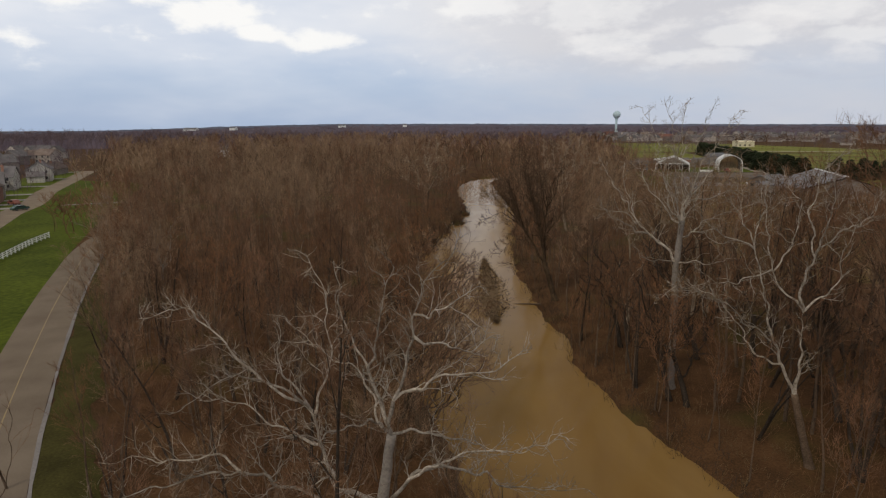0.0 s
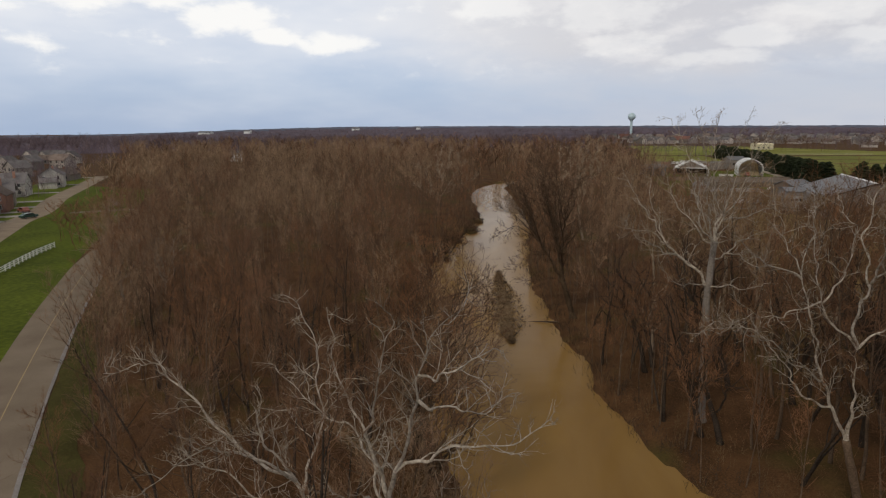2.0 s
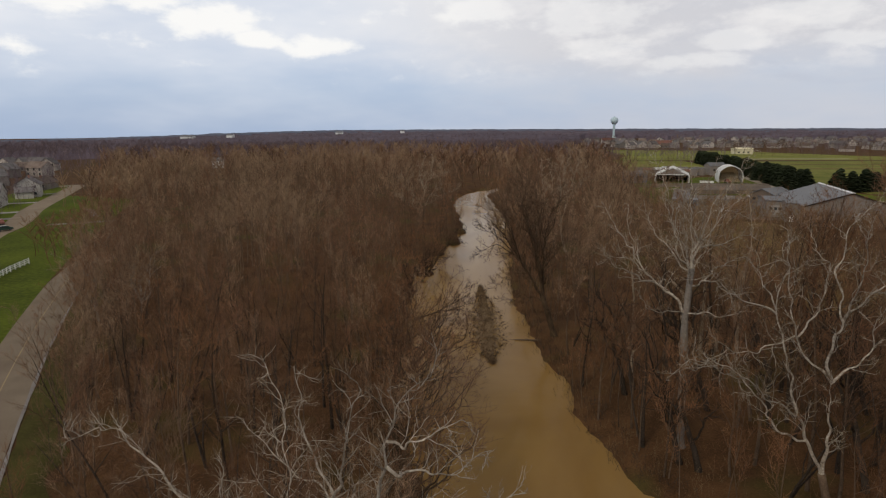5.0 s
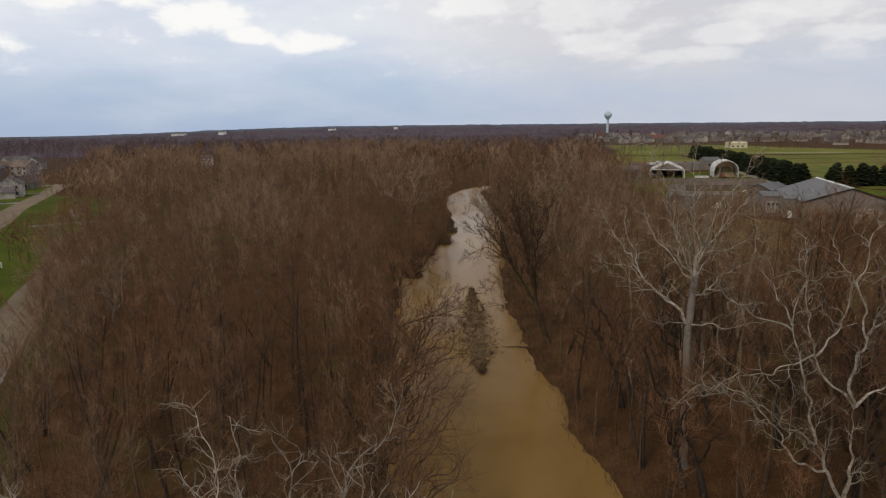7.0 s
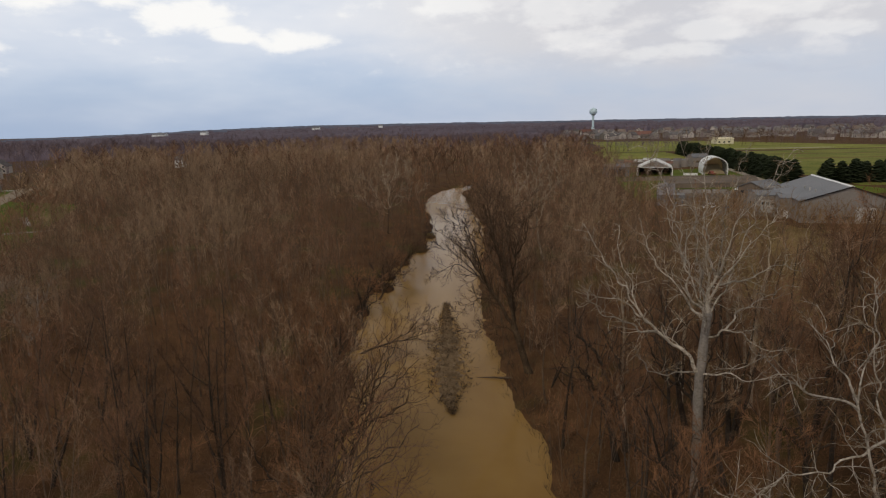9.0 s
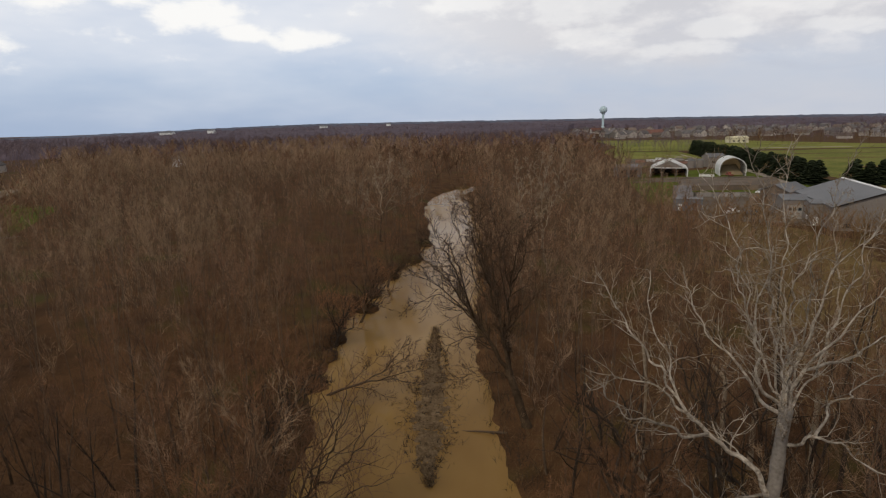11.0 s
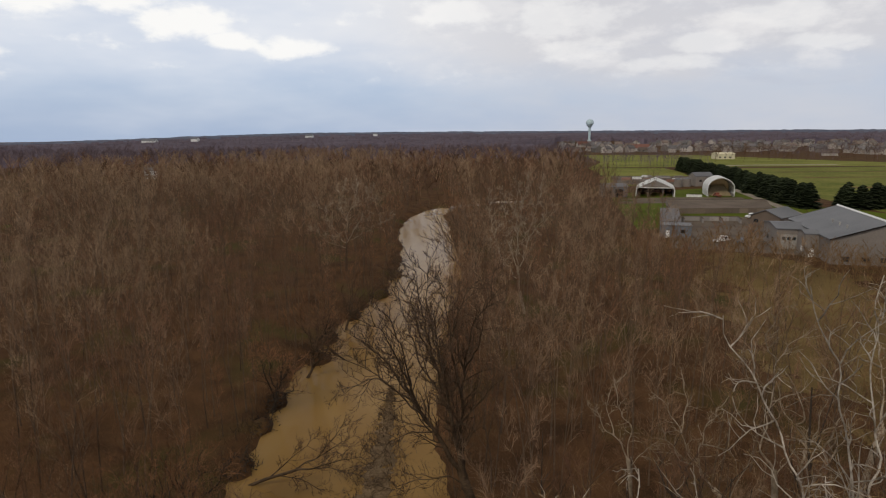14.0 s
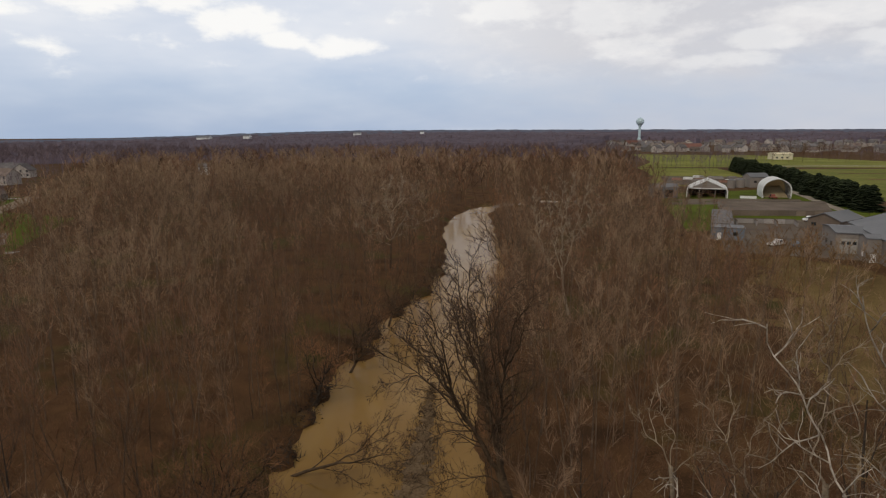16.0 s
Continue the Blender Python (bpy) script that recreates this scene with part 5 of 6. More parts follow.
for i, (hx, hy, hs) in enumerate([(-9.6, 63.0, 1.0), (-9.3, 69.0, 1.1), (-8.8, 79.0, 1.05), (-9.6, 88.0, 1.1), (-8.6, 57.0, 0.9), (-8.6, 142.0, 0.75), (-5.2, 163.0, 0.8)]):
    grown_tree("bank_tree", "dark bare tree with long boughs over the water", (hx, hy), [
        (-1, 0, 10, 68, 3.0, 0.24, 0), (0, 0.95, 5, 46, 10.5 * hs, 0.15, 0.2), (0, 0.95, 40, 56, 10.5 * hs, 0.15, 0.2), (0, 0.9, -30, 54, 10.5 * hs, 0.14, 0.2),
        (0, 0.9, 70, 68, 10.5 * hs, 0.14, 0.2), (0, 0.85, 0, 30, 9 * hs, 0.12, 0.3), (0, 0.9, -80, 70, 10 * hs, 0.14, 0.1), (0, 0.95, 12, 72, 11 * hs, 0.14, 0.1)],
        M["bark_cotton"], M["twig_dark"], 110 + i, (8, 6, 4), twig=0.0125, slim=0.8)
GREY_SPOTS = [(-66.5, 121, 0.9), (-61.0, 114, 0.8), (-71, 133, 1.0), (-57.5, 108.5, 0.72), (-58, 124, 0.85), (-52.5, 112, 0.8)]
for i, (hx, hy, hs) in enumerate(GREY_SPOTS):
    grown_tree("roadside_tree", "bare grey many-stemmed tree beside the road", (hx, hy), [
        (-1, 0, 60 * i, 84, 3.5 * hs, 0.22, 0), (0, 0.95, 20 + 50 * i, 76, 10 * hs, 0.13, 0.1), (0, 0.95, 140 + 50 * i, 74, 10 * hs, 0.13, 0.1),
        (0, 0.9, 260 + 50 * i, 70, 9.5 * hs, 0.12, 0.2), (0, 0.8, 80 + 50 * i, 58, 7 * hs, 0.1, 0.3), (0, 0.8, 200 + 50 * i, 58, 7 * hs, 0.1, 0.3)],
        M["bark_grey"], M["twig_tan"], 50 + i, (9, 7, 4), twig=0.015, slim=0.95)
for i, (hx, hy) in enumerate([(-33.5, 44.0), (-37.5, 50.5)]):
    grown_tree("sapling", "thin bare sapling at the roadside", (hx, hy), [
        (-1, 0, 150, 84, 3.0, 0.09, 0), (0, 0.95, 170, 62, 6.0, 0.06, 0.2), (0, 0.95, 100, 70, 6.5, 0.06, 0.2), (0, 0.9, -150, 58, 5.5, 0.05, 0.2)],
        M["bark_dark"], M["twig_dark"], 60 + i, (5, 4), twig=0.012)

for i, (hx, hy, hs) in enumerate([(17.0, 83.0, 1.0), (18.4, 84.5, 0.9), (17.6, 68.0, 0.9), (18.8, 66.5, 0.8), (24.5, 78.0, 1.1), (31.0, 62.0, 1.1), (34.5, 68.0, 1.15), (29.0, 73.5, 1.0), (37.0, 58.0, 1.0), (25.5, 88.0, 1.0)]):
    grown_tree("bank_tree", "dark stout bare tree leaning towards the river", (hx, hy), [
        (-1, 0, 165 + 20 * (i % 3), 76, 7.0 * hs, 0.30, 0), (0, 0.97, 172, 62, 9.0 * hs, 0.18, 0.2), (0, 0.93, 120, 72, 9.5 * hs, 0.17, 0.1), (0, 0.7, 200, 58, 9.0 * hs, 0.15, 0.3),
        (0, 0.85, 30, 66, 8.5 * hs, 0.14, 0.2), (0, 0.6, -70, 60, 8.0 * hs, 0.13, 0.3)],
        M["bark_black"], M["twig_dark"], 170 + i, (8, 7), twig=0.012, slim=0.85)

# a dead log and a long heap of drift in the stream
log = thing("fallen_log", "thin dark log lying in the water at the bank", "log", pose(12.2, 103.6, 0.25, 0, 0, 172))
sh = Shape().tube(shoot(np.random.default_rng(3), (0, 0, 0), (1, 0, 0), 7.5, 7, 0.05, 0), np.linspace(0.16, 0.05, 8), 7)
put("trunk", sh.mesh("trunk", True), M["bark_dark"], log)
sh = Shape().tube(shoot(np.random.default_rng(4), (3.0, 0, 0), (1, 0.8, 0.4), 1.6, 4, 0.1, 0), np.linspace(0.06, 0.02, 5), 5)
put("stub", sh.mesh("stub", True), M["bark_dark"], log)

DRIFT = [(2.4, 95.5, 0.3), (2.4, 99, 1.3), (2.5, 103, 2.4), (2.6, 108, 3.1), (3.0, 114, 2.9), (3.3, 120, 2.4), (3.5, 126, 1.5), (3.7, 132, 0.8), (3.8, 138, 0.3)]


def drift_heap():
    rng_ = np.random.default_rng(77)
    p = np.array(DRIFT)
    n = 110
    y = np.linspace(p[0, 1], p[-1, 1], n)
    c = np.interp(y, p[:, 1], p[:, 0]) + 0.15 * np.sin(y * 0.8)
    w = np.interp(y, p[:, 1], p[:, 2])
    u = np.linspace(-1, 1, 13)
    v = []
    for i in range(n):
        wl, wr = w[i] * (0.82 + 0.5 * noise.noise((y[i] * 0.7, 1, 0))), w[i] * (0.82 + 0.5 * noise.noise((y[i] * 0.7, 6, 0)))
        for a in u:
            lump = 0.6 + 0.5 * noise.noise((a * w[i] * 1.3, y[i] * 1.1, 3)) + rng_.uniform(-0.2, 0.2)
            v.append((c[i] + a * (wl if a < 0 else wr), y[i] + rng_.normal(0, 0.08), -0.14 + 0.42 * (1 - a * a) * min(1, w[i]) * lump))
    k = len(u)
    f = np.array([(i * k + j, i * k + j + 1, i * k + k + 1 + j, i * k + k + j) for i in range(n - 1) for j in range(k - 1)])
    heap_ = thing("drift_heap", "long heap of flood drift, dead reeds and sticks in midstream", "drift heap", pose(0, 0, 0))
    put("mound", mesh_arrays("mound", np.array(v), f, True), M["reed"], heap_)
    for mat, count, lo, hi, text in (("reed", 5200, 0.25, 0.8, "tangled dead reeds and sticks"), ("bark_black", 1500, 0.2, 0.6, "dark clods of roots and leaves caught in the drift")):
        tw = Twigs()
        for _ in range(count):
            i = int(rng_.integers(n))
            a = rng_.normal(0, 0.55) if mat == "reed" else rng_.uniform(-1.15, 1.15)
            x_ = c[i] + w[i] * a
            clump = noise.noise((x_ / 0.8, y[i] / 1.1, 0 if mat == "reed" else 5))
            if clump < (-0.3 if mat == "reed" else 0.12):
                continue
            q = shoot(rng_, (x_, y[i], 0.02), bearing(rng_.uniform(0, 360), rng_.uniform(5, 70)), rng_.uniform(lo, hi) * (1 + 0.8 * max(clump, 0)), 2, 0.25, 0)
            tw.line(q, rng_.uniform(0.014, 0.035) * (1 if mat == "reed" else 1.9), 0.0)
        vv, ff = tw.arrays()
        tagged(put("stick_tangle", mesh_arrays("stick_tangle", vv, ff), M[mat], heap_), text, kind="stuff")


drift_heap()


def debris_pile(x, y, rx, ry, seed):
    rng_ = np.random.default_rng(seed)
    t = thing("debris_pile", "dark heap of flood wood and roots at the water's edge", "debris pile", pose(x, y, 0))
    tw, big = Twigs(), Shape()
    for _ in range(330):
        p = (rng_.normal(0, rx * 0.5), rng_.normal(0, ry * 0.5), rng_.uniform(0.0, 0.9))
        tw.line(shoot(rng_, p, bearing(rng_.uniform(0, 360), rng_.uniform(-12, 50)), rng_.uniform(0.3, 0.9), 2, 0.25, 0), rng_.uniform(0.03, 0.08), 0.0)
    for _ in range(5):
        q = shoot(rng_, (rng_.normal(0, rx * 0.3), rng_.normal(0, ry * 0.4), 0.3), bearing(rng_.uniform(60, 120) + 180 * rng_.integers(2), rng_.uniform(-6, 12)), rng_.uniform(1.0, 2.4), 5, 0.1, 0)
        big.tube(q, np.linspace(rng_.uniform(0.10, 0.2), 0.06, 6), 6)
    lump = Shape()
    a_ = np.linspace(0, 2 * math.pi, 15)[:-1]
    rings = [[(rx * k * math.cos(b) * rng_.uniform(0.75, 1.2), ry * k * math.sin(b) * rng_.uniform(0.75, 1.2), h) for b in a_] for k, h in ((1.0, -0.3), (0.85, 0.35), (0.5, 0.8), (0.12, 1.0))]
    lump.add([p for r in rings for p in r], [(q * 14 + k, q * 14 + (k + 1) % 14, q * 14 + 14 + (k + 1) % 14, q * 14 + 14 + k) for q in range(3) for k in range(14)] + [tuple(range(42, 56))])
    put("root_mass", lump.mesh("root_mass", True), M["litter"], t)
    put("driftwood", big.mesh("driftwood", True), M["bark_cotton"], t)
    v, f = tw.arrays()
    tagged(put("stick_tangle", mesh_arrays("stick_tangle", v, f), M["bark_black"], t), "tangled dark sticks", kind="stuff")


for i, (py, gap, prx, pry) in enumerate([(118, 0.4, 1.8, 2.5), (127, 0.2, 1.6, 2.2), (134, 0.3, 1.5, 3.2), (149, -0.4, 2.4, 3.0), (158, 0.2, 1.6, 3.0), (171, 0.1, 1.6, 3.5), (186, -0.2, 2.0, 4.0), (204, 0.0, 1.6, 4.0)]):
    rv = np.array(RIVER, float)
    debris_pile(float(np.interp(py, rv[:, 1][:16], rv[:, 0][:16]) - np.interp(py, rv[:, 1][:16], rv[:, 2][:16]) - gap), py, prx, pry, 500 + i)


# ---- conifer rows ----
def conifer_mesh(seed):
    rng_ = np.random.default_rng(seed)
    V, F, n = [], [], 0
    for lvl in range(18):
        h = 0.04 + 0.95 * lvl / 17
        r = 0.30 * (1 - h) ** 0.55 + 0.015
        for k in range(8):
            a = rng_.uniform(0, 6.28)
            rr = r * rng_.uniform(0.75, 1.2)
            c, s = math.cos(a), math.sin(a)
            t = rng_.uniform(0.07, 0.13)
            z0 = h + rng_.uniform(-0.02, 0.02)
            V.append([(0, 0, z0 + 0.03), (c * rr - s * t, s * rr + c * t, z0 - 0.03), (c * rr * 1.12, s * rr * 1.12, z0 - 0.01), (c * rr + s * t, s * rr - c * t, z0 - 0.03), (c * rr * 0.7, s * rr * 0.7, z0 - 0.07)])
            F += [(n, n + 1, n + 2), (n, n + 2, n + 3), (n, n + 4, n + 1), (n, n + 3, n + 4), (n + 1, n + 4, n + 2), (n + 4, n + 3, n + 2)]
            n += 5
    return mesh_arrays("crown", np.array(V).reshape(-1, 3), np.array(F))


con_crowns = [conifer_mesh(i) for i in range(3)]
con_trunk = Shape().tube([(0, 0, -0.02), (0, 0, 0.3), (0, 0, 0.9)], [0.022, 0.018, 0.004], 6).mesh("trunk")
rng = np.random.default_rng(9)
row = [(162 + 44 * s + 3 * (s * 1.0) ** 2, 297 + 225 * s) for s in np.linspace(0, 1, 118)] + [(175 + 80 * s, 291 + 8 * s) for s in np.linspace(0, 1, 30)]
for i, (x, y) in enumerate(row):
    s = rng.uniform(8.0, 10.4)
    t = thing("conifer", "dark green conifer in a dense windbreak row", "tree", pose(x + rng.normal(0, 1.3), y + rng.normal(0, 1.0), 2.45, 0, 0, rng.uniform(0, 360)) @ Matrix.Diagonal((s * 1.35, s * 1.35, s, 1)), "conifers in the windbreak")
    put("trunk", con_trunk, M["bark_dark"], t)
    put("crown", con_crowns[i % 3], M["conifer"], t)

# ---- works yard ----
G = 2.5   # level of the flat ground


def hoop_barn(label, at, width, length, height, straight, gable, back_mat, front_open=True):
    """Fabric barn on hoops, open at its front (y = 0)."""
    t = thing("storage_barn", label, "barn", at)
    w = width / 2
    prof = []
    if gable:
        prof = [(-w, 0), (-w, straight * 0.9), (-w * 0.93, straight * 1.12), (-w * 0.45, straight + (height - straight) * 0.62), (0, height)]
        prof += [(-x, z) for x, z in prof[-2::-1]]
    else:
        for k in range(17):
            a = math.pi * k / 16
            prof.append((-w * math.cos(a) * (1.06 if 0.15 < math.sin(a) < 0.8 else 1.0), straight * min(1, math.sin(a) * 3) + (height - straight) * math.sin(a)))
    inner = [(x * 0.965, z * 0.965) for x, z in prof]
    n = len(prof)
    sh = Shape()
    v = [(x, y, z) for y in (0, length) for x, z in prof] + [(x, y, z) for y in (0, length) for x, z in inner]
    f = []
    for k in range(n - 1):
        f += [(k, k + 1, n + k + 1, n + k), (2 * n + k + 1, 2 * n + k, 3 * n + k, 3 * n + k + 1), (k + 1, k, 2 * n + k, 2 * n + k + 1), (n + k, n + k + 1, 3 * n + k + 1, 3 * n + k)]
    sh.add(v, f)
    put("cover", sh.mesh("cover"), M["fabric"], t, "white stretched fabric cover")
    sh = Shape()
    sh.add([(x * 0.99, length - 0.2, z) for x, z in inner], [tuple(range(n))])
    sh.add([(x * 0.99, length - 0.35, z) for x, z in inner], [tuple(range(n))[::-1]])
    put("end_wall", sh, back_mat, t)
    for k in range(6):
        sh = Shape().tube([(x * 0.955, 0.3 + k * (length - 1.0) / 5, z * 0.955) for x, z in prof], [0.09] * n, 5, False)
        put("hoop", sh, M["white"] if k == 0 else M["siding"], t)
    for sgn in (-1, 1):
        put("base_wall", Shape().box(sgn * w * 0.93 - 0.25, 0.2, -0.2, sgn * w * 0.93 + 0.25, length - 0.4, 1.3), M["concrete"], t)
    return t


barn = hoop_barn("white fabric gable barn with an open dark front", pose(119.5, 343, G, 0, 0, -21), 17.4, 20, 7.7, 3.6, True, M["dark"])
put("cross_beam", Shape().box(-8.0, 0.4, 3.9, 8.0, 0.7, 4.3), M["white"], barn)
put("gable_panel", Shape().prism([(-7.6, 4.31), (7.6, 4.31), (3.8, 5.9), (0, 7.3), (-3.8, 5.9)], 0.45, 0.6), M["siding"], barn, "grey panel closing the gable")
for x in (-3.2, 3.4):
    put("gate_post", Shape().box(x - 0.15, 0.5, 0, x + 0.15, 0.8, 3.9), M["siding"], barn)
barn = hoop_barn("white rounded fabric barn with a tan sand heap inside", pose(149.0, 339.5, G, 0, 0, -17), 11.6, 15, 8.8, 3.0, False, M["fabric_in"])
heap_s = Shape()
heap_s.add([(x, y, max(0, z)) for x, y, z in [(-5.5, 4, 0), (5.5, 4, 0), (6, 15.5, 0), (-6, 15.5, 0), (-3, 9, 3.8), (2.6, 10, 4.4), (3.6, 15, 4.6), (-3.8, 15, 4.2), (0, 7, 2.2)]],
           [(0, 1, 8), (8, 1, 5), (0, 8, 4), (8, 5, 4), (1, 2, 6, 5), (0, 4, 7, 3), (4, 5, 6, 7), (2, 3, 7, 6)])
tagged(put("sand_mound", heap_s, M["fabric_in"], at=pose(149.0, 339.5, G, 0, 0, -17)), "tan heap of sand stored in the barn", "sand mound")


def car(label, at, paint, long=4.6, tall=1.45, van=False):
    t = thing("parked_truck" if van else "parked_car", label, "car", at)
    w, h = 0.9, tall
    side = [(-long / 2, 0.35), (-long / 2, 0.85), (-long * 0.42, 0.95), (-long * 0.26, h), (long * 0.16, h), (long * 0.30, 0.98), (long * 0.48, 0.85), (long / 2, 0.6), (long / 2, 0.35)]
    if van:
        side = [(-long / 2, 0.45), (-long / 2, 1.05), (-long * 0.05, 1.05), (-long * 0.03, h), (long * 0.2, h), (long * 0.3, 1.1), (long * 0.49, 1.0), (long / 2, 0.45)]
    put("body", Shape().prism(side, -w, w), paint, t)
    for x in (-long * 0.31, long * 0.31):
        for y in (-w, w):
            a = np.linspace(0, 2 * math.pi, 13)[:-1]
            wheel = put("wheel", Shape().prism([(x + 0.33 * math.cos(k), 0.33 + 0.33 * math.sin(k)) for k in a], y - 0.1, y + 0.1), M["tyre"], t)
            put("rim", Shape().prism([(x + 0.18 * math.cos(k), 0.33 + 0.18 * math.sin(k)) for k in a], y - 0.12, y + 0.12), M["blue_grey"], wheel)
    x0, x1 = (0.0, long * 0.18) if van else (-long * 0.24, long * 0.15)
    for sgn in (-1, 1):
        put("side_window", Shape().box(x0, sgn * w - 0.012, 0.98, x1, sgn * w + 0.012, h - 0.10), M["glass"], t)
    put("windscreen", Shape().add([(long * 0.175, -w * 0.85, h - 0.06), (long * 0.175, w * 0.85, h - 0.06), (long * 0.292, w * 0.9, 1.04), (long * 0.292, -w * 0.9, 1.04),
                                   (long * 0.20, -w * 0.85, h - 0.04), (long * 0.20, w * 0.85, h - 0.04), (long * 0.31, w * 0.9, 1.06), (long * 0.31, -w * 0.9, 1.06)],
                                  [(0, 1, 2, 3), (4, 7, 6, 5), (0, 4, 5, 1), (3, 2, 6, 7), (0, 3, 7, 4), (1, 5, 6, 2)]), M["glass"], t)
    for sgn in (-1, 1):
        put("headlight", Shape().box(long / 2 - 0.1, sgn * 0.62 - 0.17, 0.62, long / 2 + 0.015, sgn * 0.62 + 0.17, 0.76), M["white"], t)
    return t


def gable_building(name, label, at, w, d, eave, ridge, wall_mat, roof_mat, along_x=True, over=0.35, trim=True, category="building"):
    """Box with a gable roof; the origin is the front left corner, the ridge runs along x (or y)."""
    t = thing(name, label, category, at)
    if along_x:
        prof = [(0, -0.2), (d, -0.2), (d, eave), (d / 2, ridge), (0, eave)]
        sh = Shape()
        v = [(0, y, z) for y, z in prof] + [(w, y, z) for y, z in prof]
    else:
        prof = [(0, -0.2), (w, -0.2), (w, eave), (w / 2, ridge), (0, eave)]
        v = [(x, 0, z) for x, z in prof] + [(x, d, z) for x, z in prof]
        sh = Shape()
    sh.add(v, [(0, 1, 2, 3, 4), (9, 8, 7, 6, 5)] + [(i, i + 5, (i + 1) % 5 + 5, (i + 1) % 5) for i in range(5)])
    put("wall", sh, wall_mat, t)
    half = (d if along_x else w) / 2
    slope = (ridge - eave) / half
    for sgn in (-1, 1):
        sh = Shape()
        a0, a1 = half, (half + sgn * (half + over))
        z0, z1 = ridge + 0.06, eave - over * slope + 0.06
        lo, hi = -over, (w if along_x else d) + over
        pts = [(a0, z0), (a1, z1), (a1, z1 + 0.22), (a0, z0 + 0.22)]
        vv = [((b, a, z) if along_x else (a, b, z)) for b in (lo, hi) for a, z in pts]
        sh.add(vv, [(0, 1, 2, 3), (7, 6, 5, 4), (0, 4, 5, 1), (1, 5, 6, 2), (2, 6, 7, 3), (3, 7, 4, 0)])
        roof = put("roof", sh, roof_mat, t)
        if trim:
            for b in (lo - 0.06, hi - 0.04):
                q = [((bb, a, z) if along_x else (a, bb, z)) for bb in (b, b + 0.1) for a, z in [(a0, z0 - 0.1), (a1, z1 - 0.1), (a1, z1 + 0.26), (a0, z0 + 0.26)]]
                put("rake_trim", Shape().add(q, [(0, 1, 2, 3), (7, 6, 5, 4), (0, 4, 5, 1), (1, 5, 6, 2), (2, 6, 7, 3), (3, 7, 4, 0)]), M["dark"], roof)
    return t


def panel(parent, name, x0, z0, x1, z1, mat, face="y", at=0.0, proud=0.05, label=""):
    sh = Shape()
    if face == "y":
        sh.box(x0, at - proud, z0, x1, at + 0.04, z1)
    else:
        sh.box(at - proud, x0, z0, at + 0.04, x1, z1)
    return put(name, sh, mat, parent, label)


TURN = -17.2
shop = gable_building("works_building", "large taupe metal works building with a grey roof", pose(104.0, 196.6, G, 0, 0, TURN), 24, 35, 5.8, 9.8, M["siding"], M["metal_roof"], False)
put("ridge_cap", Shape().prism([(11.55, 9.98), (11.7, 10.2), (12.0, 10.32), (12.3, 10.2), (12.45, 9.98)], -0.4, 35.4), M["white"], shop, "white metal ridge cap")
for k in range(3):
    panel(shop, "window", 2.5 + k * 4, 0.8, 4.2 + k * 4, 1.9, M["glass"])
door_ = panel(shop, "roller_door", 13.5, 0.0, 18.5, 4.4, M["wall_pale"])
for j in range(5):
    panel(door_, "slat", 13.6, 0.3 + j * 0.8, 18.4, 0.36 + j * 0.8, M["siding"], "y", 0.0, 0.08)
for k in range(3):
    vent = put("roof_vent", Shape().tube([(5, 6 + 5 * k, 7.2), (5, 6 + 5 * k, 8.4)], [0.16, 0.16], 8), M["wall_pale"], shop)
    put("cap", Shape().tube([(5, 6 + 5 * k, 8.4), (5, 6 + 5 * k, 8.6)], [0.26, 0.22], 8), M["wall_pale"], vent)
wing = gable_building("works_wing", "taupe wing with pale panelled doors on the works yard", pose(102.6, 216.0, G, 0, 0, TURN), 7.2, 14, 5.2, 6.0, M["siding"], M["metal_roof"], True, 0.3, False)
big = panel(wing, "door", 1.0, 0.0, 6.2, 3.9, M["wall_pale"])
for k in range(4):
    panel(big, "window", 1.3 + 1.25 * k, 2.4, 2.1 + 1.25 * k, 3.2, M["glass"], "y", 0, 0.08)
for k in range(2):
    panel(wing, "window", 3 + 5 * k, 1.4, 4.6 + 5 * k, 2.5, M["glass"], "x")
porch = gable_building("works_porch", "taupe bay between the works front and its wing", pose(103.4, 205.2, G, 0, 0, TURN), 3.2, 6.5, 5.6, 6.2, M["siding"], M["metal_roof"], True, 0.2, False)
panel(porch, "door", 1.0, 0, 2.2, 2.2, M["white"])
panel(porch, "window", 1.5, 1.2, 3.0, 2.6, M["white"], "x")
gar = gable_building("garage", "brown gabled garage beside the works yard", pose(121.5, 246.0, G, 0, 0, 33), 13, 9.5, 3.6, 5.6, M["siding_brown"], M["metal_roof"], True, 0.5, False)
panel(gar, "door", 2.4, 0, 6.2, 3.0, M["siding"])
for k in range(2):
    panel(gar, "window", 2.5 + 4.5 * k, 1.5, 3.9 + 4.5 * k, 2.5, M["glass"], "x")


def flat_block(name, label, at, w, d, h, wall_mat, roof_mat, category="building"):
    t = thing(name, label, category, at)
    put("wall", Shape().box(0, 0, -0.2, w, d, h), wall_mat, t)
    put("roof", Shape().box(-0.2, -0.2, h + 0.004, w + 0.2, d + 0.2, h + 0.3), roof_mat, t)
    return t


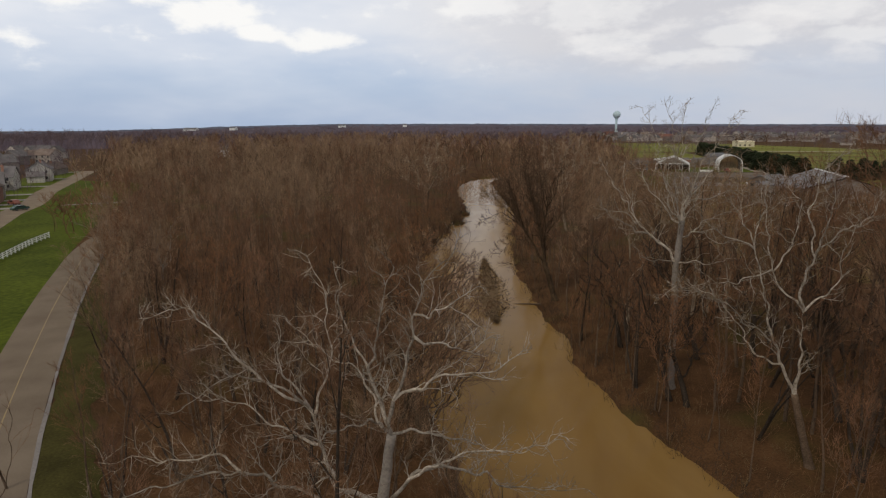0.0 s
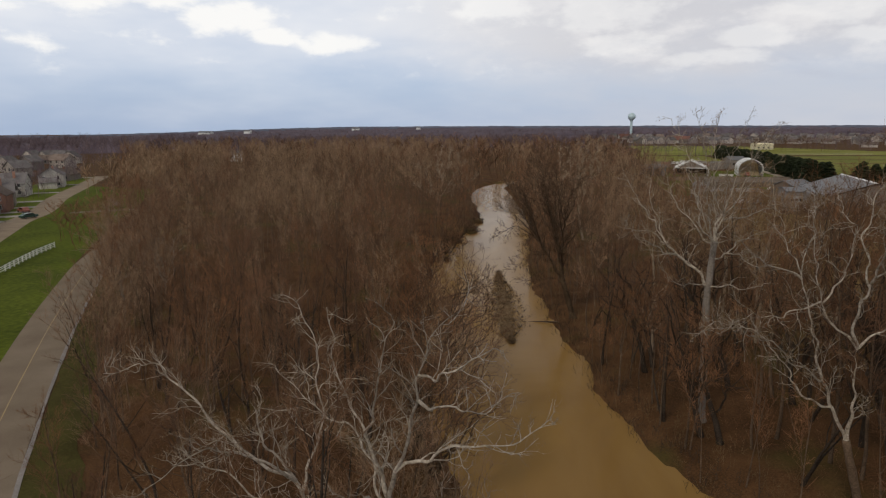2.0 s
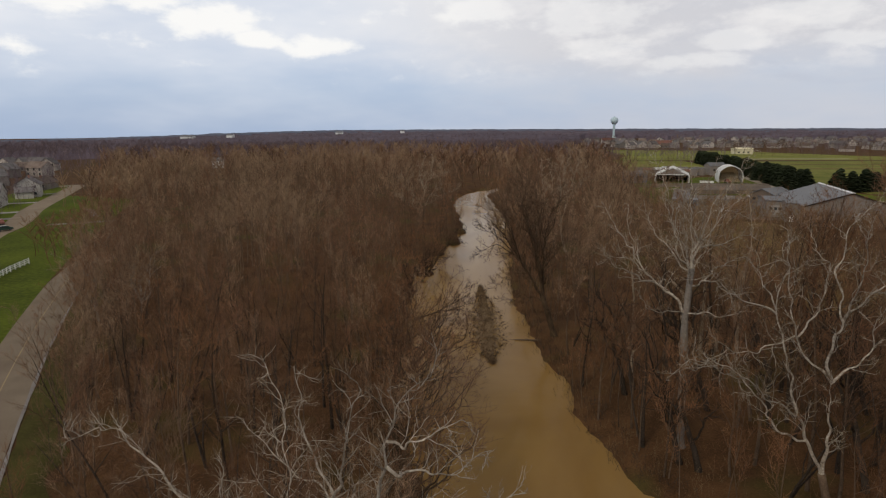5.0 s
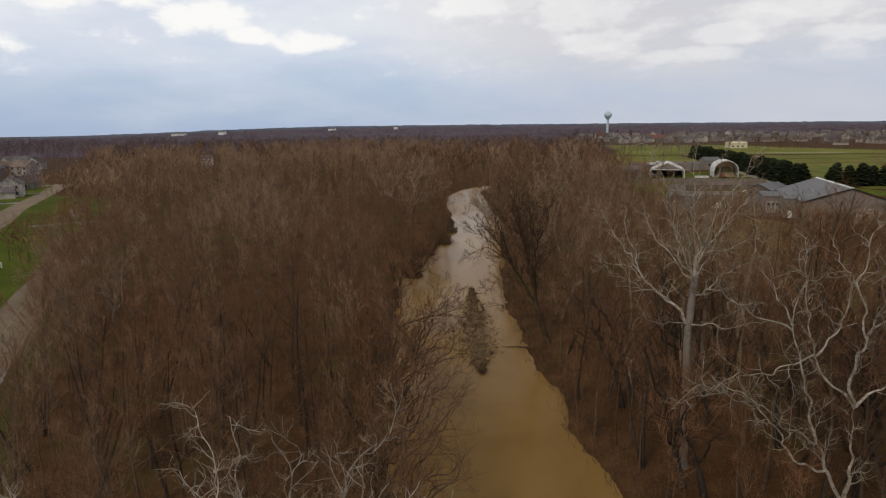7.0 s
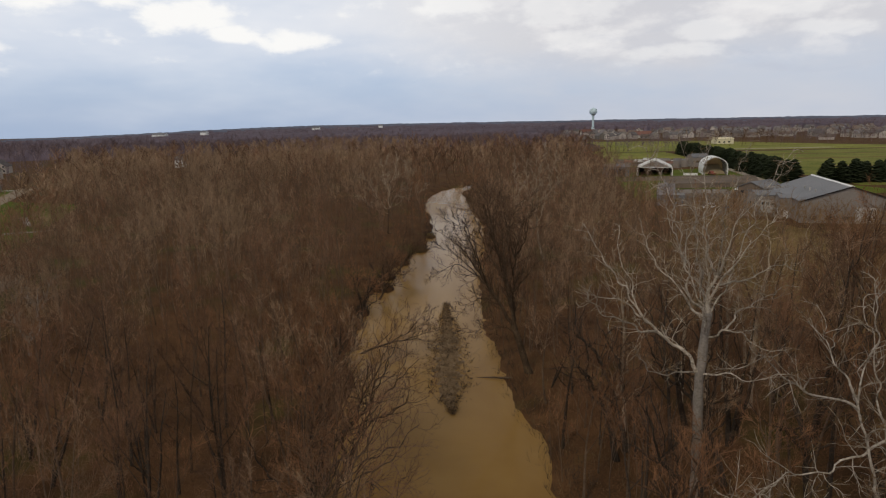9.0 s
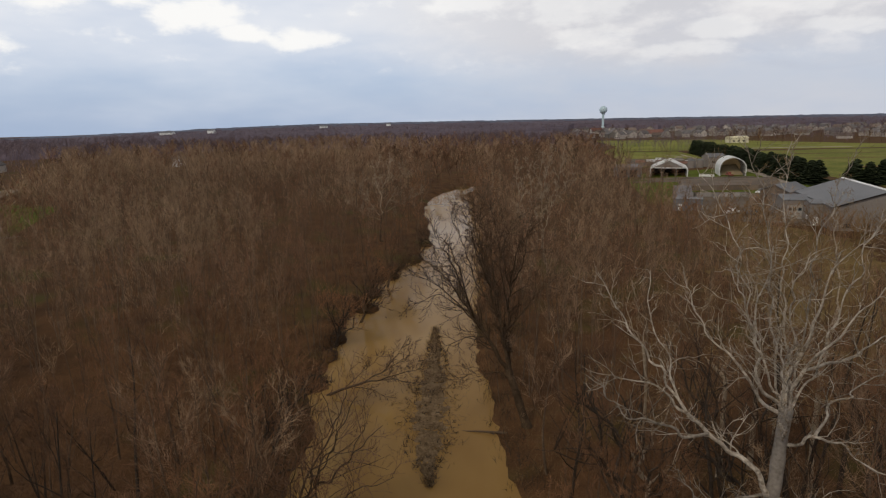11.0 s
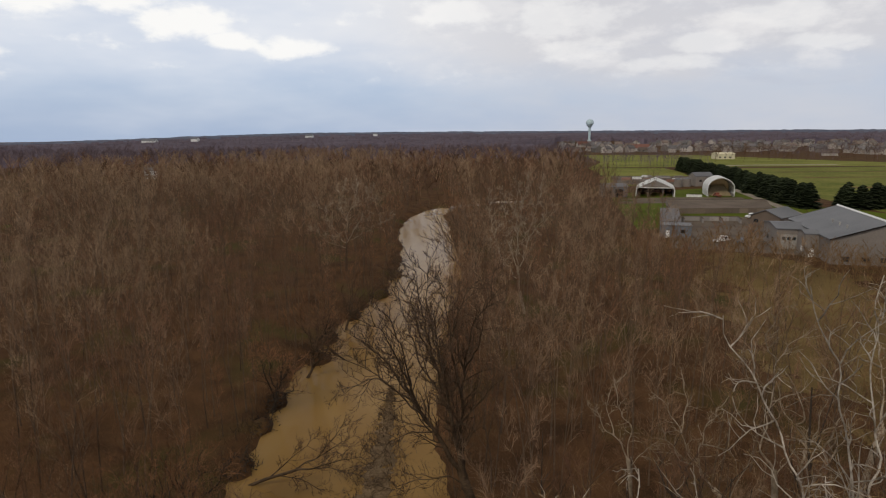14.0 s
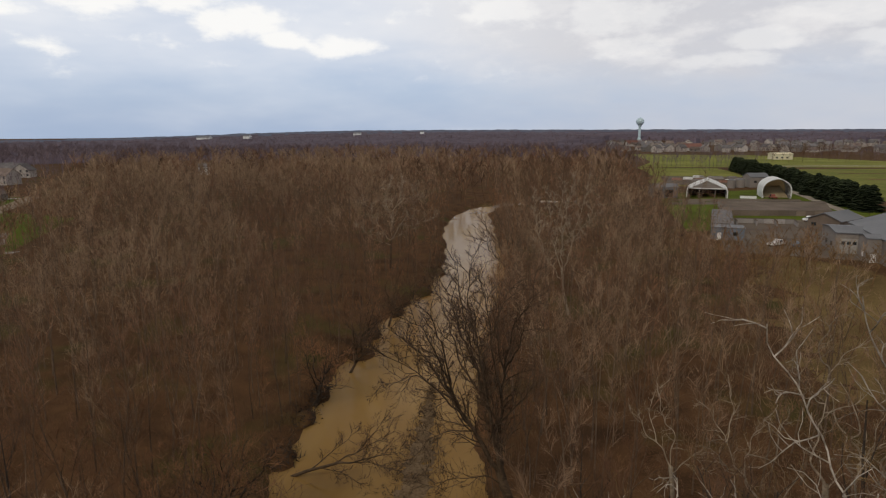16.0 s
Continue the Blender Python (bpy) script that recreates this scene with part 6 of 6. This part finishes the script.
blue = flat_block("pump_house", "blue-grey flat-roofed pump house", pose(79.5, 236, G, 0, 0, -20), 8.5, 6, 3.4, M["blue_grey"], M["metal_roof"])
panel(blue, "window", 5.6, 1.4, 6.8, 2.4, M["dark"])
panel(blue, "door", 1.5, 0, 2.6, 2.1, M["white"])
blue = flat_block("long_shed", "long dark grey flat-roofed shed", pose(84.5, 249, G, 0, 0, -22), 6.0, 34, 2.6, M["blue_grey"], M["shingle"])
panel(blue, "door", 1.6, 0, 5.6, 2.8, M["wall_pale"])
shed = gable_building("shed", "weathered grey shed behind the barns", pose(160, 390, G), 9.5, 9, 5.4, 7.2, M["siding"], M["metal_roof"], True, 0.3, False)
panel(shed, "window", 2, 2.5, 3.4, 3.6, M["dark"])
panel(shed, "door", 5, 0, 7.6, 3.0, M["dark"])
for x, y, r in ((149.5, 388, 2.0), (155.3, 391, 2.3)):
    tk = thing("tank", "grey steel storage tank", "tank", pose(x, y, G), "steel tanks")
    put("shell", Shape().tube([(0, 0, -0.1), (0, 0, 4.2)], [r, r], 18), M["siding"], tk)
    put("roof", Shape().tube([(0, 0, 4.21), (0, 0, 4.9)], [r + 0.1, 0.2], 18), M["metal_roof"], tk)
low = gable_building("equipment_shed", "low blue-grey equipment shed", pose(95.5, 346, G, 0, 0, -8), 11.5, 10, 4.4, 5.6, M["blue_grey"], M["metal_roof"], True, 0.3, False)
panel(low, "door", 1, 0, 4.5, 3.4, M["dark"])
panel(low, "door", 6, 0, 9.5, 3.4, M["dark"])


def wall_run(label, p, q, height, thick, name="retaining_wall", mat=None):
    (x0, y0), (x1, y1) = p, q
    ln = math.hypot(x1 - x0, y1 - y0)
    t = thing(name, label, "wall", pose(x0, y0, G, 0, 0, math.degrees(math.atan2(y1 - y0, x1 - x0))))
    k = max(1, int(ln / 3.0))
    for i in range(k):
        put("panel", Shape().box(i * ln / k + 0.02, -thick / 2, -0.2, (i + 1) * ln / k - 0.02, thick / 2, height), mat or M["concrete"], t)
    put("coping", Shape().box(-0.05, -thick / 2 - 0.06, height + 0.003, ln + 0.05, thick / 2 + 0.06, height + 0.14), M["yard"], t)
    return t


# the front wall's darker brown material paints in the shade on its face
wall_run("long grey concrete retaining wall of a storage bunker", (103, 285), (141, 283), 1.9, 0.5, mat=M["siding_brown"])
wall_run("long grey concrete retaining wall of a storage bunker", (113, 314), (154, 311), 1.9, 0.5)
wall_run("short concrete bunker wall", (103, 285), (113, 314), 1.9, 0.5)
ribbon("bunker_floor", [(103.4, 285.4), (113.3, 313.6)], [(141, 283.4), (154, 310.8)], M["yard"], 1.85, "grey asphalt fill of the storage bunker", "yard", 4)
for i in range(4):
    wall_run("small concrete storage bay wall", (98 + 6 * i, 262 - 1.0 * i), (99.6 + 6 * i, 267 - 1.0 * i), 1.5, 0.35, "bay_wall")
wall_run("small concrete storage bay wall", (99, 267.4), (118, 264.2), 1.6, 0.35, "bay_wall")
wall_run("white plank fence by the barns", (133.0, 340), (139.5, 338), 1.2, 0.12, "plank_fence", M["white"])
car("white pickup truck parked by the brown garage", pose(126.5, 270.5, G + 0.08, 0, 0, 190), M["car_white"], 5.4, 1.8, True)
car("white pickup truck parked in the works yard", pose(93.0, 226.0, G + 0.08, 0, 0, 30), M["car_white"], 5.4, 1.8, True)
car("grey car parked in the works yard", pose(98.0, 224.0, G + 0.08, 0, 0, 40), M["blue_grey"])
car("red tractor-sized truck in the rounded barn's mouth", pose(146.6, 338.0, G + 0.1, 0, 0, 90), M["car_red"], 4.6, 2.0, True)
grown_tree("yard_tree", "bare brown tree before the works yard", (91.5, 208.0), [
    (-1, 0, 90, 86, 2.6, 0.22, 0), (0, 0.95, 30, 70, 6.5, 0.16, 0.2), (0, 0.95, 150, 68, 6.5, 0.16, 0.2), (0, 0.95, 270, 66, 6.0, 0.15, 0.2), (0, 0.9, 90, 78, 7.0, 0.16, 0.1)],
    M["bark_dark"], M["twig_brown"], 81, (7, 6), twig=0.022)
# stacked pipe and timber behind the gable barn
rng = np.random.default_rng(15)
for i in range(14):
    x, y = 136 + rng.uniform(0, 40), 408 + rng.uniform(0, 50)
    t = thing("material_stack", "low stack of grey and reddish building material", "stack", pose(x, y, G, 0, 0, rng.uniform(-20, 20)), "stacks behind the barns")
    mt = M[("concrete", "brick", "white", "siding")[i % 4]]
    for j in range(3):
        put("layer", Shape().box(-3.0 + 0.2 * j, -1.2, 0.5 * j - 0.02, 3.0 - 0.3 * j, 1.2, 0.5 * j + 0.46), mt, t)


# ---- houses ----
def house(label, at, w, d, eave, ridge, wall_mat, roof_mat, along_x=True, garage=True, group="", far=False):
    t = gable_building("house", label, at, w, d, eave, ridge, wall_mat, roof_mat, along_x, 0.45, False, "house")
    tagged(t, group=group)
    for k in range(3):
        x = 1.2 + k * (w - 3.2) / 2
        for z in ((1.0, 3.7) if eave > 4.5 else (1.0,)):
            wn = panel(t, "window", x, z, x + 1.1, z + 1.4, M["glass"] if far else M["white"], "y", 0, 0.04)
            if far:
                continue
            panel(wn, "pane", x + 0.1, z + 0.1, x + 1.0, z + 1.3, M["glass"], "y", 0, 0.06)
    if far:
        return t
    for k in range(2):
        y = 1.5 + k * (d - 4)
        for z in ((1.0, 3.7) if eave > 4.5 else (1.0,)):
            for xx in (0.0, w):
                sh = Shape().box(xx - 0.05, y, z, xx + 0.05, y + 1.2, z + 1.4)
                wn = put("window", sh, M["white"], t)
                put("pane", Shape().box(xx - 0.07, y + 0.1, z + 0.1, xx + 0.07, y + 1.1, z + 1.3), M["glass"], wn)
    put("chimney", Shape().box(w * 0.7, d * 0.55, eave, w * 0.7 + 0.8, d * 0.55 + 0.8, ridge + 0.9), M["brick"], t)
    if garage:
        gw = Shape()
        gw.add([(w, 0.8, -0.2), (w + 6, 0.8, -0.2), (w + 6, d * 0.75, -0.2), (w, d * 0.75, -0.2), (w, 0.8, 2.8), (w + 6, 0.8, 2.8), (w + 6, d * 0.75, 2.8), (w, d * 0.75, 2.8), (w + 3, 0.8, 4.6), (w + 3, d * 0.75, 4.6)],
               [(0, 1, 5, 8, 4), (3, 7, 9, 6, 2), (0, 4, 7, 3), (1, 2, 6, 5)])
        put("garage_wall", gw, wall_mat, t)
        gr = Shape()
        for sgn in (-1, 1):
            x1 = w + 3 + sgn * 3.4
            gr.add([(w + 3, 0.5, 4.66), (w + 3, d * 0.75 + 0.3, 4.66), (x1, d * 0.75 + 0.3, 2.64), (x1, 0.5, 2.64), (w + 3, 0.5, 4.84), (w + 3, d * 0.75 + 0.3, 4.84), (x1, d * 0.75 + 0.3, 2.82), (x1, 0.5, 2.82)],
                   [(0, 1, 2, 3), (4, 7, 6, 5), (0, 4, 5, 1), (1, 5, 6, 2), (2, 6, 7, 3), (3, 7, 4, 0)])
        put("garage_roof", gr, roof_mat, t)
        sh = Shape().box(w + 0.6, 0.72, 0, w + 5.4, 0.82, 2.3)
        put("garage_door", sh, M["white"], t)
    return t


HOUSES = [
    ("two-storey pale suburban house with a grey roof", 12.5, 9.5, 5.4, 8.6, "wall_pale", "shingle", True),
    ("two-storey suburban house with brown roof and brick front", 11.5, 10, 5.4, 8.9, "brick", "shingle_brown", True),
    ("pale grey two-storey suburban house with grey roof", 10.5, 9, 5.2, 8.8, "wall_pale", "shingle", False),
    ("single-storey taupe suburban house with a low roof", 14.5, 9.5, 3.0, 6.0, "siding", "shingle_brown", True),
    ("taupe suburban house with a steep grey roof", 11, 9, 4.8, 8.8, "siding", "shingle", False),
]
rng = np.random.default_rng(8)
house_masters = {}


def add_house(x, y, turn, k, group, far=False):
    text, w, d, e, r, wm, rm, ax = HOUSES[k]
    key = (k, far)
    if key not in house_masters:
        house_masters[key] = house(text, pose(x, y, G, 0, 0, turn), w, d, e, r, M["wall_far"] if far else M[wm], M[rm], ax, True, group, far)
    else:
        h = copy_thing(house_masters[key], pose(x, y, G, 0, 0, turn))
        tagged(h, group=group)


sl = np.array(STREET_R, float)
for i, s in enumerate(np.linspace(0.6, 8.9, 13)):
    px, py = np.interp(s, np.arange(10), sl[:, 0]), np.interp(s, np.arange(10), sl[:, 1])
    i0 = int(min(s, 8))
    t_ = unit(sl[i0 + 1] - sl[i0])
    nx, ny = -t_[1], t_[0]
    turn = math.degrees(math.atan2(t_[1], t_[0])) + 180
    add_house(px + nx * 23 + rng.normal(0, 1.5), py + ny * 23 + rng.normal(0, 1.5), turn + rng.normal(0, 4), (2, 0, 3, 1, 4)[i % 5], "houses along the street")
    dx0, dy0 = px + nx * 7.4, py + ny * 7.4
    dx1, dy1 = px + nx * 19.5, py + ny * 19.5
    ribbon("driveway", [(dx0 - t_[0] * 2.2, dy0 - t_[1] * 2.2), (dx1 - t_[0] * 2.2, dy1 - t_[1] * 2.2)], [(dx0 + t_[0] * 2.2, dy0 + t_[1] * 2.2), (dx1 + t_[0] * 2.2, dy1 + t_[1] * 2.2)],
           M["concrete"], 0.09, "pale concrete driveway", "driveway", 2)
for i in range(40):
    x, y = -165 - rng.uniform(0, 190), 215 + rng.uniform(0, 260)
    if x < -118 - (y - 160) * 0.42 - 30:
        add_house(x, y, rng.uniform(-30, 30) + (0, 90)[i % 2], int(rng.integers(5)), "suburban houses", y > 300)
car("dark green car parked at the kerb", pose(-131.5, 196.5, G + 0.09, 0, 0, 65), M["car_green"], 4.8)
car("red-brown car on a driveway", pose(-141.5, 209, G + 0.1, 0, 0, 150), M["car_red"], 4.6, 1.6)

# white post-and-rail fence on the lawn
fence = thing("rail_fence", "white post-and-rail fence across the lawn", "fence", pose(0, 0, 0))
FL = [(-86.5, 115), (-90.2, 128), (-92.3, 136), (-94, 143), (-95.2, 151)]
fl = np.array(FL, float)
ft = np.linspace(0, 4, 17)
fp = np.stack([np.interp(ft, np.arange(5), fl[:, i]) for i in range(2)], 1)
post = Shape().box(-0.09, -0.09, -0.3, 0.09, 0.09, 1.35).mesh("post")
for x, y in fp:
    put("post", post, M["white"], fence, at=pose(x, y, G, 0, 0, 15))
for i in range(16):
    a, b = fp[i], fp[i + 1]
    for z in (0.45, 0.85, 1.2):
        q = Shape().tube([(a[0], a[1], G + z), (b[0], b[1], G + z)], [0.085, 0.085], 4)
        put("rail", q, M["white"], fence)
sign = thing("sign_post", "small brown sign on a post beside the street", "sign", pose(-108.3, 148, G))
put("post", Shape().tube([(0, 0, -0.2), (0, 0, 2.3)], [0.05, 0.05], 6), M["siding"], sign)
put("board", Shape().box(-0.45, -0.03, 1.7, 0.45, 0.03, 2.4), M["siding_brown"], sign)

# yard trees of the suburb and along the meadow: bare, broad
tx, ty = scatter(41, -330, -96, 130, 480, 9.5, lambda x, y: (x < -132 - (y - 190) * 0.42))
forest("yard_trees", yard_models, tx, ty, (0.6, 1.2), M["wood_hazed"], "bare garden trees between the suburban houses", 41)
tx, ty = scatter(48, -215, -120, 165, 340, 6.5, lambda x, y: (x < np.interp(y, street_x[:, 1], street_x[:, 0]) - 11) & (x > np.interp(y, street_x[:, 1], street_x[:, 0]) - 42))
forest("yard_trees", yard_models, tx, ty, (0.55, 0.95), M["wood_hazed"], "bare garden trees along the street", 48)
tx, ty = scatter(42, 140, 232, 515, 580, 8, lambda x, y: (y > 520))
forest("yard_trees", yard_models, tx, ty, (1.2, 1.7), M["wood_hazed"], "bare trees along the meadow", 42)

tx, ty = scatter(45, -128, -104, 192, 216, 4, lambda x, y: np.hypot(x + 117, y - 204) < 10)
forest("yard_trees", yard_models, tx, ty, (0.35, 0.6), M["twig_red"], "small bare trees on the lawn by the side path", 45)
# far housing to the right, with its trees
for i in range(260):
    y = 650 + 560 * rng.random() ** 1.2
    x = rng.uniform(0.235, 0.92) * y
    if y > 830 or (x > 0.62 * y and y > 720):
        add_house(x, y, rng.uniform(0, 360), int(rng.integers(5)), "far suburban houses", True)
for i in range(26):
    y = rng.uniform(560, 720)
    add_house(y * rng.uniform(0.86, 1.05), y, rng.uniform(0, 360), int(rng.integers(5)), "far suburban houses", True)
hall = gable_building("low_hall", "long low cream hall before the housing", pose(308, 668, G, 0, 0, 0), 18, 12, 5.2, 6.4, M["cream"], M["cream"], True, 0.4, False)
for k in range(3):
    panel(hall, "window", 2 + 5 * k, 1.2, 4 + 5 * k, 2.6, M["glass"])
for x, y in ((282, 1095), (305, 895)):
    gable_building("red_roofed_house", "far house with a red-brown roof", pose(x, y, G), 22, 14, 4.0, 9.0, M["wall_pale"], M["red_roof"], True, 0.5, False, "house")
tx, ty = scatter(43, 180, 1200, 560, 1330, 27, lambda x, y: (x > 0.235 * y) & (x < 0.95 * y) & (y > 690 - (x - 300) * 0.25) & (x > 230) & ~((x < 0.43 * y) & (y < 860)))
ux, uy = scatter(47, 280, 720, 620, 790, 15, lambda x, y: (x > 0.43 * y) & (x < 0.95 * y))
tx, ty = np.concatenate([tx, ux]), np.concatenate([ty, uy])
dark_ones = np.array([noise.noise((p / 60, q / 60, 2)) for p, q in zip(tx, ty)]) > 0.0
forest("yard_trees", yard_models, tx[~dark_ones], ty[~dark_ones], (0.8, 1.5), M["wood_hazed"], "bare trees among far houses", 43, 1.5)
forest("yard_trees", yard_models, tx[dark_ones], ty[dark_ones], (0.9, 1.6), M["twig_dark"], "dark bare trees among far houses", 46, 1.5)

# water tower
tower = thing("water_tower", "pale blue water tower with a flattened ball tank", "water tower", pose(420, 1520, G))
put("stem", Shape().tube([(0, 0, -1), (0, 0, 1.5), (0, 0, 6), (0, 0, 30), (0, 0, 34)], [6.0, 5.0, 2.7, 2.6, 4.2], 20), M["tower_blue"], tower)
prof = [(3.9, 33.5), (7.2, 37.0), (9.0, 40.5), (9.2, 43.0), (8.0, 46.5), (5.2, 49.2), (2.0, 50.4), (0.3, 50.6)]
put("tank", Shape().tube([(0, 0, z) for _, z in prof], [r for r, _ in prof], 24).mesh("tank", True), M["tower_blue"], tower)
put("roof_hatch", Shape().tube([(0, 0, 50.5), (0, 0, 51.6)], [0.8, 0.7], 8), M["tower_blue"], tower)

# a white house and far halls among the woods to the left
farm = gable_building("farmhouse", "white farmhouse standing in a gap in the woods", pose(-171, 484, G, 0, 0, 12), 8.0, 6.0, 5.4, 7.4, M["white"], M["shingle"], True, 0.4, False, "house")
for k in range(3):
    panel(farm, "window", 0.9 + 2.5 * k, 0.9, 1.9 + 2.5 * k, 2.2, M["glass"])
    panel(farm, "window", 0.9 + 2.5 * k, 3.3, 1.9 + 2.5 * k, 4.6, M["glass"])
for x, y, w in ((-700, 1750, 34), (-590, 1800, 16), (-300, 1900, 20), (-130, 2300, 14)):
    hall = gable_building("far_hall", "distant white hall near the horizon", pose(x, y, G - float(far_fall(np.array([x]), np.array([y]))[0])), w, 25, 14, 18, M["white"], M["metal_roof"], True, 0.5, False)
    panel(hall, "door", w * 0.4, 0, w * 0.5, 5, M["siding"])


# ---- far woods to the horizon ----
def hazed_canopy():
    rng_ = np.random.default_rng(91)
    ang = np.radians(np.arange(-62, 62.01, 0.28))
    rad = 740 * (4750 / 740) ** (np.linspace(0, 1, 90))
    A, R = np.meshgrid(ang, rad)
    x, y = (R * np.sin(A)).ravel(), (R * np.cos(A)).ravel()
    z = np.array([10.5 + 4.5 * noise.noise((a / 160, b / 160, 0)) + 3.0 * noise.noise((a / 35, b / 35, 4)) for a, b in zip(x, y)]) + rng_.normal(0, 0.8, x.size)
    open_ = ((x > 0.225 * y) & (y < 1290 - 0.15 * x) & (x > 0)) | ((x > -1200) & (x < -740) & (y > 1480) & (y < 1720)) | ((x > -1560) & (x < -880) & (y > 2120) & (y < 2480)) | ((x > -850) & (x < -170) & (y > 2420) & (y < 2780)) | ((x < -0.42 * y) & (y < 560)) | ((np.abs(x - 0.276 * y) < 0.05 * y) & (y < 1530))
    z = np.where(open_ | (R.ravel() < 745), 1.2, z) - far_fall(x, y)
    n = len(ang)
    i_ = np.arange(x.size).reshape(A.shape)
    f = np.stack([i_[:-1, :-1], i_[:-1, 1:], i_[1:, 1:], i_[1:, :-1]], -1).reshape(-1, 4)
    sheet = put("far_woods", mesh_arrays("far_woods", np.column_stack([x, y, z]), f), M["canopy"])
    # the second, bluer material paints thicker haze beyond roughly 2950 m
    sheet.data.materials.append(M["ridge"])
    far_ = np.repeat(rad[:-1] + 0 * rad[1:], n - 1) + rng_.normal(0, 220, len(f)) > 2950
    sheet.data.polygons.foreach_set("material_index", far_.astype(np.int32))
    tagged(sheet, "bare brown woods reaching to the horizon, tinted with haze", "woods", kind="stuff")


hazed_canopy()
# single tops that break the canopy's outline
tx, ty = scatter(44, -1500, 1300, 760, 1900, 34, lambda x, y: ~((x > 0.225 * y) & (y < 1290 - 0.15 * x)) & (np.abs(x) < 0.85 * y) & ~((np.abs(x - 0.276 * y) < 0.05 * y) & (y < 1530)))
forest("woods", far_models, tx, ty, (0.6, 0.85), M["wood_hazed"], "distant bare brown woods, tinted with haze", 44, 1.6)
